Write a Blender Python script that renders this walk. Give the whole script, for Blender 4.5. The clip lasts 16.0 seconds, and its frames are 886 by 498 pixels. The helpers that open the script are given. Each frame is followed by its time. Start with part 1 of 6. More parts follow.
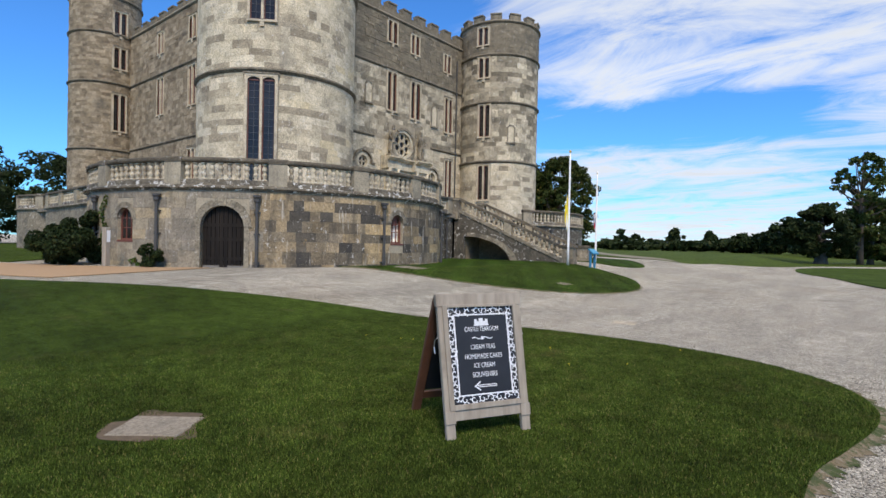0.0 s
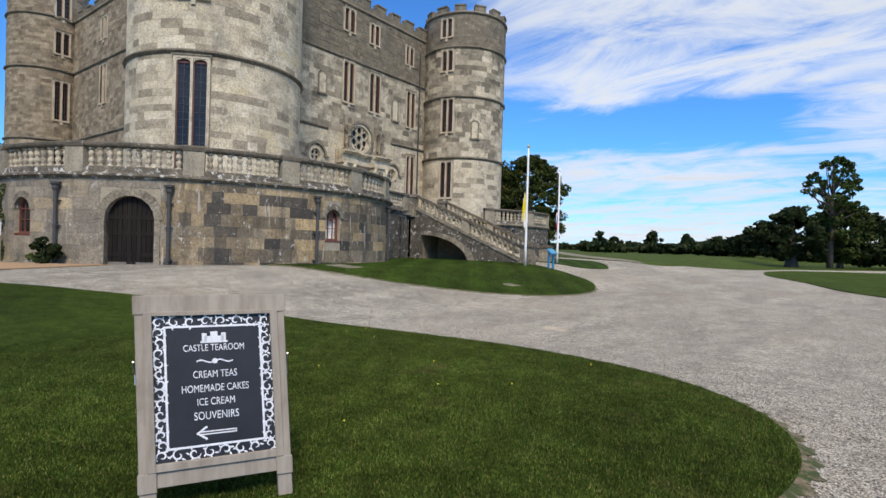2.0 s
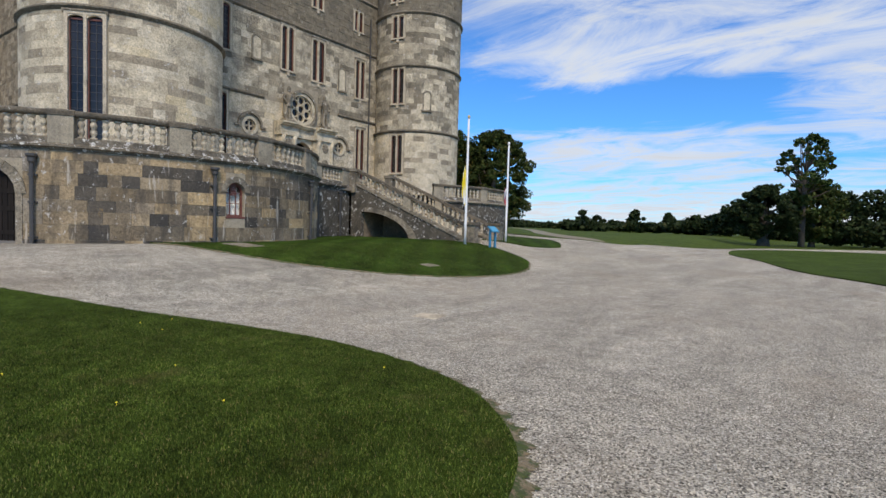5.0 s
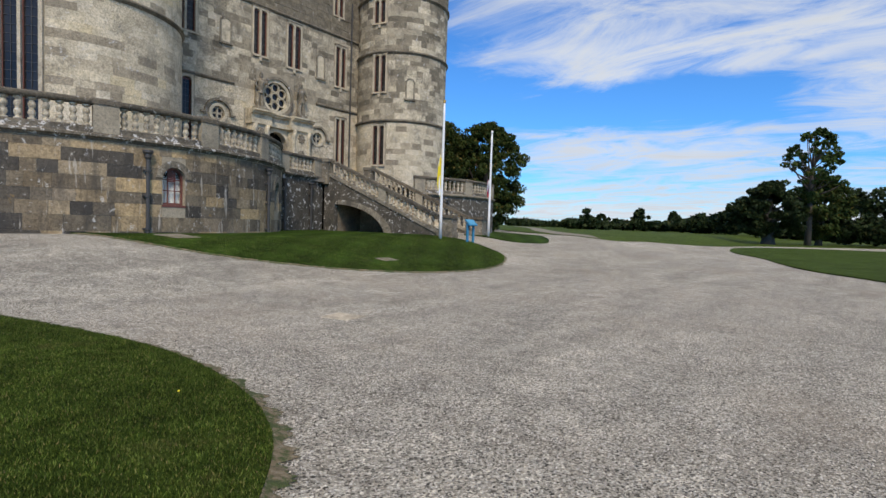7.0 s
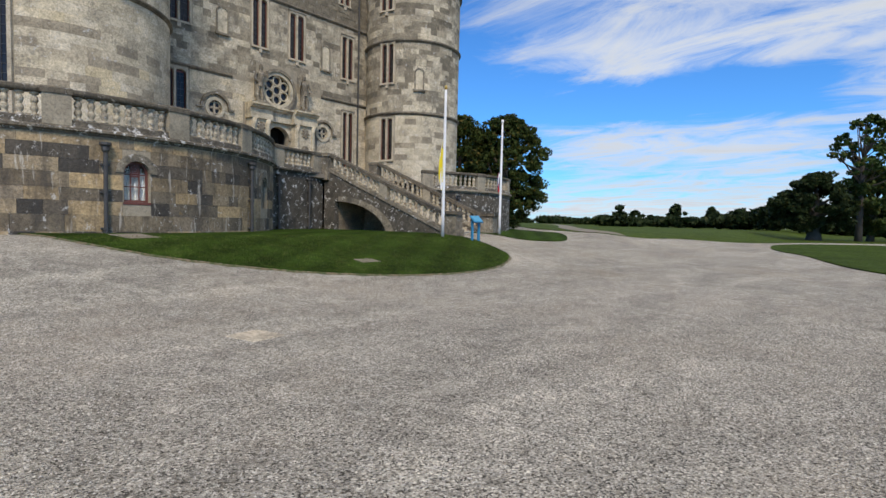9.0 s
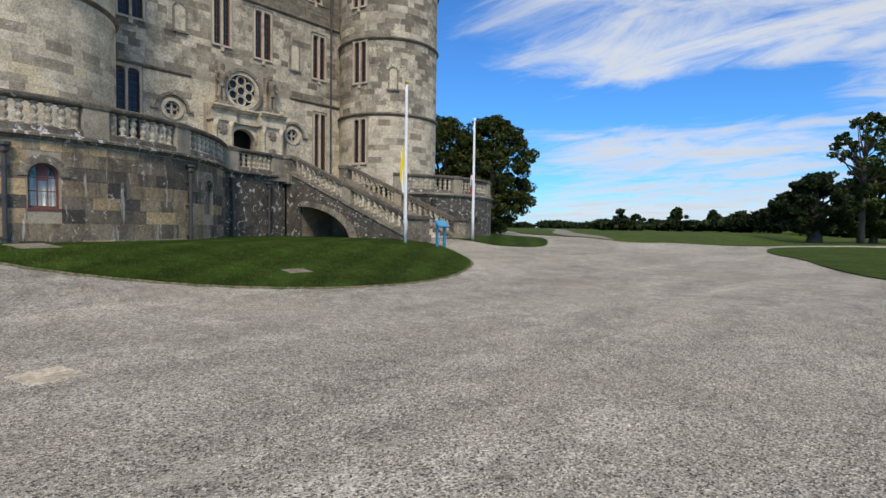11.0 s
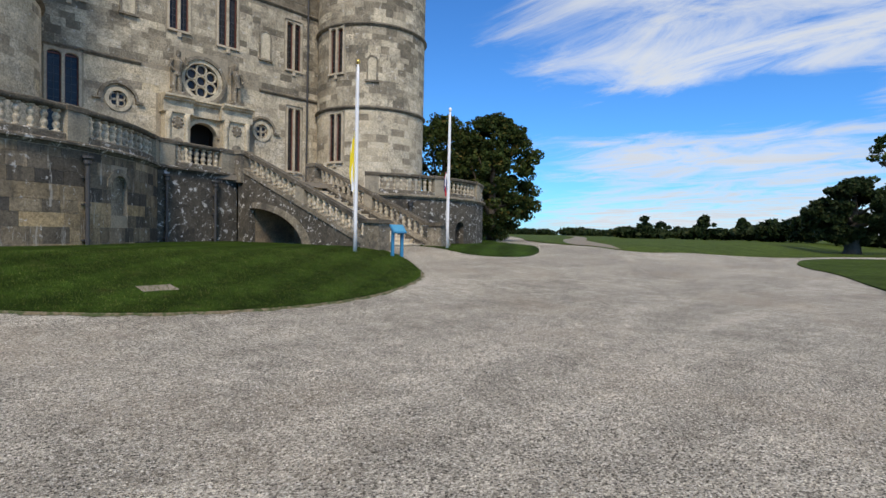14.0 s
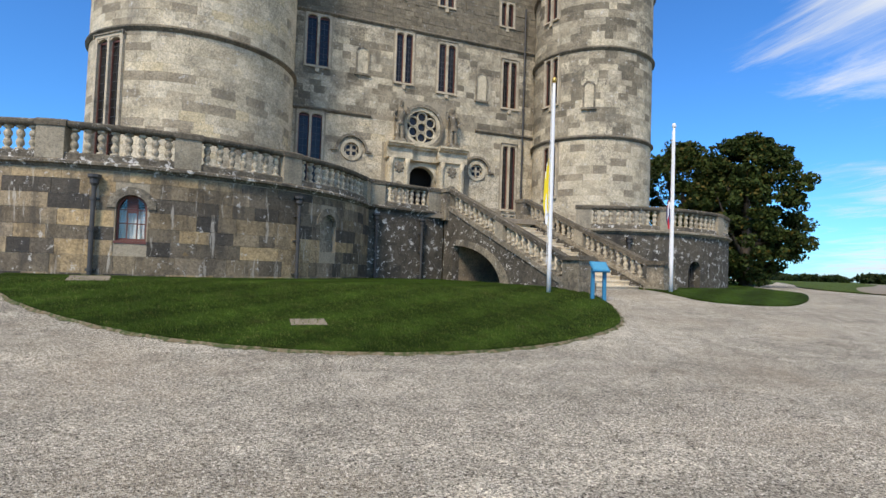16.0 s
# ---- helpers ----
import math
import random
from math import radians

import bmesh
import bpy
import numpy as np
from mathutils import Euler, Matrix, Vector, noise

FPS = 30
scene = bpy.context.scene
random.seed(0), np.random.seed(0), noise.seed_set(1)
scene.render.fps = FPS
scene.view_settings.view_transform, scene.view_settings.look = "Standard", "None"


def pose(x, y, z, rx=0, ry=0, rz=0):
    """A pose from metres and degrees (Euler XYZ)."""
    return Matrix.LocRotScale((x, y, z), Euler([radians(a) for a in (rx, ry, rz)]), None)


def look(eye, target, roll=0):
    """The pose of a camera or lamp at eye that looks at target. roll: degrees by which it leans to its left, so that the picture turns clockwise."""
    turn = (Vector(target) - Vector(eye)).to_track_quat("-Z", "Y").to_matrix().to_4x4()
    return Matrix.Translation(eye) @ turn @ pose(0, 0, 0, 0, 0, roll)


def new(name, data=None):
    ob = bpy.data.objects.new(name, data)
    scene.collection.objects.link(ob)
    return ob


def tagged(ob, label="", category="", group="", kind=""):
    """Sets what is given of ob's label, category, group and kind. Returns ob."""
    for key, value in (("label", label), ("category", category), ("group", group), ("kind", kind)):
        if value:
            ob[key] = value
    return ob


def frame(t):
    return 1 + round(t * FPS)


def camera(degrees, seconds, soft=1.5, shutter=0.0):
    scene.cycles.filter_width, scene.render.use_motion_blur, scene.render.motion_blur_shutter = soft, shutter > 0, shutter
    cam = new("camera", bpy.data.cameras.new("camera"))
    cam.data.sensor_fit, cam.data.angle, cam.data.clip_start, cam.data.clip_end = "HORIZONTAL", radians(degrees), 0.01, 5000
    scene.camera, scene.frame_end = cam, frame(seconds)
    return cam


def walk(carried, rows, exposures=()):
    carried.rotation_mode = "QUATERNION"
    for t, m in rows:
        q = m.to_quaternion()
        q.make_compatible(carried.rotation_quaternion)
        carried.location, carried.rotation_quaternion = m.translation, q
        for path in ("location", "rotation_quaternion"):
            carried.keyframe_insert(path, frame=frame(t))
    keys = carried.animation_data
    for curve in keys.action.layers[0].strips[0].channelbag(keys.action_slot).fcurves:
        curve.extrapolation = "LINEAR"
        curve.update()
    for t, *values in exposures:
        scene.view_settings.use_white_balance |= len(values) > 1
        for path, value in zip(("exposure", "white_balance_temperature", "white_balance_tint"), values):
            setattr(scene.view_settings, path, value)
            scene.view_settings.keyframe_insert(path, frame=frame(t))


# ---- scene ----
cam = camera(80.0, 16.0)
PATH = [
    (0, (-0.03, 0.314, 1.713), (-1.303, 1.856, 1.691), 1.2),
    (0.5, (-0.08, 0.939, 1.693), (-1.313, 2.514, 1.659), 1.3),
    (1, (0.065, 1.484, 1.67), (-1.141, 3.08, 1.651), 1.4),
    (1.5, (0.145, 1.963, 1.637), (-1.061, 3.558, 1.624), 1.7),
    (2, (0.272, 2.475, 1.616), (-0.951, 4.057, 1.6), 1.7),
    (2.5, (0.408, 2.859, 1.61), (-0.831, 4.429, 1.577), 1.7),
    (3, (0.607, 3.295, 1.602), (-0.627, 4.867, 1.546), 1.5),
    (3.5, (0.893, 3.568, 1.646), (-0.323, 5.154, 1.565), 1.4),
    (4, (1.06, 4.079, 1.7), (-0.139, 5.676, 1.597), 1.5),
    (6.5, (1.644, 6.869, 1.432), (0.466, 8.484, 1.355), 1.9),
    (7, (1.484, 7.455, 1.399), (0.282, 9.05, 1.299), 1.9),
    (7.5, (1.354, 8.112, 1.379), (0.118, 9.681, 1.261), 1.8),
    (8, (1.206, 8.661, 1.375), (-0.059, 10.205, 1.244), 1.8),
    (10.5, (1.429, 11.357, 1.343), (0.109, 12.857, 1.265), 1.0),
    (11, (1.418, 11.907, 1.354), (0.111, 13.419, 1.267), 0.8),
    (11.5, (1.319, 12.442, 1.317), (0.041, 13.978, 1.231), 0.9),
    (12, (1.258, 13.139, 1.311), (0.026, 14.714, 1.241), 1.0),
    (12.5, (1.217, 13.782, 1.348), (0.024, 15.386, 1.281), 0.5),
    (13, (1.188, 14.428, 1.384), (0.017, 16.048, 1.317), 0.8),
    (13.5, (1.08, 15.1, 1.36), (-0.152, 16.674, 1.294), 1.1),
    (14, (0.92, 15.744, 1.379), (-0.454, 17.196, 1.314), 1.3),
    (14.5, (0.692, 16.374, 1.367), (-0.862, 17.632, 1.33), 1.3),
    (15, (0.487, 16.967, 1.329), (-1.219, 18.011, 1.334), 1.7),
    (15.5, (0.247, 17.536, 1.262), (-1.545, 18.423, 1.311), 2.0),
    (16, (0.034, 18.01, 1.259), (-1.834, 18.721, 1.331), 2.0),
]
walk(cam, [(t, look(eye, target, roll)) for t, eye, target, roll in PATH], exposures=[(0.0, 0.16, 6450, 12.5), (4.0, 0.02, 6450, 12.5), (7.0, -0.08, 6450, 12.0), (13.5, -0.08, 6450, 12.0), (16.0, 0.22, 6600, 11.0)])

# ---- light: a bright sky with broken cloud, sun veiled by haze ----
SUN_ELEV, SUN_AZ = 46.0, -44.0          # degrees; azimuth from +x towards +y
sun_dir = Vector((math.cos(radians(SUN_AZ)) * math.cos(radians(SUN_ELEV)), math.sin(radians(SUN_AZ)) * math.cos(radians(SUN_ELEV)), math.sin(radians(SUN_ELEV))))
sun_data = bpy.data.lights.new("sun", "SUN")
sun_data.energy, sun_data.angle, sun_data.color = 3.3, radians(16), (1.0, 0.87, 0.70)
sun = new("sun", sun_data)
sun.matrix_world = look(tuple(sun_dir * 60), (0, 0, 0))

world = bpy.data.worlds.new("sky")
scene.world = world
world.use_nodes = True
wn, wl = world.node_tree.nodes, world.node_tree.links
wn.clear()


def wnode(kind, **values):
    n = wn.new(kind)
    for key, value in values.items():
        n.inputs[key].default_value = value
    return n


sky = wn.new("ShaderNodeTexSky")
sky.sky_type, sky.sun_disc = "NISHITA", False
sky.sun_elevation, sky.sun_rotation = radians(SUN_ELEV), radians(90 - SUN_AZ)
sky.air_density, sky.dust_density, sky.ozone_density = 1.0, 0.3, 2.5
geo = wn.new("ShaderNodeTexCoord")
sep = wn.new("ShaderNodeSeparateXYZ")
wl.new(geo.outputs["Generated"], sep.inputs[0])
lift = wn.new("ShaderNodeMath"); lift.operation = "MAXIMUM"; lift.inputs[1].default_value = 0.0
wl.new(sep.outputs["Z"], lift.inputs[0])
plus = wn.new("ShaderNodeMath"); plus.operation = "ADD"; plus.inputs[1].default_value = 0.13
wl.new(lift.outputs[0], plus.inputs[0])
flat = wn.new("ShaderNodeVectorMath"); flat.operation = "DIVIDE"
comb = wn.new("ShaderNodeCombineXYZ")
for k in "XYZ":
    wl.new(plus.outputs[0], comb.inputs[k])
wl.new(geo.outputs["Generated"], flat.inputs[0]); wl.new(comb.outputs[0], flat.inputs[1])
turn = wn.new("ShaderNodeMapping")
turn.inputs["Rotation"].default_value = (0, 0, radians(28))
turn.inputs["Scale"].default_value = (0.55, 1.0, 0.0)
turn.inputs["Location"].default_value = (0.35, 0.9, 0.0)
wl.new(flat.outputs[0], turn.inputs[0])
big = wnode("ShaderNodeTexNoise", Scale=0.9, Detail=8.0, Roughness=0.55, Distortion=0.5)
wl.new(turn.outputs[0], big.inputs["Vector"])
fine = wnode("ShaderNodeTexNoise", Scale=3.2, Detail=12.0, Roughness=0.68, Distortion=0.8)
wl.new(turn.outputs[0], fine.inputs["Vector"])
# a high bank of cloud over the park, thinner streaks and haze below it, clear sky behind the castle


def wmath(op, a, b, c=None):
    n = wn.new("ShaderNodeMath")
    n.operation = op
    for i, v in enumerate((a, b, c)):
        if isinstance(v, (int, float)):
            n.inputs[i].default_value = v
        elif v is not None:
            wl.new(v, n.inputs[i])
    return n.outputs[0]


def wstep(value, lo, hi, out0=0.0, out1=1.0):
    n = wn.new("ShaderNodeMapRange")
    n.interpolation_type = "SMOOTHSTEP"
    for key, v in (("From Min", lo), ("From Max", hi), ("To Min", out0), ("To Max", out1)):
        n.inputs[key].default_value = v
    wl.new(value, n.inputs["Value"])
    return n.outputs[0]


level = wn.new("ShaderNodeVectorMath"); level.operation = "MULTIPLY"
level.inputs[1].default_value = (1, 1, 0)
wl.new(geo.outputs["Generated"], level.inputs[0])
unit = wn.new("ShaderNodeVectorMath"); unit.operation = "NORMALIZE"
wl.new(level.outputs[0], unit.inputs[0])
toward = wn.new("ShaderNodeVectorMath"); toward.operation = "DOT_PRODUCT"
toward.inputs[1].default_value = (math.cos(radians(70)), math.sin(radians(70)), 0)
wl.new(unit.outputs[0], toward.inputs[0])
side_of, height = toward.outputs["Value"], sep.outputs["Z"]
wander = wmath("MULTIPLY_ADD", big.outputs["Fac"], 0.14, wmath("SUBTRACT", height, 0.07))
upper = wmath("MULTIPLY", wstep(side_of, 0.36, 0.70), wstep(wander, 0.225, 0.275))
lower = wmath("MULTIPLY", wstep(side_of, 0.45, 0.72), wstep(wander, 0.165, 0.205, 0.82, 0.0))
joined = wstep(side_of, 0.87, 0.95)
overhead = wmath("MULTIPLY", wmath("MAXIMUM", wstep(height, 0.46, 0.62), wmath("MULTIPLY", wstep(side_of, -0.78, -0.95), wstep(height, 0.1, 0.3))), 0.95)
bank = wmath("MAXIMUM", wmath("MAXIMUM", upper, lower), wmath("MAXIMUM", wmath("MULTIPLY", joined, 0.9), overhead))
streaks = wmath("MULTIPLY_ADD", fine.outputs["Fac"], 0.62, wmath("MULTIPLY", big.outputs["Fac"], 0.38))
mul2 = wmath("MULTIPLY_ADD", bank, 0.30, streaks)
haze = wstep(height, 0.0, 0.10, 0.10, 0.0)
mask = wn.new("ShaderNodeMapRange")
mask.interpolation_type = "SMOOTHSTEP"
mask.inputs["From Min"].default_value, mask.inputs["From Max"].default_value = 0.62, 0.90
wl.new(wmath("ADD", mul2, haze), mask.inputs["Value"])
shade = wn.new("ShaderNodeMapRange")
shade.inputs["From Min"].default_value, shade.inputs["From Max"].default_value = 0.3, 0.75
shade.inputs["To Min"].default_value, shade.inputs["To Max"].default_value = 1.06, 0.80
wl.new(fine.outputs["Fac"], shade.inputs["Value"])
white = wn.new("ShaderNodeVectorMath"); white.operation = "SCALE"
white.inputs[0].default_value = (0.785, 0.84, 0.90)
wl.new(shade.outputs[0], white.inputs["Scale"])
blue = wn.new("ShaderNodeVectorMath"); blue.operation = "MULTIPLY"
SKY = 0.15
blue.inputs[1].default_value = (SKY * 0.33, SKY * 0.74, SKY * 1.18)
wl.new(sky.outputs["Color"], blue.inputs[0])
mix = wn.new("ShaderNodeMix"); mix.data_type = "RGBA"
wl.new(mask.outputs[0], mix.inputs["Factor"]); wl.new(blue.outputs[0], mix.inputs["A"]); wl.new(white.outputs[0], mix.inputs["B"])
bg = wnode("ShaderNodeBackground", Strength=1.0)
wl.new(mix.outputs["Result"], bg.inputs["Color"])
wout = wn.new("ShaderNodeOutputWorld")
wl.new(bg.outputs[0], wout.inputs["Surface"])


# ---- materials ----
class Mat:
    """Small helper round a node material with a Principled shader."""

    def __init__(self, name, rough=0.85, metal=0.0):
        self.m = bpy.data.materials.new(name)
        self.m.use_nodes = True
        self.n, self.l = self.m.node_tree.nodes, self.m.node_tree.links
        self.b = self.n["Principled BSDF"]
        self.b.inputs["Roughness"].default_value, self.b.inputs["Metallic"].default_value = rough, metal
        self.co = self.n.new("ShaderNodeNewGeometry").outputs["Position"]

    def noise(self, scale, detail=5.0, rough=0.55, stretch=(1, 1, 1), dist=0.0):
        mp = self.n.new("ShaderNodeMapping")
        mp.inputs["Scale"].default_value = stretch
        self.l.new(self.co, mp.inputs[0])
        t = self.n.new("ShaderNodeTexNoise")
        t.inputs["Scale"].default_value, t.inputs["Detail"].default_value = scale, detail
        t.inputs["Roughness"].default_value, t.inputs["Distortion"].default_value = rough, dist
        self.l.new(mp.outputs[0], t.inputs["Vector"])
        return t.outputs["Fac"]

    def cells(self, scale, out="Distance", stretch=(1, 1, 1)):
        mp = self.n.new("ShaderNodeMapping")
        mp.inputs["Scale"].default_value = stretch
        self.l.new(self.co, mp.inputs[0])
        t = self.n.new("ShaderNodeTexVoronoi")
        t.inputs["Scale"].default_value = scale
        self.l.new(mp.outputs[0], t.inputs["Vector"])
        return t.outputs[out]

    def ramp(self, fac, *stops, smooth=False):
        r = self.n.new("ShaderNodeValToRGB")
        r.color_ramp.interpolation = "EASE" if smooth else "LINEAR"
        while len(r.color_ramp.elements) < len(stops):
            r.color_ramp.elements.new(0.5)
        for e, (at, c) in zip(r.color_ramp.elements, stops):
            e.position = at
            e.color = (*c, 1) if isinstance(c, tuple) else (c, c, c, 1)
        self.l.new(fac, r.inputs[0])
        return r.outputs["Color"]

    def mix(self, a, b, fac, how="MIX"):
        x = self.n.new("ShaderNodeMix")
        x.data_type, x.blend_type = "RGBA", how
        for key, v in (("A", a), ("B", b), ("Factor", fac)):
            if isinstance(v, (int, float)):
                x.inputs[key].default_value = v if key == "Factor" else (v, v, v, 1)
            elif isinstance(v, tuple):
                x.inputs[key].default_value = (*v, 1)
            else:
                self.l.new(v, x.inputs[key])
        return x.outputs["Result"]

    def island(self):
        return self.n.new("ShaderNodeNewGeometry").outputs["Random Per Island"]

    def object(self):
        return self.n.new("ShaderNodeObjectInfo").outputs["Random"]

    def color(self, c):
        if isinstance(c, tuple):
            self.b.inputs["Base Color"].default_value = (*c, 1)
        else:
            self.l.new(c, self.b.inputs["Base Color"])
        return self

    def bump(self, height, strength=0.4, distance=0.02):
        b = self.n.new("ShaderNodeBump")
        b.inputs["Strength"].default_value, b.inputs["Distance"].default_value = strength, distance
        self.l.new(height, b.inputs["Height"])
        self.l.new(b.outputs[0], self.b.inputs["Normal"])
        return self

    def rough(self, r):
        self.l.new(r, self.b.inputs["Roughness"])
        return self


def stone(name, tones, per="island", dirt=0.5, lichen=0.5, dirt_scale=0.5, mottle=0.35, dark=(0.09, 0.083, 0.072), white=(0.62, 0.60, 0.55), drip=0.0, run_white=0.0, patchy=0.0, crust=0.0, ochre=0.0):
    """Weathered limestone: a tone for each block, gathered in patches, with grain, dark stain, crust and pale lichen."""
    k = Mat(name, 0.9)
    k.b.inputs["Specular IOR Level"].default_value = 0.25
    pick = {"island": k.island, "object": k.object, "one": lambda: k.noise(0.6, 2.0)}[per]()
    if patchy:
        shift = k.n.new("ShaderNodeMath")
        shift.operation = "MULTIPLY_ADD"
        shift.inputs[1].default_value, shift.inputs[2].default_value = patchy, -0.5 * patchy
        k.l.new(k.noise(0.32, 3.0, 0.6, stretch=(1, 1, 1.6)), shift.inputs[0])
        total = k.n.new("ShaderNodeMath")
        total.operation, total.use_clamp = "ADD", True
        k.l.new(shift.outputs[0], total.inputs[0]); k.l.new(pick, total.inputs[1])
        pick = total.outputs[0]
    c = k.ramp(pick, *[(n / max(1, len(tones) - 1), (1.09 * r, 1.02 * g, 0.90 * b)) for n, (r, g, b) in enumerate(tones)])
    grain = k.noise(38.0, 6.0, 0.7)
    c = k.mix(c, k.ramp(grain, (0.36, 0.66), (0.5, 1.0), (0.64, 1.2)), 0.8, "MULTIPLY")
    cloud = k.noise(1.7, 9.0, 0.72, dist=0.4)
    c = k.mix(c, k.ramp(cloud, (0.38, 0.66), (0.50, 1.0), (0.62, 1.2)), mottle, "MULTIPLY")
    speck = k.noise(15.0, 7.0, 0.75)
    c = k.mix(c, k.ramp(speck, (0.40, 0.58), (0.50, 1.0), (0.60, 1.28)), mottle, "MULTIPLY")
    wide = k.noise(dirt_scale, 6.0, 0.62, dist=0.3)
    c = k.mix(c, dark, k.ramp(wide, (0.62 - 0.15 * dirt, 0.0), (0.80 - 0.18 * dirt, 0.78)))
    if ochre:
        c = k.mix(c, (0.42, 0.25, 0.05), k.ramp(k.noise(1.4, 5.0, 0.7, stretch=(1, 1, 0.7)), (0.66, 0.0), (0.76, ochre)))
    if crust:
        # flecked grey-black crust in broad patches
        fleck = k.ramp(k.noise(9.0, 8.0, 0.8, dist=0.5), (0.50, 0.0), (0.57, 1.0))
        where = k.ramp(k.noise(0.45, 4.0, 0.6), (0.48, 0.0), (0.62, crust))
        c = k.mix(c, dark, k.mix(fleck, where, 1.0, "MULTIPLY"))
    if drip:
        run = k.noise(2.6, 5.0, 0.6, stretch=(1.0, 1.0, 0.16))
        c = k.mix(c, dark, k.ramp(run, (0.50, 0.0), (0.64, drip)))
    if run_white:
        pale = k.noise(5.5, 6.0, 0.65, stretch=(1.0, 1.0, 0.12))
        c = k.mix(c, (0.55, 0.51, 0.43), k.ramp(pale, (0.60, 0.0), (0.65, run_white)))
    spots = k.noise(4.6, 9.0, 0.76)
    c = k.mix(c, white, k.ramp(spots, (0.645 - 0.06 * lichen, 0.0), (0.668 - 0.06 * lichen, 0.9 * min(1.0, lichen))))
    k.color(c)
    pits = k.mix(k.noise(14.0, 8.0, 0.7), k.cells(22.0), 0.35)
    k.bump(pits, 0.5, 0.025)
    return k.m


def paint(name, c, rough=0.6, vary=0.25, scale=9.0, metal=0.0):
    k = Mat(name, rough, metal)
    n = k.noise(scale, 6.0, 0.65)
    k.color(k.mix(c, k.ramp(n, (0.2, 1.0 - vary), (0.8, 1.0 + vary)), 0.9, "MULTIPLY"))
    k.bump(n, 0.15, 0.005)
    return k.m


STONE_NEAR = stone("pale_limestone", [(0.245, 0.222, 0.178), (0.33, 0.30, 0.24), (0.43, 0.395, 0.315), (0.485, 0.448, 0.36), (0.52, 0.485, 0.395), (0.495, 0.455, 0.36), (0.555, 0.525, 0.44), (0.52, 0.48, 0.375), (0.57, 0.54, 0.46), (0.54, 0.485, 0.35)], dirt=0.3, lichen=0.75, dirt_scale=0.4, mottle=0.7, dark=(0.20, 0.182, 0.145), patchy=0.75, crust=0.8)
STONE_FAC = stone("grey_limestone", [(0.15, 0.138, 0.112), (0.19, 0.175, 0.142), (0.25, 0.23, 0.185), (0.33, 0.305, 0.245), (0.43, 0.405, 0.335), (0.29, 0.268, 0.215), (0.46, 0.43, 0.36), (0.50, 0.465, 0.37), (0.54, 0.51, 0.43)], dirt=0.4, lichen=0.75, dirt_scale=0.5, mottle=0.8, dark=(0.13, 0.12, 0.095), patchy=0.9, crust=0.9, drip=0.25)
STONE_UP = stone("rough_grey_stone", [(0.14, 0.128, 0.102), (0.185, 0.17, 0.138), (0.165, 0.152, 0.125), (0.235, 0.215, 0.17)], dirt=0.5, lichen=0.55, crust=0.6, mottle=0.7, dark=(0.10, 0.094, 0.076))
STONE_RUBBLE = stone("brown_rubble_stone", [(0.15, 0.125, 0.095), (0.25, 0.215, 0.16), (0.20, 0.172, 0.13), (0.34, 0.30, 0.235), (0.27, 0.235, 0.18)], dirt=0.3, lichen=0.45, mottle=0.8, crust=0.5)
STONE_TERR = stone("stained_limestone_block", [(0.055, 0.053, 0.050), (0.085, 0.08, 0.072), (0.30, 0.245, 0.165), (0.065, 0.062, 0.058), (0.46, 0.36, 0.215), (0.10, 0.094, 0.084), (0.38, 0.305, 0.195), (0.07, 0.067, 0.062), (0.34, 0.285, 0.20), (0.085, 0.08, 0.072), (0.27, 0.232, 0.178), (0.06, 0.058, 0.055)], per="object", dirt=0.36, lichen=0.72, dirt_scale=1.1, mottle=0.7, dark=(0.045, 0.043, 0.04), drip=0.55, run_white=0.55, ochre=0.6)
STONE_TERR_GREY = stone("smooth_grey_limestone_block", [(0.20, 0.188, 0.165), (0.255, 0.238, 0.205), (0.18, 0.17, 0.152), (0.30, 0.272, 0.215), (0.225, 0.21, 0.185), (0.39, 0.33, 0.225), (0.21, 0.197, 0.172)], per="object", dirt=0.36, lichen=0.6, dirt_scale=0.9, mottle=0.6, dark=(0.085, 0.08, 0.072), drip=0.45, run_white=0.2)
STONE_JOINT = stone("mortar_backing", [(0.27, 0.25, 0.205), (0.34, 0.315, 0.26)], per="one", dirt=0.4, lichen=0.3)
STONE_TRIM = stone("worn_dressed_stone", [(0.19, 0.175, 0.145), (0.27, 0.25, 0.205)], per="one", dirt=0.7, lichen=0.85, mottle=0.9, dirt_scale=1.6, dark=(0.07, 0.065, 0.056), drip=0.3)
STONE_PIER = stone("smooth_grey_pier_stone", [(0.26, 0.243, 0.20), (0.33, 0.31, 0.258)], per="one", dirt=0.3, lichen=0.35, mottle=0.5, dirt_scale=1.8, dark=(0.12, 0.112, 0.095), drip=0.35)
STONE_LEDGE = stone("lichen_crusted_ledge", [(0.10, 0.093, 0.08), (0.17, 0.157, 0.13)], per="one", dirt=0.5, lichen=1.5, mottle=0.9, dirt_scale=1.8, dark=(0.05, 0.047, 0.042))
STONE_STRING = stone("dark_string_course_stone", [(0.12, 0.11, 0.09), (0.20, 0.183, 0.148)], per="one", dirt=0.6, lichen=0.5, mottle=0.9, dirt_scale=1.2, dark=(0.065, 0.06, 0.05))
STONE_RAIL = stone("dark_weathered_coping", [(0.085, 0.078, 0.066), (0.14, 0.128, 0.105)], per="one", dirt=0.6, lichen=0.7, mottle=0.9, dirt_scale=1.6, dark=(0.045, 0.042, 0.037))
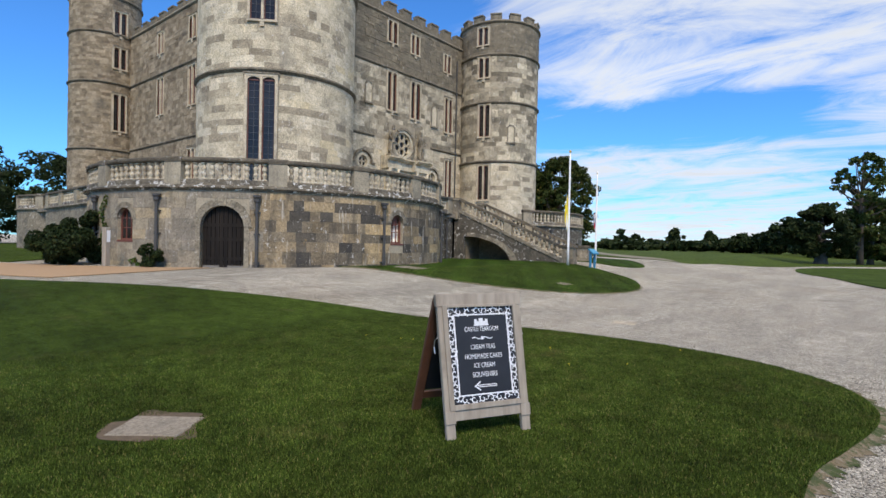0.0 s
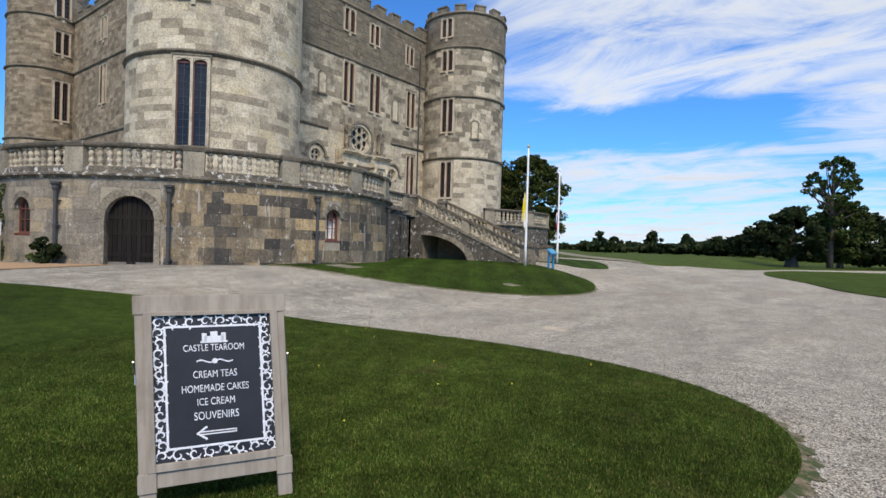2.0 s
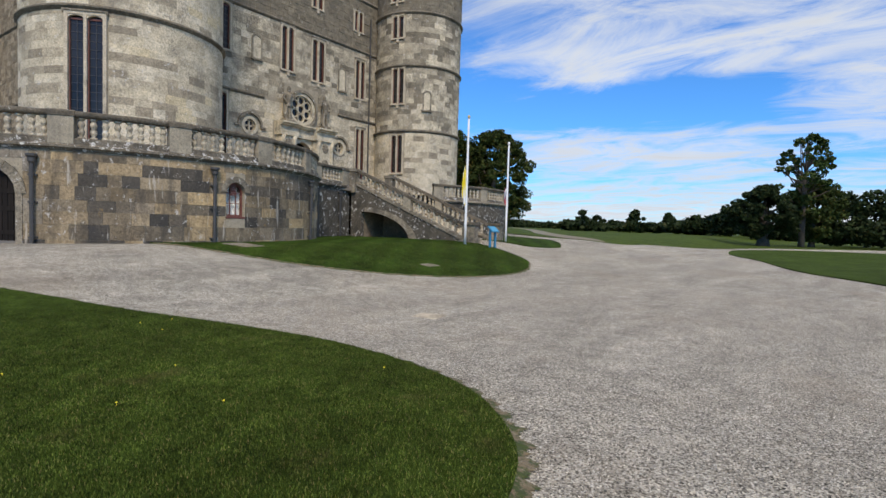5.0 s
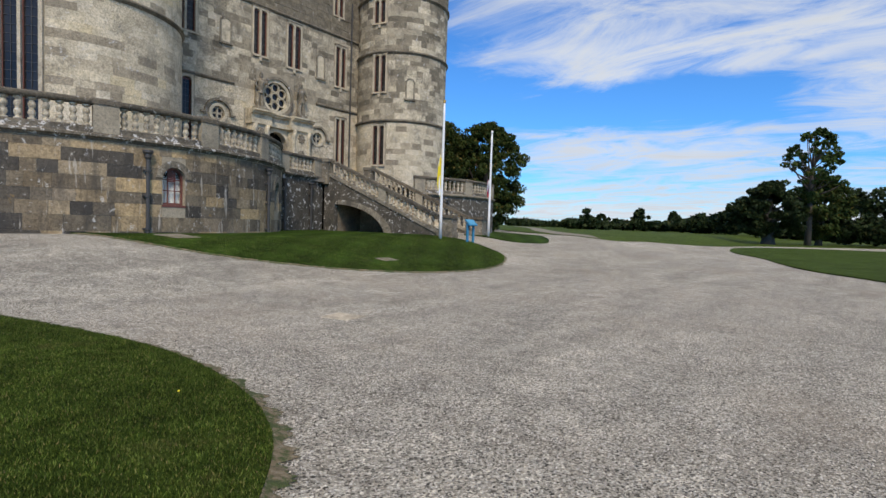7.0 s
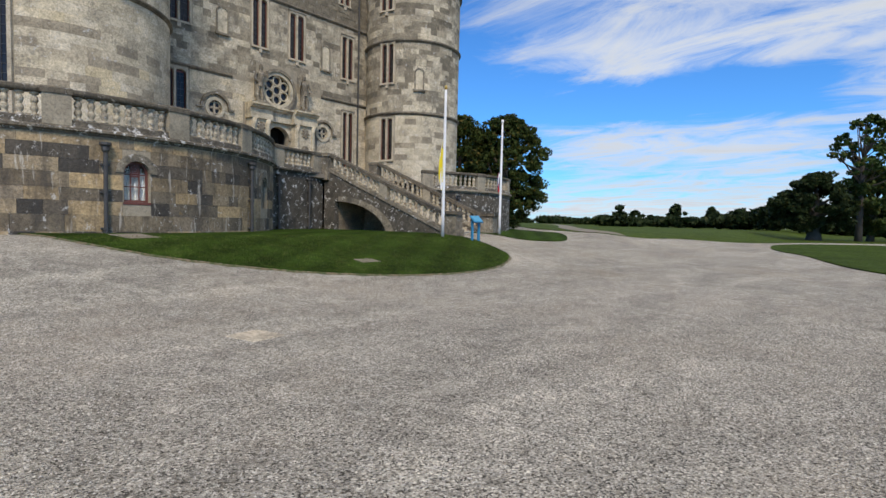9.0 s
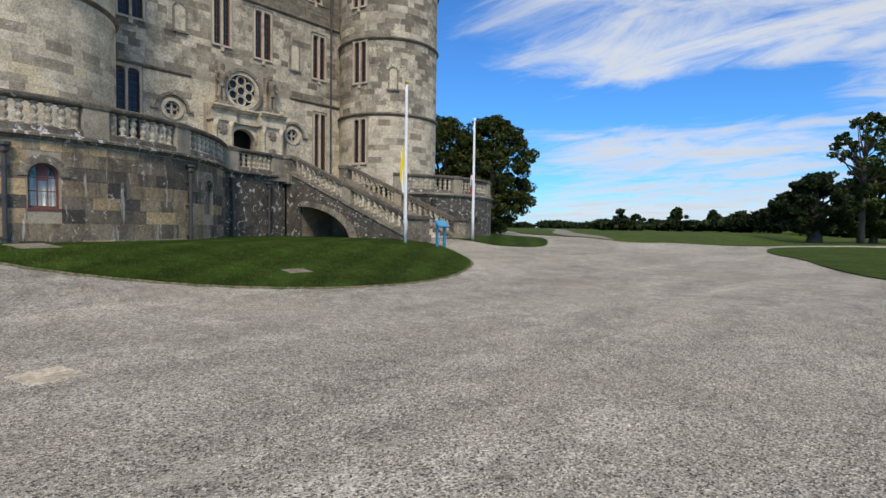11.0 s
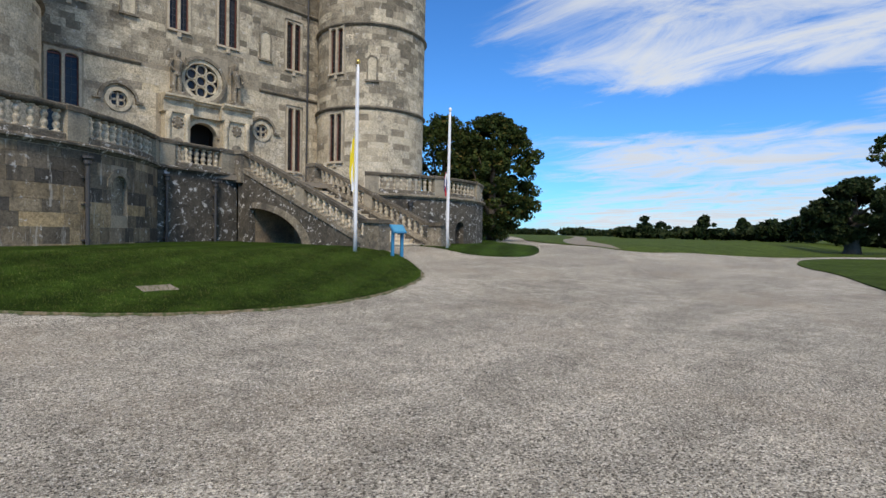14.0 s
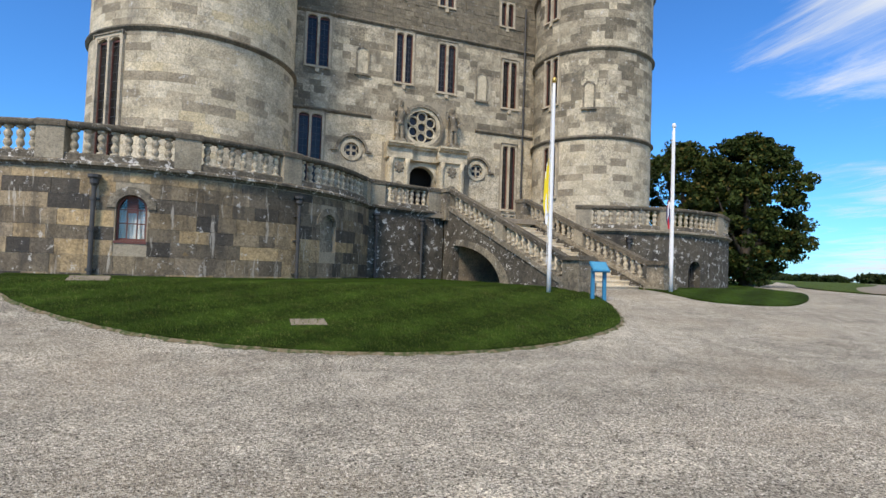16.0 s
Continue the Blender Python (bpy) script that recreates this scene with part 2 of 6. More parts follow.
STONE_BAL = stone("lichened_baluster_stone", [(0.30, 0.278, 0.23), (0.46, 0.43, 0.36), (0.37, 0.345, 0.28)], per="object", dirt=0.45, mottle=0.8, lichen=0.8, dirt_scale=3.5, dark=(0.09, 0.084, 0.07))
STONE_DARK = stone("black_stained_stone", [(0.065, 0.062, 0.056), (0.125, 0.117, 0.10)], per="one", dirt=0.6, lichen=1.3, mottle=1.0, dirt_scale=1.1, dark=(0.04, 0.038, 0.034), drip=0.4, crust=0.6)
STONE_PORCH = stone("cream_carved_stone", [(0.47, 0.44, 0.355), (0.56, 0.525, 0.43)], per="one", dirt=0.5, lichen=0.3, dirt_scale=1.4, mottle=0.6, dark=(0.14, 0.128, 0.10), drip=0.3)
STONE_STEP = stone("pale_worn_step", [(0.60, 0.56, 0.47), (0.70, 0.66, 0.56), (0.64, 0.60, 0.50)], per="object", dirt=0.25, lichen=0.3, dirt_scale=2.0)
SLAB_PALE = stone("dusty_pale_slab", [(0.40, 0.368, 0.305), (0.50, 0.46, 0.385)], per="one", dirt=0.5, lichen=0.0, dirt_scale=3.0, mottle=0.8, dark=(0.26, 0.236, 0.19))
SLAB = stone("weathered_slab", [(0.19, 0.175, 0.15), (0.25, 0.23, 0.20)], per="one", dirt=0.4, lichen=0.0, dirt_scale=2.5)
RED = paint("faded_red_paint", (0.14, 0.048, 0.034), 0.6, 0.35, 12)
STONE_MULL = stone("cream_mullion_stone", [(0.42, 0.385, 0.315), (0.50, 0.46, 0.385)], per="one", dirt=0.35, lichen=0.3, mottle=0.5, dirt_scale=1.5, dark=(0.16, 0.146, 0.118))
WHITE = paint("white_gloss_paint", (0.80, 0.80, 0.79), 0.4, 0.05, 3)
LEAD = paint("black_cast_iron", (0.055, 0.053, 0.05), 0.55, 0.35, 7)
BLUE = paint("blue_painted_wood", (0.03, 0.20, 0.36), 0.5, 0.2, 14)
DOORWOOD = Mat("dark_oak_boards", 0.75)
DOORWOOD.b.inputs["Specular IOR Level"].default_value = 0.15
DOORWOOD.color(DOORWOOD.ramp(DOORWOOD.noise(9.0, 6.0, 0.6, stretch=(1, 1, 0.08)), (0.3, (0.007, 0.006, 0.0055)), (0.75, (0.024, 0.019, 0.015))))
DOORWOOD.bump(DOORWOOD.noise(20.0, 5.0, 0.6, stretch=(1, 1, 0.06)), 0.4, 0.01)
DOORWOOD = DOORWOOD.m
# near-black colour that stands in for the shade inside rooms
DARK = paint("painted_interior_shade", (0.018, 0.017, 0.016), 0.9, 0.2, 2)


def glass_dark():
    k = Mat("old_window_glass", 0.06)
    k.color(k.ramp(k.noise(0.8, 3.0), (0.3, (0.014, 0.013, 0.012)), (0.7, (0.034, 0.032, 0.030))))
    k.b.inputs["Specular IOR Level"].default_value = 0.32
    k.bump(k.noise(2.2, 3.0), 0.10, 0.02)
    return k.m


GLASS = glass_dark()
CURTAIN = paint("white_net_curtain", (0.62, 0.63, 0.64), 0.9, 0.2, 5)


def timber():
    k = Mat("weathered_grey_timber", 0.75)
    g = k.noise(16.0, 7.0, 0.65, stretch=(1, 1, 0.12))
    c = k.ramp(g, (0.25, (0.20, 0.165, 0.125)), (0.6, (0.33, 0.285, 0.225)), (0.85, (0.40, 0.355, 0.29)))
    c = k.mix(c, (0.11, 0.085, 0.06), k.ramp(k.noise(3.0, 5.0), (0.58, 0.0), (0.8, 0.6)))
    k.color(c).bump(g, 0.3, 0.004)
    return k.m


TIMBER = timber()
TIMBER_RED = paint("red_brown_stained_timber", (0.13, 0.055, 0.03), 0.6, 0.35, 8)
CHALK = Mat("black_chalkboard", 0.55)
CHALK.color(CHALK.ramp(CHALK.noise(3.0, 6.0, 0.7), (0.3, (0.008, 0.009, 0.012)), (0.8, (0.022, 0.024, 0.03)))).bump(CHALK.noise(60.0), 0.1, 0.002)
CHALK = CHALK.m
CHALKWHITE = paint("white_chalk_paint", (0.72, 0.73, 0.75), 0.8, 0.2, 25)


def gravel_mat():
    k = Mat("pale_limestone_gravel", 0.95)
    k.b.inputs["Specular IOR Level"].default_value = 0.2
    bw = k.n.new("ShaderNodeRGBToBW")
    k.l.new(k.cells(74.0, "Color"), bw.inputs[0])
    c = k.ramp(bw.outputs[0], (0.17, (0.07, 0.062, 0.048)), (0.38, (0.375, 0.34, 0.27)), (0.62, (0.51, 0.463, 0.372)), (0.88, (0.84, 0.78, 0.65)))
    c = k.mix(c, k.ramp(k.cells(170.0), (0.0, 1.15), (0.6, 0.72)), 0.6, "MULTIPLY")
    c = k.mix(c, k.ramp(k.noise(24.0, 6.0, 0.75), (0.36, 0.72), (0.64, 1.26)), 0.8, "MULTIPLY")
    tracks = k.noise(0.34, 7.0, 0.6, stretch=(1.5, 0.42, 1), dist=0.9)
    c = k.mix(c, k.ramp(tracks, (0.34, 0.78), (0.5, 1.0), (0.66, 1.24)), 0.95, "MULTIPLY")
    c = k.mix(c, k.ramp(k.noise(2.2, 7.0, 0.75), (0.36, 0.74), (0.64, 1.26)), 0.9, "MULTIPLY")
    c = k.mix(c, (0.56, 0.51, 0.415), k.ramp(k.noise(0.55, 6.0, 0.6, stretch=(1.3, 0.8, 1), dist=1.2), (0.60, 0.0), (0.72, 0.55)))
    c = k.mix(c, (0.36, 0.29, 0.205), k.ramp(k.noise(0.22, 5.0, 0.65), (0.50, 0.0), (0.68, 0.36)))
    k.color(c)
    k.bump(k.mix(k.cells(74.0), k.noise(50.0, 5.0, 0.7), 0.4), 1.0, 0.03)
    return k.m


def grass_mat(name, a, b, c3, scale=1.0, stripes=0.0):
    k = Mat(name, 0.8)
    k.b.inputs["Specular IOR Level"].default_value = 0.04
    c = k.ramp(k.noise(26.0 * scale, 8.0, 0.72), (0.28, a), (0.55, b), (0.8, c3))
    c = k.mix(c, k.ramp(k.noise(0.45, 5.0, 0.6), (0.38, 0.78), (0.62, 1.22)), 0.9, "MULTIPLY")
    c = k.mix(c, k.ramp(k.noise(3.5, 5.0, 0.7), (0.38, 0.68), (0.62, 1.3)), 0.8, "MULTIPLY")
    c = k.mix(c, (0.115, 0.10, 0.035), k.ramp(k.noise(1.5, 6.0, 0.65), (0.58, 0.0), (0.8, 0.45)))
    if stripes:
        w = k.n.new("ShaderNodeTexWave")
        w.inputs["Scale"].default_value, w.inputs["Distortion"].default_value = 0.24, 0.8
        mp = k.n.new("ShaderNodeMapping")
        mp.inputs["Rotation"].default_value = (0, 0, radians(-35))
        k.l.new(k.co, mp.inputs[0]); k.l.new(mp.outputs[0], w.inputs["Vector"])
        c = k.mix(c, k.ramp(w.outputs["Fac"], (0.2, 1.0 - stripes), (0.8, 1.0 + stripes)), 1.0, "MULTIPLY")
    k.color(c).bump(k.noise(70.0 * scale, 6.0, 0.8), 0.9, 0.05)
    return k.m


GRAVEL = gravel_mat()
GRASS = grass_mat("mown_grass", (0.020, 0.036, 0.005), (0.054, 0.084, 0.013), (0.12, 0.155, 0.03))
GRASS_ISLE = grass_mat("striped_lawn_grass", (0.020, 0.040, 0.006), (0.036, 0.066, 0.009), (0.060, 0.096, 0.015), stripes=0.2)
GRASS_FAR = grass_mat("parkland_grass", (0.040, 0.062, 0.010), (0.060, 0.088, 0.014), (0.085, 0.112, 0.020), scale=0.12)
EARTH_BARE = paint("bare_brown_soil", (0.10, 0.072, 0.042), 0.95, 0.5, 14)
EARTH = paint("worn_orange_gravel", (0.36, 0.235, 0.125), 0.95, 0.35, 20)


def blade_mat():
    k = Mat("grass_blade", 0.7)
    k.b.inputs["Specular IOR Level"].default_value = 0.08
    c = k.ramp(k.island(), (0.0, (0.010, 0.022, 0.003)), (0.5, (0.048, 0.080, 0.011)), (0.9, (0.12, 0.16, 0.03)), (1.0, (0.19, 0.16, 0.06)))
    c = k.mix(c, k.ramp(k.noise(0.45, 5.0, 0.6), (0.38, 0.78), (0.62, 1.22)), 0.9, "MULTIPLY")
    c = k.mix(c, k.ramp(k.noise(3.5, 5.0, 0.7), (0.38, 0.68), (0.62, 1.3)), 0.8, "MULTIPLY")
    c = k.mix(c, (0.13, 0.11, 0.04), k.ramp(k.noise(1.1, 6.0, 0.65), (0.58, 0.0), (0.72, 0.6)))
    k.color(c)
    return k.m


def leaf_mat(name, lo, hi, warm=(0.10, 0.07, 0.015)):
    k = Mat(name, 0.6)
    k.b.inputs["Specular IOR Level"].default_value = 0.1
    c = k.ramp(k.island(), (0.0, lo), (0.85, hi), (1.0, warm))
    c = k.mix(c, k.ramp(k.noise(0.5, 4.0), (0.3, 0.7), (0.7, 1.2)), 0.8, "MULTIPLY")
    k.color(c)
    return k.m


BLADE = blade_mat()
LEAF = leaf_mat("broadleaf_foliage", (0.016, 0.028, 0.007), (0.058, 0.082, 0.019))
LEAF_TALL = leaf_mat("light_broadleaf_foliage", (0.02, 0.04, 0.01), (0.06, 0.095, 0.024))
LEAF_DARK = leaf_mat("dark_evergreen_foliage", (0.011, 0.020, 0.007), (0.030, 0.046, 0.014), (0.045, 0.045, 0.013))
LEAF_BUSH = leaf_mat("shrub_foliage", (0.014, 0.03, 0.009), (0.04, 0.07, 0.02), (0.07, 0.09, 0.03))
LEAF_IVY = leaf_mat("ivy_leaves", (0.03, 0.06, 0.012), (0.09, 0.14, 0.03))
BARK = paint("grey_brown_bark", (0.07, 0.058, 0.045), 0.9, 0.5, 5)
YELLOW = paint("yellow_flag_cloth", (0.74, 0.60, 0.02), 0.8, 0.12, 6)
CLOTH_RED = paint("red_flag_cloth", (0.45, 0.02, 0.03), 0.8, 0.12, 6)
CLOTH_BLUE = paint("navy_flag_cloth", (0.012, 0.018, 0.09), 0.8, 0.12, 6)
GOLD = paint("gilt_finial", (0.62, 0.42, 0.12), 0.35, 0.1, 6, metal=0.9)


# ---- building helpers ----
def mesh_from(name, verts, faces, material, smooth=False):
    me = bpy.data.meshes.new(name)
    me.from_pydata([tuple(v) for v in verts], [], faces)
    me.materials.append(material)
    if smooth:
        me.polygons.foreach_set("use_smooth", [True] * len(me.polygons))
    me.update()
    return me


def put_mesh(name, me, parent=None, m=None, label=""):
    ob = new(name, me)
    if parent is not None:
        ob.parent = parent
    if m is not None:
        ob.matrix_basis = m
    if label:
        ob["label"] = label
    return ob


class Geo:
    """Collects vertices and faces for one mesh."""

    def __init__(self):
        self.v, self.f = [], []

    def add(self, verts, faces):
        n = len(self.v)
        self.v += [tuple(p) for p in verts]
        self.f += [tuple(n + i for i in f) for f in faces]
        return self

    def box(self, lo, hi, m=None, chamfer=0.0):
        (a, b, c), (d, e, f) = lo, hi
        vs = [(a, b, c), (d, b, c), (d, e, c), (a, e, c), (a, b, f), (d, b, f), (d, e, f), (a, e, f)]
        if m is not None:
            vs = [m @ Vector(p) for p in vs]
        return self.add(vs, [(0, 3, 2, 1), (4, 5, 6, 7), (0, 1, 5, 4), (1, 2, 6, 5), (2, 3, 7, 6), (3, 0, 4, 7)])

    def lathe(self, profile, sides, m=None):
        vs = [(r * math.cos(2 * math.pi * s / sides), r * math.sin(2 * math.pi * s / sides), z) for r, z in profile for s in range(sides)]
        if m is not None:
            vs = [m @ Vector(p) for p in vs]
        fs = [(a * sides + s, a * sides + (s + 1) % sides, (a + 1) * sides + (s + 1) % sides, (a + 1) * sides + s) for a in range(len(profile) - 1) for s in range(sides)]
        fs += [tuple(reversed(range(sides))), tuple((len(profile) - 1) * sides + s for s in range(sides))]
        return self.add(vs, fs)

    def prism(self, outline, lo, hi, place):
        """Extrudes an outline of (u, z) between depths lo and hi; place(u, z, d) gives the point."""
        n = len(outline)
        vs = [place(u, z, lo) for u, z in outline] + [place(u, z, hi) for u, z in outline]
        return self.add(vs, [tuple(range(n)), tuple(reversed(range(n, 2 * n)))] + [(i, n + i, n + (i + 1) % n, (i + 1) % n) for i in range(n)])

    def ring(self, r0, r1, lo, hi, place, a0=0.0, a1=360.0, n=24, cu=0.0, cz=0.0):
        """A flat ring, or part of one, of one connected piece."""
        full = abs(a1 - a0 - 360) < 1e-6
        k = n if full else n + 1
        vs = []
        for i in range(k):
            a = radians(a0 + (a1 - a0) * i / n)
            c, s = math.cos(a), math.sin(a)
            vs += [place(cu + r0 * c, cz + r0 * s, lo), place(cu + r1 * c, cz + r1 * s, lo), place(cu + r1 * c, cz + r1 * s, hi), place(cu + r0 * c, cz + r0 * s, hi)]
        fs = [(4 * i + j, 4 * i + (j + 1) % 4, 4 * ((i + 1) % k) + (j + 1) % 4, 4 * ((i + 1) % k) + j) for i in range(n) for j in range(4)]
        return self.add(vs, fs if full else fs + [(0, 1, 2, 3), tuple(4 * n + j for j in (3, 2, 1, 0))])

    def surround(self, outer, inner, lo, hi):
        """A rectangular frame (x0, x1, z0, z1) round an opening, of one piece; depth along y."""
        corner = lambda r: [(r[0], r[2]), (r[1], r[2]), (r[1], r[3]), (r[0], r[3])]
        vs = []
        for (a, b), (c, d) in zip(corner(outer), corner(inner)):
            vs += [(a, lo, b), (c, lo, d), (c, hi, d), (a, hi, b)]
        return self.add(vs, [(4 * i + j, 4 * i + (j + 1) % 4, 4 * ((i + 1) % 4) + (j + 1) % 4, 4 * ((i + 1) % 4) + j) for i in range(4) for j in range(4)])

    def tube(self, pts, radii, sides=8):
        rings = []
        for i, p in enumerate(pts):
            d = (Vector(pts[min(i + 1, len(pts) - 1)]) - Vector(pts[max(i - 1, 0)])).normalized()
            a = d.orthogonal().normalized()
            b = d.cross(a)
            rings += [Vector(p) + radii[i] * (math.cos(2 * math.pi * s / sides) * a + math.sin(2 * math.pi * s / sides) * b) for s in range(sides)]
        fs = [(i * sides + s, i * sides + (s + 1) % sides, (i + 1) * sides + (s + 1) % sides, (i + 1) * sides + s) for i in range(len(pts) - 1) for s in range(sides)]
        fs += [tuple(reversed(range(sides))), tuple((len(pts) - 1) * sides + s for s in range(sides))]
        return self.add(rings, fs)

    def done(self, name, material, parent=None, m=None, label="", smooth=False, bevel=0.0):
        me = mesh_from(name, self.v, self.f, material, smooth)
        bm = bmesh.new()
        bm.from_mesh(me)
        bmesh.ops.recalc_face_normals(bm, faces=bm.faces)
        if bevel:
            bmesh.ops.bevel(bm, geom=list(bm.edges), offset=bevel, segments=1, affect="EDGES", clamp_overlap=True)
        bm.to_mesh(me)
        bm.free()
        return put_mesh(name, me, parent, m, label)


def empty(name, label, category, at=(0, 0, 0), group="", kind=""):
    ob = new(name)
    ob.location = at
    ob.empty_display_size = 0.2
    return tagged(ob, label, category, group, kind)


def held(ob, parent):
    """Parents ob, built in world places, under an Empty that stands elsewhere."""
    ob.parent = parent
    ob.matrix_parent_inverse = Matrix.Translation(parent.location).inverted()
    return ob


class Round:
    """An upright cylinder wall: u is the angle in degrees, d the depth outward."""

    def __init__(self, cx, cy, r, drop=0.0):
        self.cx, self.cy, self.r, self.drop = cx, cy, r, drop

    def __call__(self, u, z, d=0.0):
        a = radians(u)
        return (self.cx + (self.r + d) * math.cos(a), self.cy + (self.r + d) * math.sin(a), z - self.drop)

    def step(self):
        return 4.0

    def per(self, metres):
        return math.degrees(metres / self.r)

    def tangent(self, u, z, d=0.0):
        """Local x along the wall, y into it, z up."""
        x, y, z = self(u, z, d)
        return pose(x, y, z, 0, 0, u + 90)


class Flat:
    """An upright plane wall from a to b: u in metres from a, d outward to the right of the way from a to b."""

    def __init__(self, a, b):
        self.a, self.t = Vector((*a, 0)), (Vector((*b, 0)) - Vector((*a, 0))).normalized()
        self.n = Vector((self.t.y, -self.t.x, 0))
        self.long = (Vector((*b, 0)) - self.a).length

    def __call__(self, u, z, d=0.0):
        p = self.a + u * self.t + d * self.n
        return (p.x, p.y, z)

    def step(self):
        return 1e9

    def per(self, metres):
        return metres

    def tangent(self, u, z, d=0.0):
        x, y, z = self(u, z, d)
        return pose(x, y, z, 0, 0, math.degrees(math.atan2(self.t.y, self.t.x)))


def wall_geo(s, u0, u1, z0, z1, holes, thick):
    """A wall with rectangular holes (u0, u1, z0, z1), cut through its thickness."""
    us = {u0, u1} | {h[i] for h in holes for i in (0, 1) if u0 < h[i] < u1}
    zs = sorted({z0, z1} | {h[i] for h in holes for i in (2, 3) if z0 < h[i] < z1})
    us = sorted(us)
    full = []
    for a, b in zip(us, us[1:]):
        n = max(1, math.ceil((b - a) / s.step()))
        full += [a + (b - a) * i / n for i in range(n)]
    us = full + [us[-1]]
    solid = {}
    for i, (a, b) in enumerate(zip(us, us[1:])):
        for j, (c, d) in enumerate(zip(zs, zs[1:])):
            mu, mz = (a + b) / 2, (c + d) / 2
            solid[i, j] = not any(h[0] < mu < h[1] and h[2] < mz < h[3] for h in holes)
    g = Geo()
    nz = len(zs)
    vs = [s(u, z, 0) for u in us for z in zs] + [s(u, z, -thick) for u in us for z in zs]
    off = len(us) * nz
    at = lambda i, j: i * nz + j
    fs = []
    for (i, j), on in solid.items():
        if not on:
            continue
        q = [at(i, j), at(i + 1, j), at(i + 1, j + 1), at(i, j + 1)]
        fs.append(tuple(q))
        fs.append(tuple(off + k for k in reversed(q)))
        for di, dj, e in ((-1, 0, (3, 0)), (1, 0, (1, 2)), (0, -1, (0, 1)), (0, 1, (2, 3))):
            if not solid.get((i + di, j + dj), False):
                a, b = q[e[0]], q[e[1]]
                fs.append((a, off + a, off + b, b))
    return g.add(vs, fs)


def courses(z0, z1, tall, rng):
    out, z = [], z0
    while z < z1 - 0.05:
        h = rng.uniform(*tall)
        if z1 - z - h < tall[0] * 0.5:
            h = z1 - z
        out.append((z, z + h))
        z += h
    return out


def free_runs(u0, u1, holes, za, zb, gap):
    runs = [(u0, u1)]
    for h in holes:
        if h[3] > za + 0.02 and h[2] < zb - 0.02:
            runs = [r for a, b in runs for r in ((a, min(b, h[0] - gap)), (max(a, h[1] + gap), b)) if r[1] - r[0] > 1e-3]
    return runs


def block_geo(s, u0, u1, z0, z1, holes, tall, long, seed, proud=(0.003, 0.007), joint=0.001, gap=0.0):
    """Ashlar blocks of uneven length in courses, standing proud of the wall behind them."""
    rng, g = random.Random(seed), Geo()
    for za, zb in courses(z0, z1, tall, rng):
        for a, b in free_runs(u0, u1, holes, za, zb, s.per(gap)):
            u = a
            while u < b - 1e-6:
                w = s.per(rng.uniform(*long))
                if b - u - w < s.per(long[0] * 0.6):
                    w = b - u
                j, d = s.per(joint), rng.uniform(*proud)
                p, q, r, t = u + j, u + w - j, za + joint, zb - joint
                c = s.per(0.0025)
                if q - p > 2.5 * c:
                    n = max(1, math.ceil((q - p) / s.step()))
                    lo = [p + (q - p) * i / n for i in range(n + 1)]
                    hi = [p + c + (q - p - 2 * c) * i / n for i in range(n + 1)]
                    k = n + 1
                    vs = [s(x, r, -0.01) for x in lo] + [s(x, t, -0.01) for x in lo] + [s(x, r + 0.0025, d) for x in hi] + [s(x, t - 0.0025, d) for x in hi]
                    fs = [(0, 2 * k, 3 * k, k), (n, k + n, 3 * k + n, 2 * k + n)]
                    for i in range(n):
                        fs += [(2 * k + i, 2 * k + i + 1, 3 * k + i + 1, 3 * k + i), (i, i + 1, 2 * k + i + 1, 2 * k + i), (3 * k + i, 3 * k + i + 1, k + i + 1, k + i)]
                    g.add(vs, fs)
                u += w
    return g


def band_geo(s, u0, u1, profile):
    """Sweeps a closed profile of (d, z) along a wall."""
    n = max(1, math.ceil((u1 - u0) / min(s.step(), 1e6)))
    k, g = len(profile), Geo()
    vs = [s(u0 + (u1 - u0) * i / n, z, d) for i in range(n + 1) for d, z in profile]
    fs = [(i * k + j, i * k + (j + 1) % k, (i + 1) * k + (j + 1) % k, (i + 1) * k + j) for i in range(n) for j in range(k)]
    return g.add(vs, fs + [tuple(range(k)), tuple(n * k + j for j in reversed(range(k)))])


def string_profile(z, out=0.11, tall=0.2):
    return [(-0.05, z - tall * 0.5), (0.03, z - tall * 0.5), (out, z - tall * 0.05), (out, z + tall * 0.15), (0.03, z + tall * 0.5), (-0.05, z + tall * 0.5)]


def arc_pts(u, z, rx, rz, a0, a1, n=10):
    return [(u + rx * math.cos(radians(a0 + (a1 - a0) * i / n)), z + rz * math.sin(radians(a0 + (a1 - a0) * i / n))) for i in range(n + 1)]


WINDOW_CACHE = {}


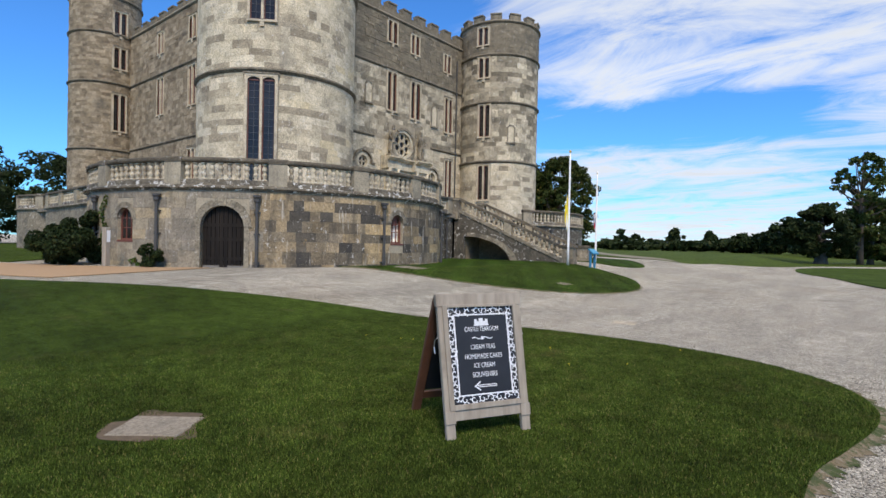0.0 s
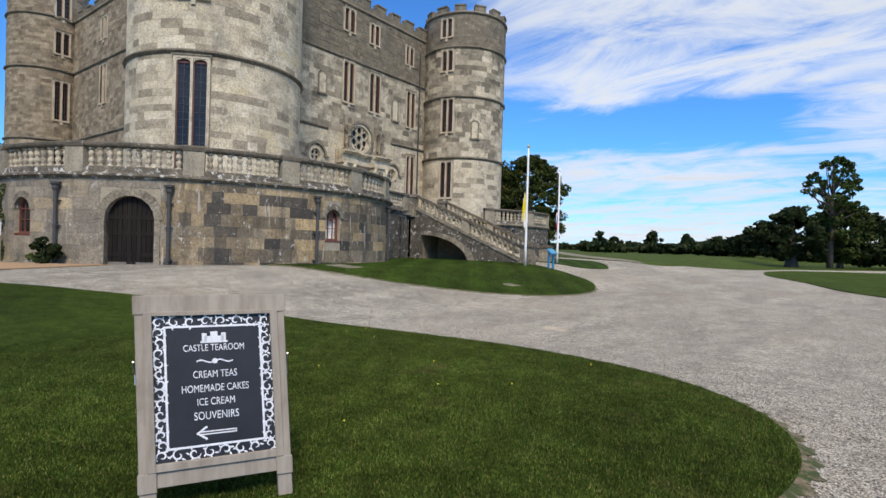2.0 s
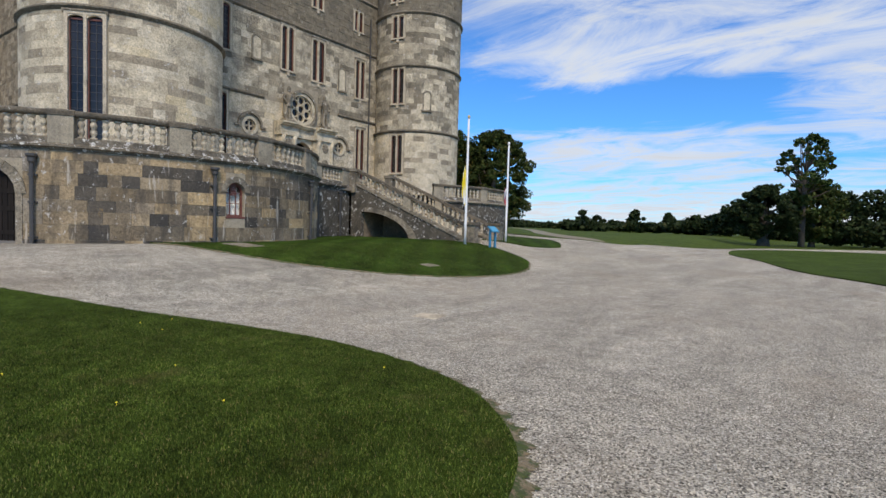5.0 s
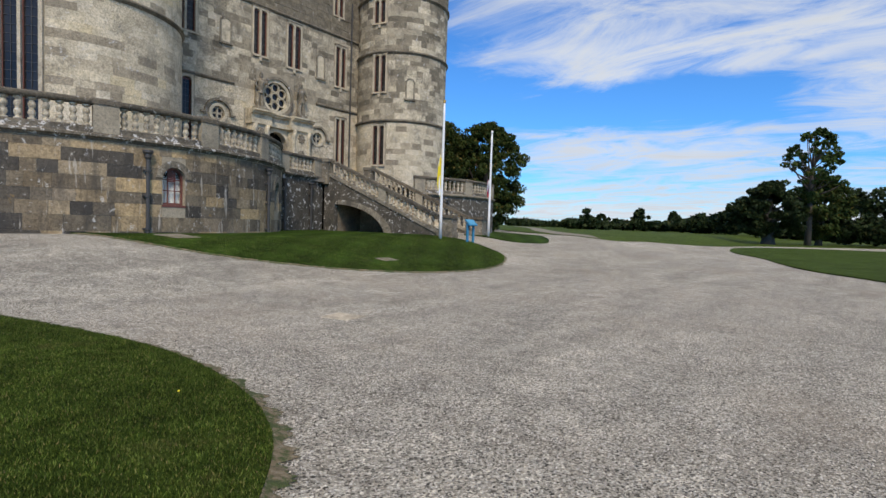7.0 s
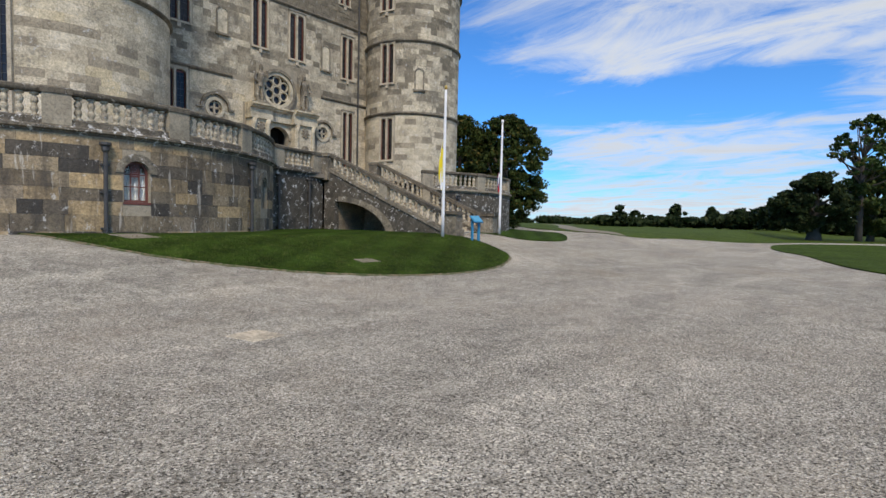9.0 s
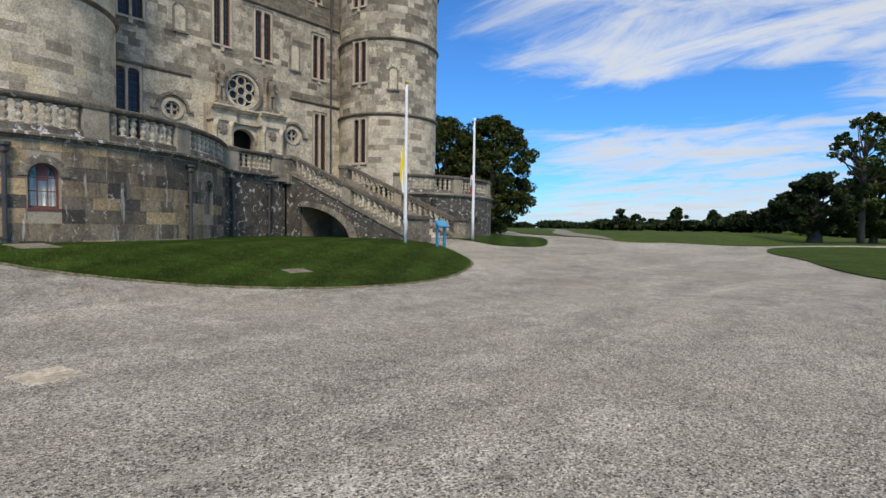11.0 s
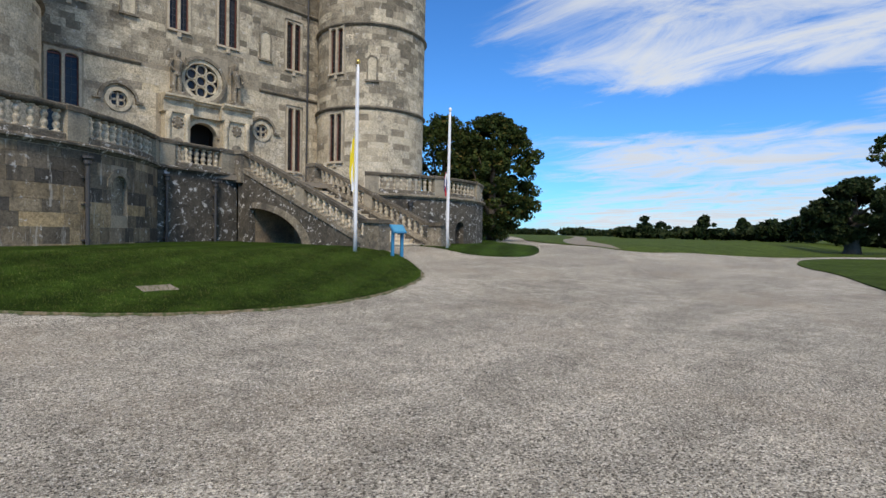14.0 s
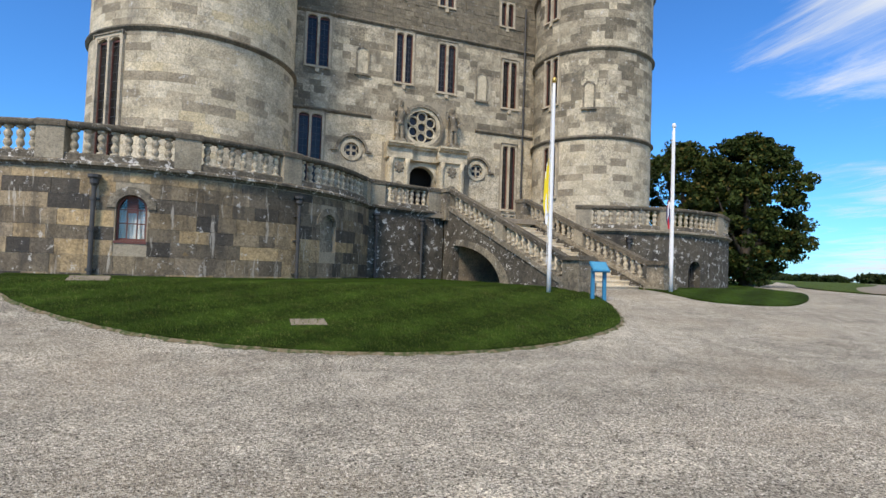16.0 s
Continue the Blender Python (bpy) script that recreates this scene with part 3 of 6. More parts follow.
def two_light_window(parent, m, w, h, transom=False, curtain=False):
    """A mullioned window of two tall lights with shallow arched heads, red casements and leaded panes. Local x along, y in, z up from the sill."""
    key = (round(w, 2), round(h, 2), transom)
    if key not in WINDOW_CACHE:
        lw, mull, jamb = (w - 0.11) / 2, 0.11, 0.13 if h > 4 else 0.10
        loc = lambda u, z, d: (u, d, z)
        surround = Geo().surround((-w / 2 - jamb, w / 2 + jamb, -0.12, h + 0.11), (-w / 2, w / 2, -0.02, h), -0.022, 0.22)
        sill = Geo().box((-w / 2 - jamb - 0.02, -0.07, -0.13), (w / 2 + jamb + 0.02, -0.025, -0.05)).box((-0.09, -0.06, -0.34), (0.09, -0.015, -0.135))
        e = w / 2 + jamb
        o = 0.06 if h > 4 else 0.03
        hood = Geo().prism([(-e, h + 0.02), (-e - o, h + 0.02), (-e - o, h + 0.112 + o), (e + o, h + 0.112 + o), (e + o, h + 0.02), (e, h + 0.02), (e, h + 0.112), (-e, h + 0.112)], -0.06, -0.0, loc)
        mullion = Geo().box((-mull / 2, -0.03, 0), (mull / 2, 0.20, h))
        if transom:
            mullion.box((-w / 2, 0.0, h * 0.47), (-mull / 2 - 0.003, 0.18, h * 0.47 + 0.12)).box((mull / 2 + 0.003, 0.0, h * 0.47), (w / 2, 0.18, h * 0.47 + 0.12))
        heads, frames, panes, bars = [], [], [], []
        for sx in (-1, 1):
            x0, x1 = sorted((sx * mull / 2, sx * w / 2))
            mid, rise = (x0 + x1) / 2, lw * 0.32
            out = [(x1, h), (x0, h), (x0, h - rise)] + arc_pts(mid, h - rise, -lw / 2, rise * 0.85, 0, 180)[1:-1] + [(x1, h - rise)]
            heads.append(Geo().prism(out, 0.0, 0.18, loc))
            f = 0.038
            fr = Geo().surround((x0, x1, 0, h - rise * 0.6), (x0 + f, x1 - f, f, h - rise), 0.09, 0.15)
            frames.append(fr)
            panes.append(Geo().box((x0 + 0.01, 0.135, 0.01), (x1 - 0.01, 0.142, h - 0.01)))
            br = Geo()
            n = max(2, round(h / 0.32))
            for i in range(1, n):
                br.box((x0 + f, 0.115, h * i / n - 0.008), (x1 - f, 0.133, h * i / n + 0.008))
            br.box((mid - 0.009, 0.112, f), (mid + 0.009, 0.131, h - 0.02))
            bars.append(br)
        got = []
        for name, g, mat in [("window_surround", surround, STONE_MULL), ("sill", sill, STONE_MULL), ("hood_mould", hood, STONE_TRIM), ("mullion", mullion, STONE_MULL)] + [("arched_head", g, STONE_MULL) for g in heads] + [("casement_frame", g, RED) for g in frames] + [("window_pane", g, GLASS) for g in panes] + [("leaded_lattice", g, LEAD) for g in bars]:
            ob = g.done(name, mat)
            got.append((name, ob.data))
            bpy.data.objects.remove(ob)
        WINDOW_CACHE[key] = got
    head = put_mesh("window", WINDOW_CACHE[key][0][1], parent, m)
    for name, me in WINDOW_CACHE[key][1:]:
        ob = put_mesh(name, me, head)
        if name == "leaded_lattice":
            ob["kind"] = "stuff"
    return head


# ---- ground ----
def ease(t):
    t = min(1.0, max(0.0, t))
    return t * t * (3 - 2 * t)


def ground_z(x, y):
    """Rises towards the castle, dips a little where the drive runs."""
    rise = 0.75 * ease((-x - 7.0) / 7.5) * (0.82 + 0.18 * min(1.0, max(0.0, (y - 4) / 8)))
    return rise - 0.18 * ease((y - 8) / 6) * ease((x + 9) / 4) * ease((60 - y) / 20)


GX = [-2500, -1200, -600, -300, -150, -90, -60, -45, -35, -28, -24, -20, -18] + [-17 + 0.75 * i for i in range(18)] + [-3.5, -2, 0, 3, 6, 12, 25, 50, 100, 250, 600, 1200, 2500]
GY = [-2500, -600, -150, -50, -20, -8, -2, 2, 4, 5, 6, 7, 8, 9, 10, 11, 12, 13, 14, 16, 19, 22, 26, 30, 35, 40, 45, 50, 55, 60, 80, 130, 250, 600, 1200, 2500]


def spline(pts, per=6, closed=False):
    """A smooth line through the points."""
    out, n = [], len(pts)
    at = lambda i: Vector((*pts[i % n], 0)) if closed else Vector((*pts[max(0, min(n - 1, i))], 0))
    for i in range(n if closed else n - 1):
        p, q, r, s = at(i - 1), at(i), at(i + 1), at(i + 2)
        for k in range(per):
            t = k / per
            v = 0.5 * (2 * q + (r - p) * t + (2 * p - 5 * q + 4 * r - s) * t * t + (3 * q - p - 3 * r + s) * t ** 3)
            out.append((v.x, v.y))
    if not closed:
        out.append(tuple(pts[-1]))
    return out


def inside(x, y, poly):
    hit, j = False, len(poly) - 1
    for i in range(len(poly)):
        (xi, yi), (xj, yj) = poly[i], poly[j]
        if (yi > y) != (yj > y) and x < (xj - xi) * (y - yi) / (yj - yi) + xi:
            hit = not hit
        j = i
    return hit


def sheet(name, outline, lift, material, cell, skirt=0.06, label="", category="", kind="structure"):
    """A piece of ground with an outline, lying on the slope, with a small cut edge."""
    bm = bmesh.new()
    ring = [bm.verts.new((x, y, 0)) for x, y in outline]
    bm.faces.new(ring)
    for axis, cuts in ((0, GX), (1, GY)):
        lo, hi = min(p[axis] for p in outline), max(p[axis] for p in outline)
        for c in cuts:
            if lo < c < hi:
                at, no = [0, 0, 0], [0, 0, 0]
                at[axis], no[axis] = c, 1
                bmesh.ops.bisect_plane(bm, geom=bm.verts[:] + bm.edges[:] + bm.faces[:], plane_co=at, plane_no=no)
    bmesh.ops.recalc_face_normals(bm, faces=bm.faces)
    if sum(f.normal.z for f in bm.faces) < 0:
        bmesh.ops.reverse_faces(bm, faces=bm.faces)
    edge = [e for e in bm.edges if e.is_boundary]
    out = bmesh.ops.extrude_edge_only(bm, edges=edge)
    low = {v for v in out["geom"] if isinstance(v, bmesh.types.BMVert)}
    for v in bm.verts:
        v.co.z = ground_z(v.co.x, v.co.y) + (lift - skirt if v in low else lift)
    me = bpy.data.meshes.new(name)
    bm.to_mesh(me)
    bm.free()
    me.materials.append(material)
    return tagged(put_mesh(name, me), label, category, "", kind)


def ground_sheet():
    g = Geo()
    lines, ys = GX, GY
    vs = [(x, y, ground_z(x, y)) for x in lines for y in ys]
    n = len(ys)
    g.add(vs, [(i * n + j, (i + 1) * n + j, (i + 1) * n + j + 1, i * n + j + 1) for i in range(len(lines) - 1) for j in range(n - 1)])
    return tagged(g.done("ground", GRAVEL), "pale limestone gravel forecourt with worn wheel tracks", "gravel", "", "structure")


ground_sheet()
NEAR_PTS = [(-40, -3.0), (-26, 1.2), (-18, 2.6), (-14.6, 4.0), (-12.1, 6.2), (-9.9, 8.1), (-7.6, 9.2), (-5.6, 9.8), (-4.0, 10.05), (-2.5, 9.9), (-1.5, 9.55), (-0.82, 9.05), (-0.3, 8.42), (-0.02, 7.65), (0.0, 6.9), (-0.2, 5.9), (-0.38, 5.0), (-0.3, 3.5), (0.0, 0.0), (0.6, -6.0), (2.0, -20.0)]
NEAR_EDGE = spline(NEAR_PTS, 6)
NEAR_LAWN = NEAR_EDGE + [(2.0, -60.0), (-60.0, -60.0), (-60.0, -6.0)]
sheet("lawn_near", NEAR_LAWN, 0.045, GRASS, 2.0, label="mown green lawn with a worn gravel edge", category="lawn")
ISLE_PTS = [(-15.2, 12.9), (-13.2, 13.3), (-11.2, 14.3), (-9.7, 15.65), (-8.55, 17.1), (-7.75, 19.0), (-7.5, 21.0), (-7.8, 22.9), (-8.6, 24.7), (-9.4, 25.8), (-10.4, 26.5), (-11.6, 27.1), (-13.2, 27.5)]
ISLE_EDGE = spline(ISLE_PTS, 6)
ISLE = ISLE_EDGE + [(-14.6, 27.2), (-20.6, 25.6), (-20.2, 22.0), (-17.5, 20.5), (-15.8, 17.5), (-15.5, 14.0), (-16.4, 11.6)]
sheet("lawn_island", ISLE, 0.05, GRASS_ISLE, 1.5, label="striped mown lawn below the terrace wall", category="lawn")
ISLE2 = spline([(-13.6, 30.9), (-12.0, 30.8), (-11.35, 32.2), (-11.5, 34.4), (-13.4, 37.5), (-17.5, 41.0), (-22.5, 46.0), (-30.0, 56.0), (-38, 68), (-66, 106)], 5)
sheet("lawn_bastion", ISLE2 + [(-85, 106), (-60, 60), (-32, 44), (-24, 38), (-18.5, 36), (-17.0, 31.6)], 0.05, GRASS_ISLE, 4.0, label="small mown lawn round the far bastion", category="lawn")
FIELD = spline([(-70, 112), (-40, 74), (-26, 55), (-17.0, 45.3), (-13.2, 43.6), (-11.4, 45.5), (-10.8, 51), (-8.4, 59), (-5.2, 71), (-0.8, 78), (6, 88), (30, 112), (90, 150)], 5)
sheet("parkland", FIELD + [(1500, 400), (1500, 1500), (-1500, 1500), (-1500, 700), (-400, 420), (-120, 170)], 0.05, GRASS_FAR, 150.0, label="open parkland grass rising towards the woods", category="field")
PATH_FAR = spline([(-13.6, 43.5), (-18, 50), (-30, 70), (-46, 100), (-80, 160), (-130, 240)], 4)
sheet("far_path", [(x - 1.1, y) for x, y in PATH_FAR] + [(x + 1.5, y + 0.4) for x, y in reversed(PATH_FAR)], 0.06, SLAB, 40.0, skirt=0.01, label="pale grey path across the park", category="path")
RIGHT = spline([(60, 80), (20, 76), (3, 71), (-3.4, 66), (-5.6, 59.5), (-5.4, 53.5), (-4.2, 48.8), (-2.4, 44.8), (0.0, 36.4), (2.0, 32.6), (6, 27), (18, 18), (60, 5)], 5)
sheet("lawn_right", RIGHT + [(90, 5), (90, 78)], 0.05, GRASS, 6.0, label="mown lawn beside the drive", category="lawn")


def offset_line(pts, d):
    out = []
    for i, (x, y) in enumerate(pts):
        (ax, ay), (bx, by) = pts[max(0, i - 1)], pts[min(len(pts) - 1, i + 1)]
        L = math.hypot(bx - ax, by - ay) or 1
        w = d * (0.6 + 0.25 * math.sin(0.53 * i) + 0.22 * math.sin(1.31 * i + 1) * math.sin(0.17 * i) + 0.12 * math.sin(2.9 * i))
        out.append((x - (by - ay) / L * w, y + (bx - ax) / L * w))
    return out


def worn_edge(name, line, lift, wide, label):
    """A narrow uneven margin of bare earth and straw along a lawn's edge."""
    a, b = offset_line(line, -0.03), offset_line(line, wide)
    g = Geo()
    n = len(line)
    g.add([(x, y, ground_z(x, y) + lift + 0.012) for x, y in a] + [(x, y, ground_z(x, y) + 0.008) for x, y in b], [(i, i + 1, n + i + 1, n + i) for i in range(n - 1)])
    return tagged(g.done(name, WORN), label, "lawn edge", "", "structure")


k = Mat("worn_earth_and_straw", 0.95)
WORN = k.color(k.mix(k.ramp(k.noise(16.0, 8.0, 0.75), (0.3, (0.10, 0.085, 0.04)), (0.5, (0.20, 0.155, 0.09)), (0.75, (0.36, 0.31, 0.235))), (0.05, 0.075, 0.015), k.ramp(k.noise(6.0, 6.0, 0.75), (0.46, 0.0), (0.54, 0.95)))).bump(k.noise(45.0, 6.0, 0.8), 0.8, 0.03).m
worn_edge("lawn_edge_near", [p for p in spline(NEAR_PTS, 30) if p[0] > -15 and p[1] > 1.0], 0.03, 0.17, "worn earthy margin between lawn and gravel")
worn_edge("lawn_edge_island", spline(ISLE_PTS, 30), 0.03, -0.12, "worn earthy margin of the striped lawn")


# ---- the castle ----
castle = empty("castle", "grey and cream limestone castle with round corner towers and battlements", "castle", (-36, 26, 0))
FX = -25.25
front = Flat((FX, 17.0), (FX, 34.0))     # u = y - 17
front.n = Vector((1, 0, 0))
FY = 17.0


def facade_holes(rows):
    return [(y0 - FY, y1 - FY, z0, z1) for y0, y1, z0, z1 in rows]


WIN_FRONT = [(20.42, 21.45, 10.65, 13.05), (24.78, 25.62, 10.5, 13.0), (27.05, 27.95, 10.35, 12.85), (30.75, 31.58, 10.05, 12.55),
             (20.2, 21.28, 4.6, 8.35), (30.87, 31.62, 4.55, 7.95),
             (24.75, 25.55, 15.0, 16.35), (27.0, 27.75, 14.85, 16.1), (30.55, 31.25, 14.5, 15.75), (20.4, 21.3, 15.0, 16.4)]
DOOR_FRONT = (25.62, 27.0, 3.5, 6.35)
OCULI = [(22.72, 6.8), (29.35, 6.42)]
ROSE = (26.25, 8.35, 0.95)
holes_front = facade_holes(WIN_FRONT + [DOOR_FRONT, (ROSE[0] - 0.8, ROSE[0] + 0.8, ROSE[1] - 0.8, ROSE[1] + 0.8)] + [(y - 0.36, y + 0.36, z - 0.36, z + 0.36) for y, z in OCULI])
S_LOW, S_HIGH, ROOF = 8.55, 13.2, 16.75
wall_east = held(wall_geo(front, 0, front.long, 0.0, ROOF, holes_front, 0.45).done("wall", STONE_JOINT), castle)
wall_east["label"] = "front wall of patched limestone ashlar"
no_block = holes_front + [(7.4, 11.8, 0, 7.4), (8.15, 10.35, 7.2, 9.5)]
g = block_geo(front, 0.9, front.long - 0.9, 3.4, S_LOW - 0.09, no_block, (0.3, 0.42), (0.4, 0.95), 11, gap=0.17)
held(g.done("lower_ashlar", STONE_NEAR), castle)["kind"] = "stuff"
g = block_geo(front, 0.9, front.long - 0.9, S_LOW + 0.1, S_HIGH - 0.1, no_block, (0.26, 0.4), (0.35, 0.9), 12, gap=0.17)
held(g.done("middle_ashlar", STONE_FAC), castle)["kind"] = "stuff"
g = block_geo(front, 0.9, front.long - 0.9, S_HIGH + 0.1, ROOF - 0.25, no_block, (0.16, 0.26), (0.22, 0.6), 13, proud=(0.005, 0.035), gap=0.17)
held(g.done("upper_rubble", STONE_UP), castle)["kind"] = "stuff"
for z in (S_LOW, S_HIGH, ROOF - 0.15):
    runs = free_runs(0.5, front.long - 0.5, [(6.6, 12.2, 8.0, 9.0)] if z == S_LOW else [], z - 0.05, z + 0.05, 0)
    for a, b in runs:
        held(band_geo(front, a, b, string_profile(z)).done("string_course", STONE_STRING), castle)


def merlons(s, u0, u1, z, wide, gap, tall=0.36, deep=0.4):
    u = u0
    while u + wide <= u1:
        n = 3 if isinstance(s, Round) else 1
        g = Geo()
        for i in range(n):
            a, b = u + wide * i / n, u + wide * (i + 1) / n
            vs = [s(a, z, 0), s(b, z, 0), s(b, z, -deep), s(a, z, -deep), s(a, z + tall, 0), s(b, z + tall, 0), s(b, z + tall, -deep), s(a, z + tall, -deep)]
            g.add(vs, [(0, 3, 2, 1), (4, 5, 6, 7), (0, 1, 5, 4), (1, 2, 6, 5), (2, 3, 7, 6), (3, 0, 4, 7)])
            e = 0.05
            q = [s(a, z + tall + 0.004, e), s(b, z + tall + 0.004, e), s(b, z + tall + 0.004, -deep - e), s(a, z + tall + 0.004, -deep - e), s(a, z + tall + 0.1, e), s(b, z + tall + 0.1, e), s(b, z + tall + 0.1, -deep - e), s(a, z + tall + 0.1, -deep - e)]
            g.add(q, [(0, 3, 2, 1), (4, 5, 6, 7), (0, 1, 5, 4), (1, 2, 6, 5), (2, 3, 7, 6), (3, 0, 4, 7)])
        held(g.done("merlon", STONE_UP), castle)
        u += wide + gap


held(wall_geo(front, 0, front.long, ROOF, ROOF + 0.35, [], 0.4).done("parapet", STONE_UP), castle)
merlons(front, 0.4, front.long, ROOF + 0.352, 0.85, 0.6)

for y0, y1, z0, z1 in WIN_FRONT:
    two_light_window(castle, Matrix.Translation(-castle.location) @ front.tangent((y0 + y1) / 2 - FY, z0, 0.02), y1 - y0, z1 - z0)
# small basement-level window under the tall one
two_light_window(castle, Matrix.Translation(-castle.location) @ front.tangent(31.3 - FY, 3.75, 0.05), 0.75, 0.45)


def rain_pipe(s, u, z0, z1, out=0.09, parent=None, wall_label=""):
    g = Geo()
    m = s.tangent(u, 0, out)
    g.lathe([(0.05, z0), (0.05, z1)], 10, m)
    z = z0 + 0.6
    while z < z1 - 0.3:
        g.lathe([(0.072, z), (0.072, z + 0.09)], 10, m)
        z += 1.5
    pipe = g.done("rain_pipe", LEAD, smooth=False)
    if parent is not None:
        held(pipe, parent)
    return pipe


rain_pipe(front, 32.0 - FY, 3.4, 15.6, parent=castle)
rain_pipe(front, 19.2 - FY, 3.4, 14.6, parent=castle)


def niche(s, u, z0, z1, w, parent):
    """A blind arched niche with a moulded frame and sill."""
    m = s.tangent(u, 0, 0.0)
    loc = lambda a, b, d: tuple(m @ Vector((a, d, b)))
    g = Geo()
    r = w / 2
    outer = [(-r - 0.09, z0)] + [(-r - 0.09, z1 - r)] + arc_pts(0, z1 - r, -(r + 0.09), r + 0.09, 0, 180) + [(r + 0.09, z0)]
    ring_o, ring_i = outer, [(-r, z0), (-r, z1 - r)] + arc_pts(0, z1 - r, -r, r, 0, 180) + [(r, z0)]
    for (a, b), (c, d), (e, f), (h, i) in zip(ring_o, ring_o[1:], ring_i[1:], ring_i):
        g.prism([(a, b), (c, d), (e, f), (h, i)], -0.07, 0.02, loc)
    g.box((-r - 0.14, -0.12, z0 - 0.1), (r + 0.14, 0.02, z0 - 0.003), m)
    held(g.done("niche_frame", STONE_TRIM), parent)
    held(Geo().prism([(-r, z0), (r, z0), (r, z1 - r)] + arc_pts(0, z1 - r, r, r, 0, 180)[1:], -0.038, 0.01, loc).done("niche_back", STONE_PORCH), parent)


niche(front, 23.1 - FY, 10.6, 11.85, 0.5, castle)
niche(front, 29.5 - FY, 10.2, 11.6, 0.5, castle)

# round windows beside the porch
for y, z in OCULI:
    m = front.tangent(y - FY, z, 0.0)
    loc = lambda a, b, d: tuple(m @ Vector((a, d, b)))
    held(Geo().ring(0.36, 0.52, -0.06, 0.25, loc).done("round_window", STONE_PORCH), castle)
    for k in range(4):
        a = 45 + 90 * k
        held(Geo().ring(0.13, 0.175, 0.06, 0.12, loc, n=14, cu=0.17 * math.cos(radians(a)), cz=0.17 * math.sin(radians(a))).done("tracery", STONE_MULL), castle)
    held(Geo().box((-0.025, 0.055, -0.36), (0.025, 0.125, 0.36), m).done("tracery", STONE_MULL), castle)
    held(Geo().prism(arc_pts(0, 0, 0.4, 0.4, 0, 345, 23), 0.13, 0.14, loc).done("window_pane", GLASS), castle)
    held(Geo().ring(0.66, 0.78, -0.14, 0.02, loc, 0, 180, 16).done("hood_mould", STONE_TRIM), castle)
    for x0 in (-0.98, 0.665):
        held(Geo().box((x0, -0.13, -0.09), (x0 + 0.315, 0.02, -0.002), m).done("label_stop", STONE_TRIM), castle)

# rose window over the door
m = front.tangent(ROSE[0] - FY, ROSE[1], 0.0)
loc = lambda a, b, d: tuple(m @ Vector((a, d, b)))
held(Geo().ring(0.80, 0.98, -0.10, 0.25, loc, n=32).done("rose_window", STONE_PORCH), castle)
held(Geo().ring(0.982, 1.14, -0.18, 0.02, loc, n=32).done("rose_moulding", STONE_TRIM), castle)
for k in range(7):
    a = 90 + 60 * k
    cx, cz = (0, 0) if k == 6 else (0.52 * math.cos(radians(a)), 0.52 * math.sin(radians(a)))
    held(Geo().ring(0.205, 0.275, 0.0, 0.12, loc, n=18, cu=cx, cz=cz).done("tracery", STONE_PORCH), castle)
held(Geo().prism(arc_pts(0, 0, 0.83, 0.83, 0, 345, 23), 0.13, 0.14, loc).done("window_pane", GLASS), castle)

# porch: two paired-column piers with entablature, round-arched doorway between
PY0, PY1, PZ = 24.35, 28.55, 3.4
for a, b in ((PY0 + 0.1, 25.55), (27.1, PY1 - 0.1)):
    held(Geo().box((FX - 0.05, a, PZ + 0.552), (FX + 0.5, b, 6.55)).done("porch_pier", STONE_PORCH), castle)
    held(Geo().box((FX - 0.05, a - 0.06, PZ), (FX + 0.58, b + 0.06, PZ + 0.55)).done("pedestal", STONE_PORCH), castle)
for a, b, out in ((PY0, 25.65, 0.62), (25.655, 26.995, 0.3), (27.0, PY1, 0.62)):
    prof = [(-0.05, 6.553), (out, 6.553), (out, 6.84), (out - 0.07, 6.86), (out - 0.07, 7.08), (out + 0.1, 7.12), (out + 0.12, 7.19), (out + 0.24, 7.23), (out + 0.24, 7.32), (-0.05, 7.36)]
    held(band_geo(front, a - FY, b - FY, prof).done("entablature", STONE_PORCH), castle)
arch = Geo()
place = lambda u, z, d: (FX + d, u, z)
mid, r = 26.31, 0.69
held(Geo().ring(r, r + 0.16, -0.3, 0.12, place, 0, 180, 16, mid, 5.66).done("arch_ring", STONE_PORCH), castle)
arch.prism([(25.553, 5.66), (mid - r - 0.161, 5.66)] + [(mid - (r + 0.161) * math.cos(radians(a)), 5.66 + (r + 0.161) * math.sin(radians(a))) for a in range(10, 91, 16)] + [(mid, 6.55), (25.553, 6.55)], -0.05, 0.06, place)
arch.prism([(27.097, 5.66), (mid + r + 0.161, 5.66)] + [(mid + (r + 0.161) * math.cos(radians(a)), 5.66 + (r + 0.161) * math.sin(radians(a))) for a in range(10, 91, 16)] + [(mid, 6.55), (27.097, 6.55)], -0.05, 0.06, place)
held(arch.done("door_arch", STONE_PORCH), castle)
# lining behind the doorway, its shade painted in near-black
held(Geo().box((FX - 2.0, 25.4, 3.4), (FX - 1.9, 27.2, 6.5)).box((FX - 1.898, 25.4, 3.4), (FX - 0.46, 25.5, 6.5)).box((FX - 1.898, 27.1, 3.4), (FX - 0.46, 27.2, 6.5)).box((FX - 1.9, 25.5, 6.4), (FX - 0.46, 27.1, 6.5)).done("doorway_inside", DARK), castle)
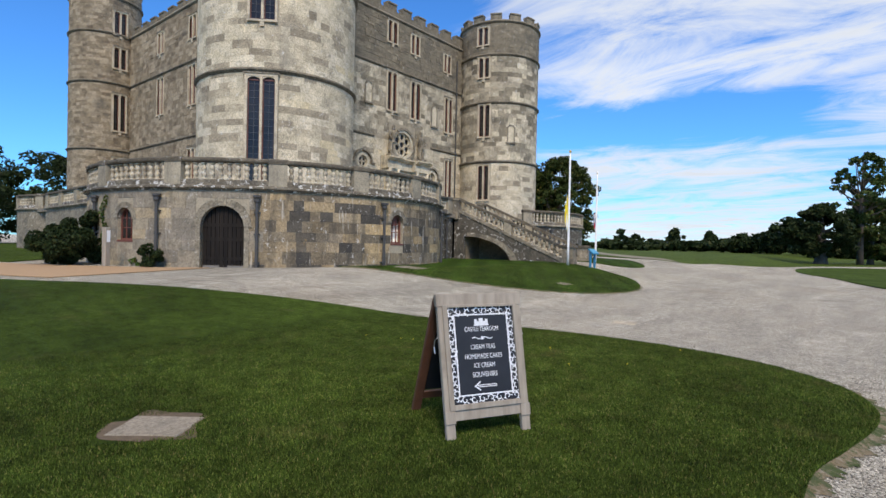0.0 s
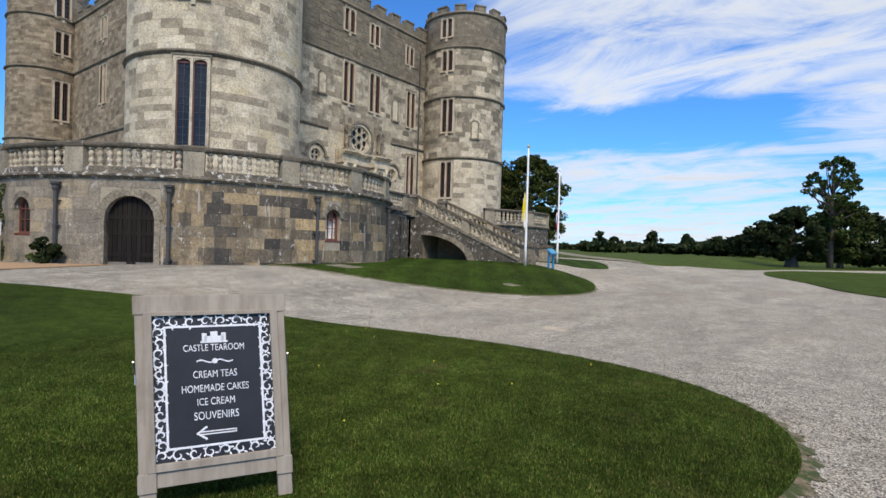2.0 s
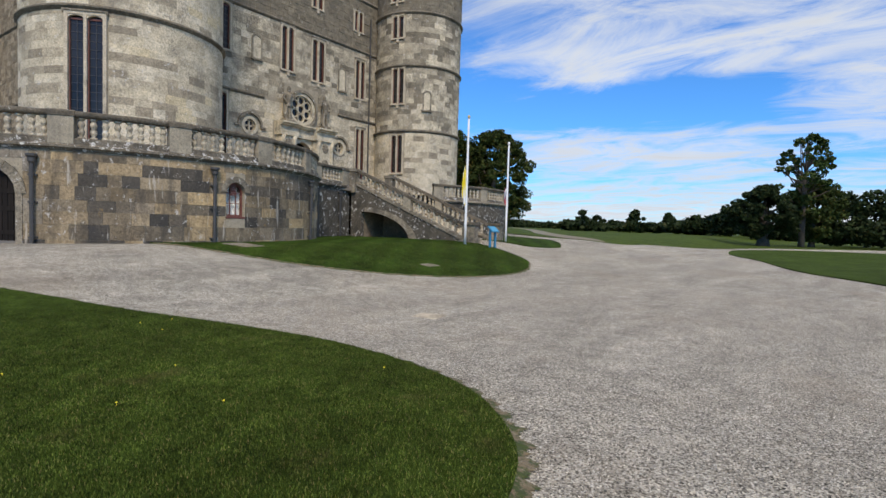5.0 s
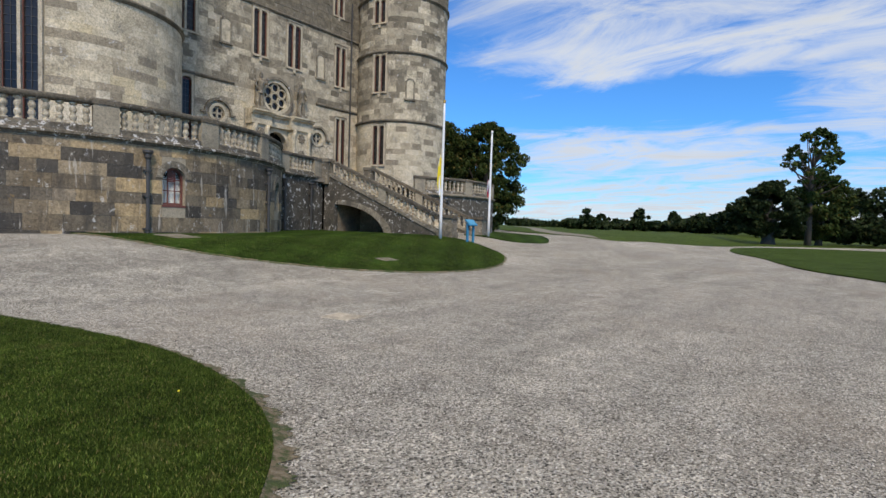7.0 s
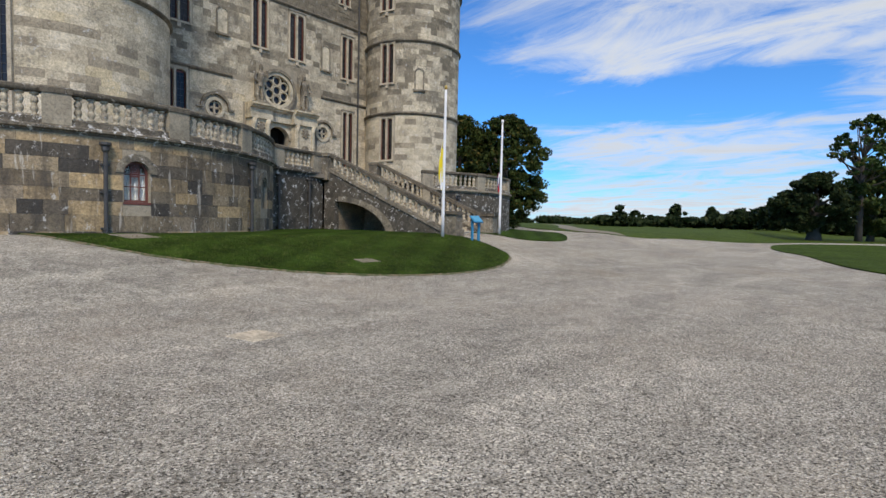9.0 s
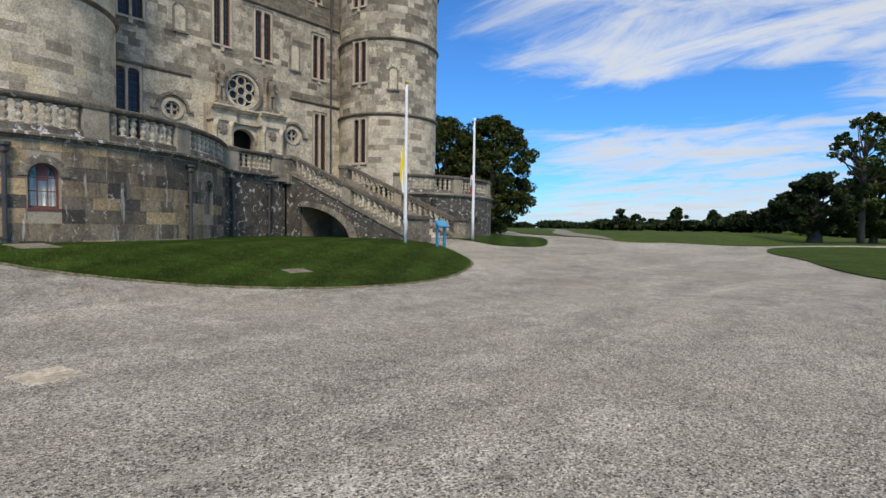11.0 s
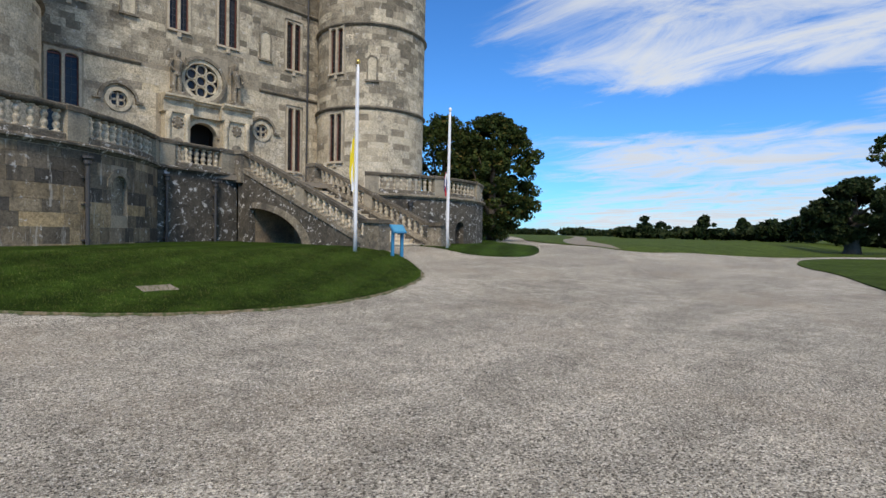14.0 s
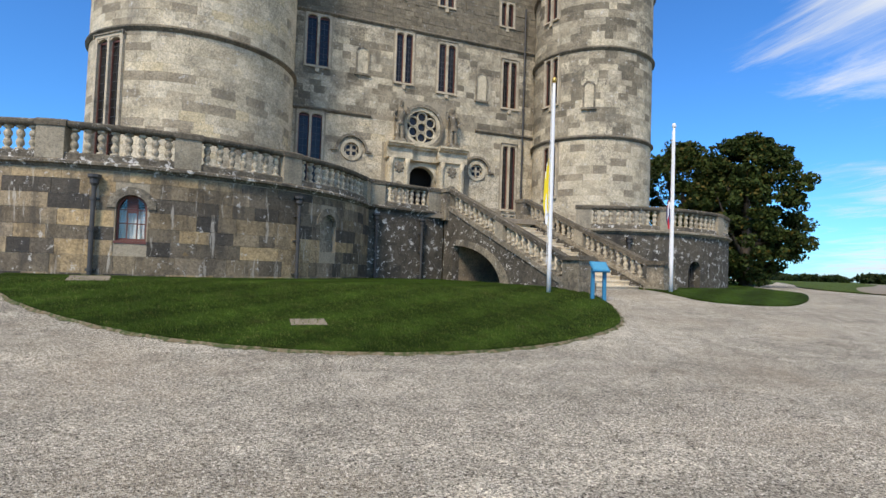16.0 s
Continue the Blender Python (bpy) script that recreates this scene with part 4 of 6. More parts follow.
for y in (24.6, 25.4, 27.25, 28.3):
    g = Geo().lathe([(0.15, 3.953), (0.13, 4.05), (0.11, 4.12), (0.115, 5.0), (0.098, 6.2), (0.13, 6.26), (0.11, 6.3), (0.17, 6.548)], 12, Matrix.Translation((FX + 0.5, y, 0)))
    held(g.done("column", STONE_PORCH, smooth=True), castle)
for y in (25.0, 27.78):
    g = Geo().lathe([(0.02, 0.06), (0.14, 0.05), (0.22, 0.0)], 14, pose(FX + 0.503, y, 6.12, 0, 90, 0) @ Matrix.Diagonal((1.2, 1, 1, 1)))
    for i in range(8):
        g.lathe([(0.015, 0.07), (0.06, 0.04), (0.075, 0.0)], 7, pose(FX + 0.505, y + 0.19 * math.cos(i * 0.785), 6.12 + 0.23 * math.sin(i * 0.785), 0, 90, 0))
    held(g.done("carved_wreath", STONE_TRIM), castle)
    held(Geo().prism([(y - 0.24, 4.4), (y + 0.24, 4.4), (y + 0.24, 5.2)] + arc_pts(y, 5.2, 0.24, 0.24, 0, 180, 8)[1:], 0.503, 0.52, place).done("shell_niche", STONE_TRIM), castle)


def statue(y, lean, name_label):
    """A worn stone figure on the porch, one plain mesh."""
    g = Geo()
    base = Matrix.Translation((FX + 0.33, y, 7.323)) @ Matrix.Diagonal((1.15, 1.2, 1.22, 1.0))
    g.box((-0.24, -0.24, 0), (0.24, 0.24, 0.16), base)
    g.tube([base @ Vector(p) for p in ((0, -0.08, 0.16), (0, -0.09, 0.5), (0, -0.07, 0.85))], (0.10, 0.085, 0.12), 8)
    g.tube([base @ Vector(p) for p in ((0.03, 0.1, 0.16), (0.05, 0.1, 0.5), (0.0, 0.07, 0.85))], (0.10, 0.085, 0.12), 8)
    g.tube([base @ Vector(p) for p in ((0, 0, 0.78), (0.01, 0.02 * lean, 1.0), (0, 0.05 * lean, 1.3), (0, 0.06 * lean, 1.46))], (0.19, 0.16, 0.21, 0.09), 10)
    g.tube([base @ Vector(p) for p in ((0, 0.06 * lean, 1.45), (0, 0.06 * lean, 1.55), (0.01, 0.06 * lean, 1.68), (0, 0.06 * lean, 1.76))], (0.06, 0.115, 0.11, 0.03), 10)
    g.tube([base @ Vector(p) for p in ((0, 0.2 * lean, 1.36), (0.1, 0.36 * lean, 1.2), (0.12, 0.3 * lean, 1.5))], (0.075, 0.06, 0.05), 7)
    g.tube([base @ Vector(p) for p in ((0, -0.16 * lean, 1.36), (0.08, -0.28 * lean, 1.1), (0.14, -0.16 * lean, 0.95))], (0.075, 0.06, 0.05), 7)
    g.box((-0.12, -0.2, 0.3), (-0.02, 0.2, 1.3), base)
    ob = g.done("statue", STONE_TRIM, smooth=False)
    return tagged(ob, name_label, "statue")


statue(25.0, 1, "worn lichened stone figure standing on the porch pier")
statue(27.85, -1, "weathered stone figure standing on the porch pier")


# ---- towers ----
def tower(cx, cy, r, u0, u1, strings, top, windows, mats, seed, niches=(), crenel=True, base=3.3):
    s = Round(cx, cy, r)
    holes = [(u - s.per(w / 2), u + s.per(w / 2), z0, z1) for u, w, z0, z1 in windows]
    body = held(wall_geo(s, -180, 180, 0.0, top, holes, 0.4).done("tower", STONE_JOINT, smooth=False), castle)
    # drum behind the windows, coloured near-black in place of interior shade
    inner = Geo().lathe([(r - 0.42, base), (r - 0.42, top - 0.3)], 24, Matrix.Translation((cx, cy, 0)))
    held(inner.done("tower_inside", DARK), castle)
    levels = [base] + list(strings) + [top]
    for n, (a, b) in enumerate(zip(levels, levels[1:])):
        mat, tall, long, proud = mats[min(n, len(mats) - 1)]
        g = block_geo(s, u0, u1, a + 0.09, b - 0.09, holes, tall, long, seed + n, proud=proud, gap=0.17)
        held(g.done("tower_ashlar", mat), body)["kind"] = "stuff"
    for z in strings:
        held(band_geo(s, -180, 180, string_profile(z, 0.13, 0.22)).done("string_course", STONE_STRING), body)
    for u, w, z0, z1 in windows:
        two_light_window(castle, Matrix.Translation(-castle.location) @ s.tangent(u, z0, 0.03 - (r - math.sqrt(max(0, r * r - w * w / 4))) * 0.5), w, z1 - z0)
    for u, z0, z1, w in niches:
        niche(s, u, z0, z1, w, castle)
    held(Geo().lathe([(r - 0.05, top - 0.5), (0.05, top - 0.1)], 32, Matrix.Translation((cx, cy, 0))).done("roof", LEAD), castle)
    if crenel:
        merlons(s, -180, 180, top + 0.002, s.per(0.85), s.per(0.6), tall=0.36)
    return s


FINE = (0.26, 0.40), (0.35, 1.0), (0.003, 0.007)
ROUGH = (0.16, 0.26), (0.22, 0.6), (0.006, 0.028)
near_tower = tower(-24.24, 15.97, 3.85, -150, 95, [9.28, 14.2], 19.4, [(-44.0, 1.2, 4.3, 9.0), (-44.0, 1.1, 11.55, 13.6), (-44.0, 1.0, 15.6, 17.2)], [(STONE_NEAR, *FINE)], 31)
right_tower = tower(-23.4, 35.12, 3.02, -150, 60, [7.78, 12.1, 15.6, 18.0], 18.15, [(-76, 0.82, 5.0, 7.5), (-76, 0.82, 9.65, 11.95), (-78, 0.8, 14.0, 15.4), (-80, 0.78, 16.4, 17.65)], [(STONE_NEAR, *FINE), (STONE_FAC, *FINE), (STONE_FAC, *FINE), (STONE_UP, *ROUGH), (STONE_UP, *ROUGH)], 51, niches=[(-38, 9.2, 10.4, 0.42)])
left_tower = tower(-47.0, 15.3, 2.38, -120, 100, [8.2, 13.2, 16.9, 19.6], 20.3, [(5, 0.8, 5.2, 7.6), (5, 0.85, 9.7, 12.4), (5, 0.85, 14.4, 15.9), (5, 0.85, 16.95, 18.6)], [(STONE_RUBBLE, *ROUGH)], 71)
back_tower = tower(-47.0, 38.0, 2.6, -90, 90, [8.2, 13.2], 20.3, [], [(STONE_RUBBLE, *ROUGH)], 91)

side = Flat((-46.0, 16.3), (-26.0, 16.3))
WIN_SIDE = [(-30.6, 0.95, 10.4, 12.9), (-30.6, 0.9, 14.7, 16.1), (-34.6, 0.95, 10.4, 12.9), (-34.6, 0.9, 14.7, 16.1), (-39.4, 0.95, 10.4, 12.9), (-39.4, 0.9, 14.7, 16.1), (-30.6, 0.9, 4.9, 7.5), (-34.6, 0.9, 4.9, 7.5)]
holes_side = [(x + 46 - w / 2, x + 46 + w / 2, a, b) for x, w, a, b in WIN_SIDE]
held(wall_geo(side, 0, side.long, 0.0, 17.1, holes_side, 0.45).done("wall", STONE_JOINT), castle)
g = block_geo(side, 0, side.long, 3.4, 16.9, holes_side, (0.2, 0.3), (0.3, 0.7), 15, proud=(0.006, 0.03), gap=0.17)
held(g.done("side_rubble", STONE_RUBBLE), castle)["kind"] = "stuff"
for z in (8.3, 13.2, 16.9):
    held(band_geo(side, 0, side.long, string_profile(z)).done("string_course", STONE_STRING), castle)
merlons(side, 0.4, side.long, 17.102, 0.85, 0.6)
for x, w, a, b in WIN_SIDE:
    two_light_window(castle, Matrix.Translation(-castle.location) @ side.tangent(x + 46, a, 0.02), w, b - a)
# plain walls and roof that close the block
rest = Geo().box((-47.0, 36.6, 0), (-26.2, 37.0, 17.0)).box((-47.4, 16.8, 0), (-47.0, 37.0, 17.0))
held(rest.done("wall", STONE_RUBBLE), castle)
held(Geo().box((-46.9, 16.8, 16.2), (-25.75, 36.5, 16.4)).done("roof", LEAD), castle)
# one solid block for all rooms, darkness given by its colour
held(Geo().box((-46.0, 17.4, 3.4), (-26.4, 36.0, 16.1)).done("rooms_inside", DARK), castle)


# ---- terrace and balustrades ----
Z_COR, Z_PLINTH, Z_BAL, Z_RAIL, Z_TOP = 3.36, 3.56, 3.74, 4.33, 4.5
terrace = empty("terrace", "raised stone terrace with round bastions and stained ashlar walls", "terrace", (-22.8, 15.26, 0.5))
bastion = Round(-22.8, 15.26, 7.9)
bastion_r = Round(-23.4, 35.1, 6.6, 0.45)
bastion_l = Round(-47.0, 15.3, 5.3)
link = Flat((-19.33, 22.36), (-20.25, 25.62))
link_s = Flat((-43.0, 10.6), (-28.6, 9.9))

D_DOOR = (-52.6, -41.9, 0.3, 2.85)
T_WIN = [(-78.4, -72.5, 1.6, 2.75), (-1.3, 3.6, 1.66, 2.8), (-98.5, -92.5, 1.6, 2.75)]
T_NICHE = (39.4, 44.6, 1.64, 2.82)
holes_t = [D_DOOR] + T_WIN + [T_NICHE]
bastion_wall = held(wall_geo(bastion, -150, 64, 0.0, Z_COR, holes_t, 0.55).done("wall", STONE_JOINT), terrace)
bastion_wall["label"] = "curved terrace wall of stained limestone blocks"


def floor_disc(s, z, name, cut=()):
    g = Geo()
    pts = [s(10 * i, z, -0.3) for i in range(36) if not (cut and cut[0] < 10 * i < cut[1])]
    n = len(pts)
    g.add(pts + [(x, y, z - 0.2) for x, y, z in pts], [tuple(range(n)), tuple(reversed(range(n, 2 * n)))] + [(i, n + i, n + (i + 1) % n, (i + 1) % n) for i in range(n)])
    return held(g.done(name, SLAB), terrace)


floor_disc(bastion, 3.5, "paving")
floor_disc(bastion_r, 3.496, "paving", (235, 325))
floor_disc(bastion_l, 3.492, "paving")
held(Geo().box((-26.0, 17.0, 3.28), (-20.0, 30.6, 3.488)).done("paving", SLAB), terrace)
held(Geo().box((-47.0, 10.5, 3.27), (-26.0, 16.2, 3.484)).done("paving", SLAB), terrace)
# plain drum behind the wall openings, shade painted into its colour
held(Geo().lathe([(7.3, 0.2), (7.3, 3.2)], 30, Matrix.Translation((-22.8, 15.26, 0))).done("undercroft", DARK), terrace)

CORNICE = [(-0.3, Z_COR + 0.002), (0.03, Z_COR + 0.002), (0.07, Z_COR + 0.06), (0.15, Z_COR + 0.09), (0.15, Z_COR + 0.15), (0.05, Z_PLINTH), (-0.3, Z_PLINTH)]
PLINTH = [(-0.28, Z_PLINTH + 0.002), (0.02, Z_PLINTH + 0.002), (0.02, Z_BAL - 0.03), (-0.02, Z_BAL), (-0.24, Z_BAL), (-0.28, Z_BAL - 0.03)]
RAIL = [(-0.29, Z_RAIL + 0.03), (-0.25, Z_RAIL), (-0.01, Z_RAIL), (0.03, Z_RAIL + 0.03), (0.05, Z_RAIL + 0.07), (0.05, Z_TOP - 0.04), (-0.02, Z_TOP), (-0.24, Z_TOP), (-0.31, Z_TOP - 0.04), (-0.31, Z_RAIL + 0.07)]


def baluster_mesh():
    h = Z_RAIL - Z_BAL
    prof = [(0.10, 0.0), (0.10, 0.05), (0.062, 0.06), (0.05, 0.085), (0.085, 0.14), (0.095, 0.19), (0.075, 0.26), (0.052, 0.285), (0.072, 0.295), (0.052, 0.305), (0.075, 0.33), (0.095, 0.40), (0.085, 0.45), (0.05, 0.505), (0.062, 0.53), (0.10, 0.54), (0.10, h)]
    ob = Geo().lathe(prof, 10).done("baluster", STONE_BAL, smooth=True)
    me = ob.data
    bpy.data.objects.remove(ob)
    return me


BALUSTER = baluster_mesh()


def balustrade(s, piers, label, pier_w=0.62, dense=0.31, rough=0):
    """Rail, plinth, piers and a row of turned balusters along a wall; piers are the places of the piers."""
    bal = empty("balustrade", label, "balustrade", s(piers[0], Z_PLINTH, -0.13), "terrace balustrades")
    rng = random.Random(7 + rough)
    pw = s.per(pier_w / 2)
    for u in piers:
        prof = [(-0.33, Z_PLINTH + 0.002), (0.06, Z_PLINTH + 0.002), (0.06, Z_RAIL + 0.01), (-0.33, Z_RAIL + 0.01)]
        a, b = u - pw, u + pw
        g = band_geo(s, a, b, prof)
        held(g.done("pier", STONE_PIER), bal)
        held(band_geo(s, a - s.per(0.03), b + s.per(0.03), [(-0.36, Z_RAIL + 0.012), (0.09, Z_RAIL + 0.012), (0.09, Z_TOP - 0.03), (0.0, Z_TOP + 0.02), (-0.28, Z_TOP + 0.02), (-0.36, Z_TOP - 0.03)]).done("pier_cap", STONE_RAIL), bal)
    for a, b in zip(piers, piers[1:]):
        a, b = a + pw, b - pw
        e = s.per(0.032)
        held(band_geo(s, a + s.per(0.002), b - s.per(0.002), PLINTH).done("plinth", STONE_LEDGE), bal)
        held(band_geo(s, a + e, b - e, RAIL).done("rail", STONE_RAIL), bal)
        n = max(1, round((b - a) / s.per(dense)))
        for i in range(n):
            u = a + (b - a) * (i + 0.5) / n
            x, y, z = s(u, Z_BAL - 0.004, -0.13)
            ob = put_mesh("baluster", BALUSTER, None, pose(x, y, z, 0, 0, rng.uniform(0, 360)))
            held(ob, bal)
    return bal


held(band_geo(bastion, -150, 64, CORNICE).done("cornice", STONE_LEDGE), terrace)
held(band_geo(bastion_r, -39, 120, CORNICE).done("cornice", STONE_TRIM), terrace)
held(band_geo(bastion_l, -130, 10, CORNICE).done("cornice", STONE_TRIM), terrace)
held(band_geo(link, 0.05, link.long - 0.1, CORNICE).done("cornice", STONE_DARK), terrace)
held(band_geo(link_s, 0, link_s.long, CORNICE).done("cornice", STONE_TRIM), terrace)
balustrade(bastion, [-142, -114, -86, -60, -34, -12, 9.8, 30.6, 62.5], "lichened stone balustrade with square piers on the bastion", rough=1)
balustrade(bastion_r, [-37.5, -8, 22, 52, 80, 108], "lichened stone balustrade curving round the far bastion", rough=2)
balustrade(bastion_l, [-125, -95, -62, -30], "pale stone balustrade on the garden-side bastion", rough=3)
balustrade(link, [0.35, 3.0], "short stone balustrade between bastion and stair", rough=4)
balustrade(link_s, [0.5, 4.0, 7.5, 11.0, 14.0], "stone balustrade along the garden side", rough=5)

# walls of the other bastions and the short links
W_R = [(-41.5, -36.0, 1.75, 2.6), (2.0, 8.0, 1.0, 2.35)]
held(wall_geo(bastion_r, -40, 150, 0.0, Z_COR, W_R, 0.5).done("wall", STONE_DARK), terrace)["label"] = "dark lichened wall of the far bastion"
held(block_geo(bastion_r, -39, 60, 0.75, Z_COR - 0.02, W_R, (0.3, 0.42), (0.5, 1.0), 21, proud=(0.004, 0.012)).done("ashlar", STONE_DARK), terrace)["kind"] = "stuff"
# near-black drum behind the grilles, painted as the shade within
held(Geo().lathe([(6.0, 0.2), (6.0, 3.2)], 26, Matrix.Translation((-23.4, 35.1, 0))).done("undercroft", DARK), terrace)
held(wall_geo(bastion_l, -150, 90, 0.0, Z_COR, [], 0.5).done("wall", STONE_TRIM), terrace)
held(wall_geo(link, -0.05, link.long + 0.1, 0.0, Z_COR, [], 0.5).done("wall", STONE_DARK), terrace)
held(block_geo(link, 0.02, link.long - 0.1, 0.7, Z_COR - 0.02, [], (0.3, 0.4), (0.45, 0.8), 22, proud=(0.004, 0.012)).done("ashlar", STONE_DARK), terrace)["kind"] = "stuff"
held(wall_geo(link_s, 0, link_s.long, 0.0, Z_COR, [], 0.5).done("wall", STONE_TRIM), terrace)


def arched_infill(s, hole, parent, mat, deep=0.5, ring=0.2, proud=0.025):
    """Stone spandrels that turn a square hole into an arched one, with a voussoir ring."""
    u0, u1, z0, z1 = hole
    mid, r = (u0 + u1) / 2, (u1 - u0) / 2
    rz = r / s.per(1.0)
    spring = z1 - rz
    for sx in (-1, 1):
        pts = arc_pts(mid, spring, sx * r, rz, 0, 90, 8)
        held(Geo().prism(pts + [(mid + sx * r, z1)], -deep, -0.002, lambda u, z, d: s(u, z, d)).done("spandrel", mat), parent)
    n = 9
    k = 1 + ring / rz
    for i in range(n):
        a0, a1 = 180 * i / n + 0.25, 180 * (i + 1) / n - 0.25
        q = [(mid + f * r * math.cos(radians(a)), spring + f * rz * math.sin(radians(a))) for f, a in ((1, a0), (1, a1), (k, a1), (k, a0))]
        held(Geo().prism(q, -0.1, proud + 0.012, lambda u, z, d: s(u, z, d)).done("arch_stone", mat), parent)
    return mid, spring, r, rz


def casement(s, hole, parent, curtain=False, shutter=False):
    """An arched red-painted casement with glazing bars in a terrace wall."""
    u0, u1, z0, z1 = hole
    mid, spring, r, rz = arched_infill(s, hole, parent, STONE_TRIM)
    P = lambda u, z, d: s(u, z, d)
    win = Geo()
    f = s.per(0.045)
    for a, b, c, d in ((u0, u0 + f, z0, spring), (u1 - f, u1, z0, spring), (u0 + f, u1 - f, z0, z0 + 0.06)):
        win.prism([(a, c), (b, c), (b, d), (a, d)], -0.2, -0.12, P)
    for i in range(10):
        a0, a1 = 18 * i, 18 * (i + 1)
        k = 1 - 0.06 / rz
        win.prism([(mid + g * r * math.cos(radians(a)), spring + g * rz * math.sin(radians(a))) for g, a in ((k, a0), (k, a1), (1, a1), (1, a0))], -0.2, -0.12, P)
    top = held(win.done("casement_window", RED), parent)
    top["label"] = "arched red-painted casement window"
    bars = Geo()
    b = s.per(0.012)
    third = (u1 - u0) / 3
    for i in (1, 2):
        bars.prism([(u0 + third * i - b, z0 + 0.05), (u0 + third * i + b, z0 + 0.05), (u0 + third * i + b, z1 - 0.1), (u0 + third * i - b, z1 - 0.1)], -0.19, -0.15, P)
    for z in (z0 + 0.38 * (z1 - z0), z0 + 0.68 * (z1 - z0)):
        bars.prism([(u0 + f, z - 0.014), (u1 - f, z - 0.014), (u1 - f, z + 0.014), (u0 + f, z + 0.014)], -0.185, -0.145, P)
    held(bars.done("glazing_lattice", RED), top)
    pane = held(Geo().prism([(u0, z0), (u1, z0), (u1, z1), (u0, z1)], -0.176, -0.17, P).done("window_pane", GLASS_CLEAR if curtain else GLASS), top)
    pane.visible_shadow = not curtain
    held(Geo().prism([(u0 - s.per(0.02), z0 - 0.07), (u1 + s.per(0.02), z0 - 0.07), (u1 + s.per(0.02), z0 - 0.002), (u0 - s.per(0.02), z0 - 0.002)], -0.15, 0.02, P).done("sill", RED), top)
    if curtain:
        g = Geo()
        n = 40
        vs = []
        for i in range(n + 1):
            u = u0 + (u1 - u0) * i / n
            d = -0.27 + 0.022 * math.sin(i * 1.1) + 0.012 * math.sin(i * 2.3)
            vs += [s(u, z0, d), s(u, z0 + 0.72 * (z1 - z0), d)]
        g.add(vs, [(2 * i, 2 * i + 2, 2 * i + 3, 2 * i + 1) for i in range(n)])
        held(g.done("curtain", CURTAIN, smooth=True), top)
    if shutter:
        g = Geo()
        for i in range(7):
            z = spring - 0.1 + i * 0.055
            g.prism([(mid - third / 2 + b, z), (mid + third / 2 - b, z), (mid + third / 2 - b, z + 0.045), (mid - third / 2 + b, z + 0.045)], -0.168, -0.14, P)
        held(g.done("louvre_vent", RED), top)
    return top


def clear_glass():
    k = Mat("clear_window_glass", 0.03)
    k.b.inputs["Transmission Weight"].default_value = 1.0
    k.color((0.9, 0.93, 0.92))
    return k.m


GLASS_CLEAR = clear_glass()
casement(bastion, T_WIN[0], terrace)
casement(bastion, T_WIN[1], terrace, curtain=True, shutter=True)
casement(bastion, T_WIN[2], terrace)
for h in W_R:
    arched_infill(bastion_r, h, terrace, STONE_DARK)
    P = lambda u, z, d: bastion_r(u, z, d)
    g = Geo()
    for i in range(1, 6):
        u = h[0] + (h[1] - h[0]) * i / 6
        g.prism([(u - 0.1, h[2]), (u + 0.1, h[2]), (u + 0.1, h[3]), (u - 0.1, h[3])], -0.24, -0.22, P)
    for i in range(1, 4):
        z = h[2] + (h[3] - h[2]) * i / 4
        g.prism([(h[0], z - 0.012), (h[1], z - 0.012), (h[1], z + 0.012), (h[0], z + 0.012)], -0.26, -0.241, P)
    held(g.done("iron_grille", LEAD), terrace)
# blind niche
arched_infill(bastion, T_NICHE, terrace, STONE_TRIM)
P = lambda u, z, d: bastion(u, z, d)
held(Geo().prism([(T_NICHE[0], T_NICHE[2]), (T_NICHE[1], T_NICHE[2]), (T_NICHE[1], T_NICHE[3]), (T_NICHE[0], T_NICHE[3])], -0.3, -0.12, P).done("niche_back", STONE_TRIM), terrace)

# arched oak door
mid, spring, r, rz = arched_infill(bastion, D_DOOR, terrace, STONE_TRIM, ring=0.26, proud=0.03)
door = empty("door", "dark oak double doors in a stone arch of the terrace", "door", bastion(mid, 0.55, -0.2))
for n in range(10):
    a, b = D_DOOR[0] + (D_DOOR[1] - D_DOOR[0]) * n / 10, D_DOOR[0] + (D_DOOR[1] - D_DOOR[0]) * (n + 1) / 10
    held(Geo().prism([(a + 0.05, 0.52), (b - 0.05, 0.52), (b - 0.05, 2.95), (a + 0.05, 2.95)], -0.22 - (0.012 if n in (4, 5) else 0), -0.17, P).done("plank", DOORWOOD), door)
for z in (0.95, 1.62, spring):
    held(Geo().prism([(D_DOOR[0] + 0.3, z), (D_DOOR[1] - 0.3, z), (D_DOOR[1] - 0.3, z + 0.13), (D_DOOR[0] + 0.3, z + 0.13)], -0.168, -0.135, P).done("ledge_rail", DOORWOOD), door)
held(Geo().prism([(D_DOOR[0] + 0.2, 0.5), (D_DOOR[1] - 0.2, 0.5), (D_DOOR[1] - 0.2, 0.78), (D_DOOR[0] + 0.2, 0.78)], -0.167, -0.14, P).done("kick_plate", paint("scuffed_grey_board", (0.16, 0.145, 0.125), 0.7, 0.4, 6)), door)
for sx in (-1, 1):
    held(Geo().prism([(mid + sx * (r + 0.6) - 0.6, 0.4), (mid + sx * (r + 0.6) + 0.6, 0.4), (mid + sx * (r + 0.6) + 0.6, spring), (mid + sx * (r + 0.6) - 0.6, spring)], -0.3, 0.035, P).done("jamb", STONE_TRIM), terrace)


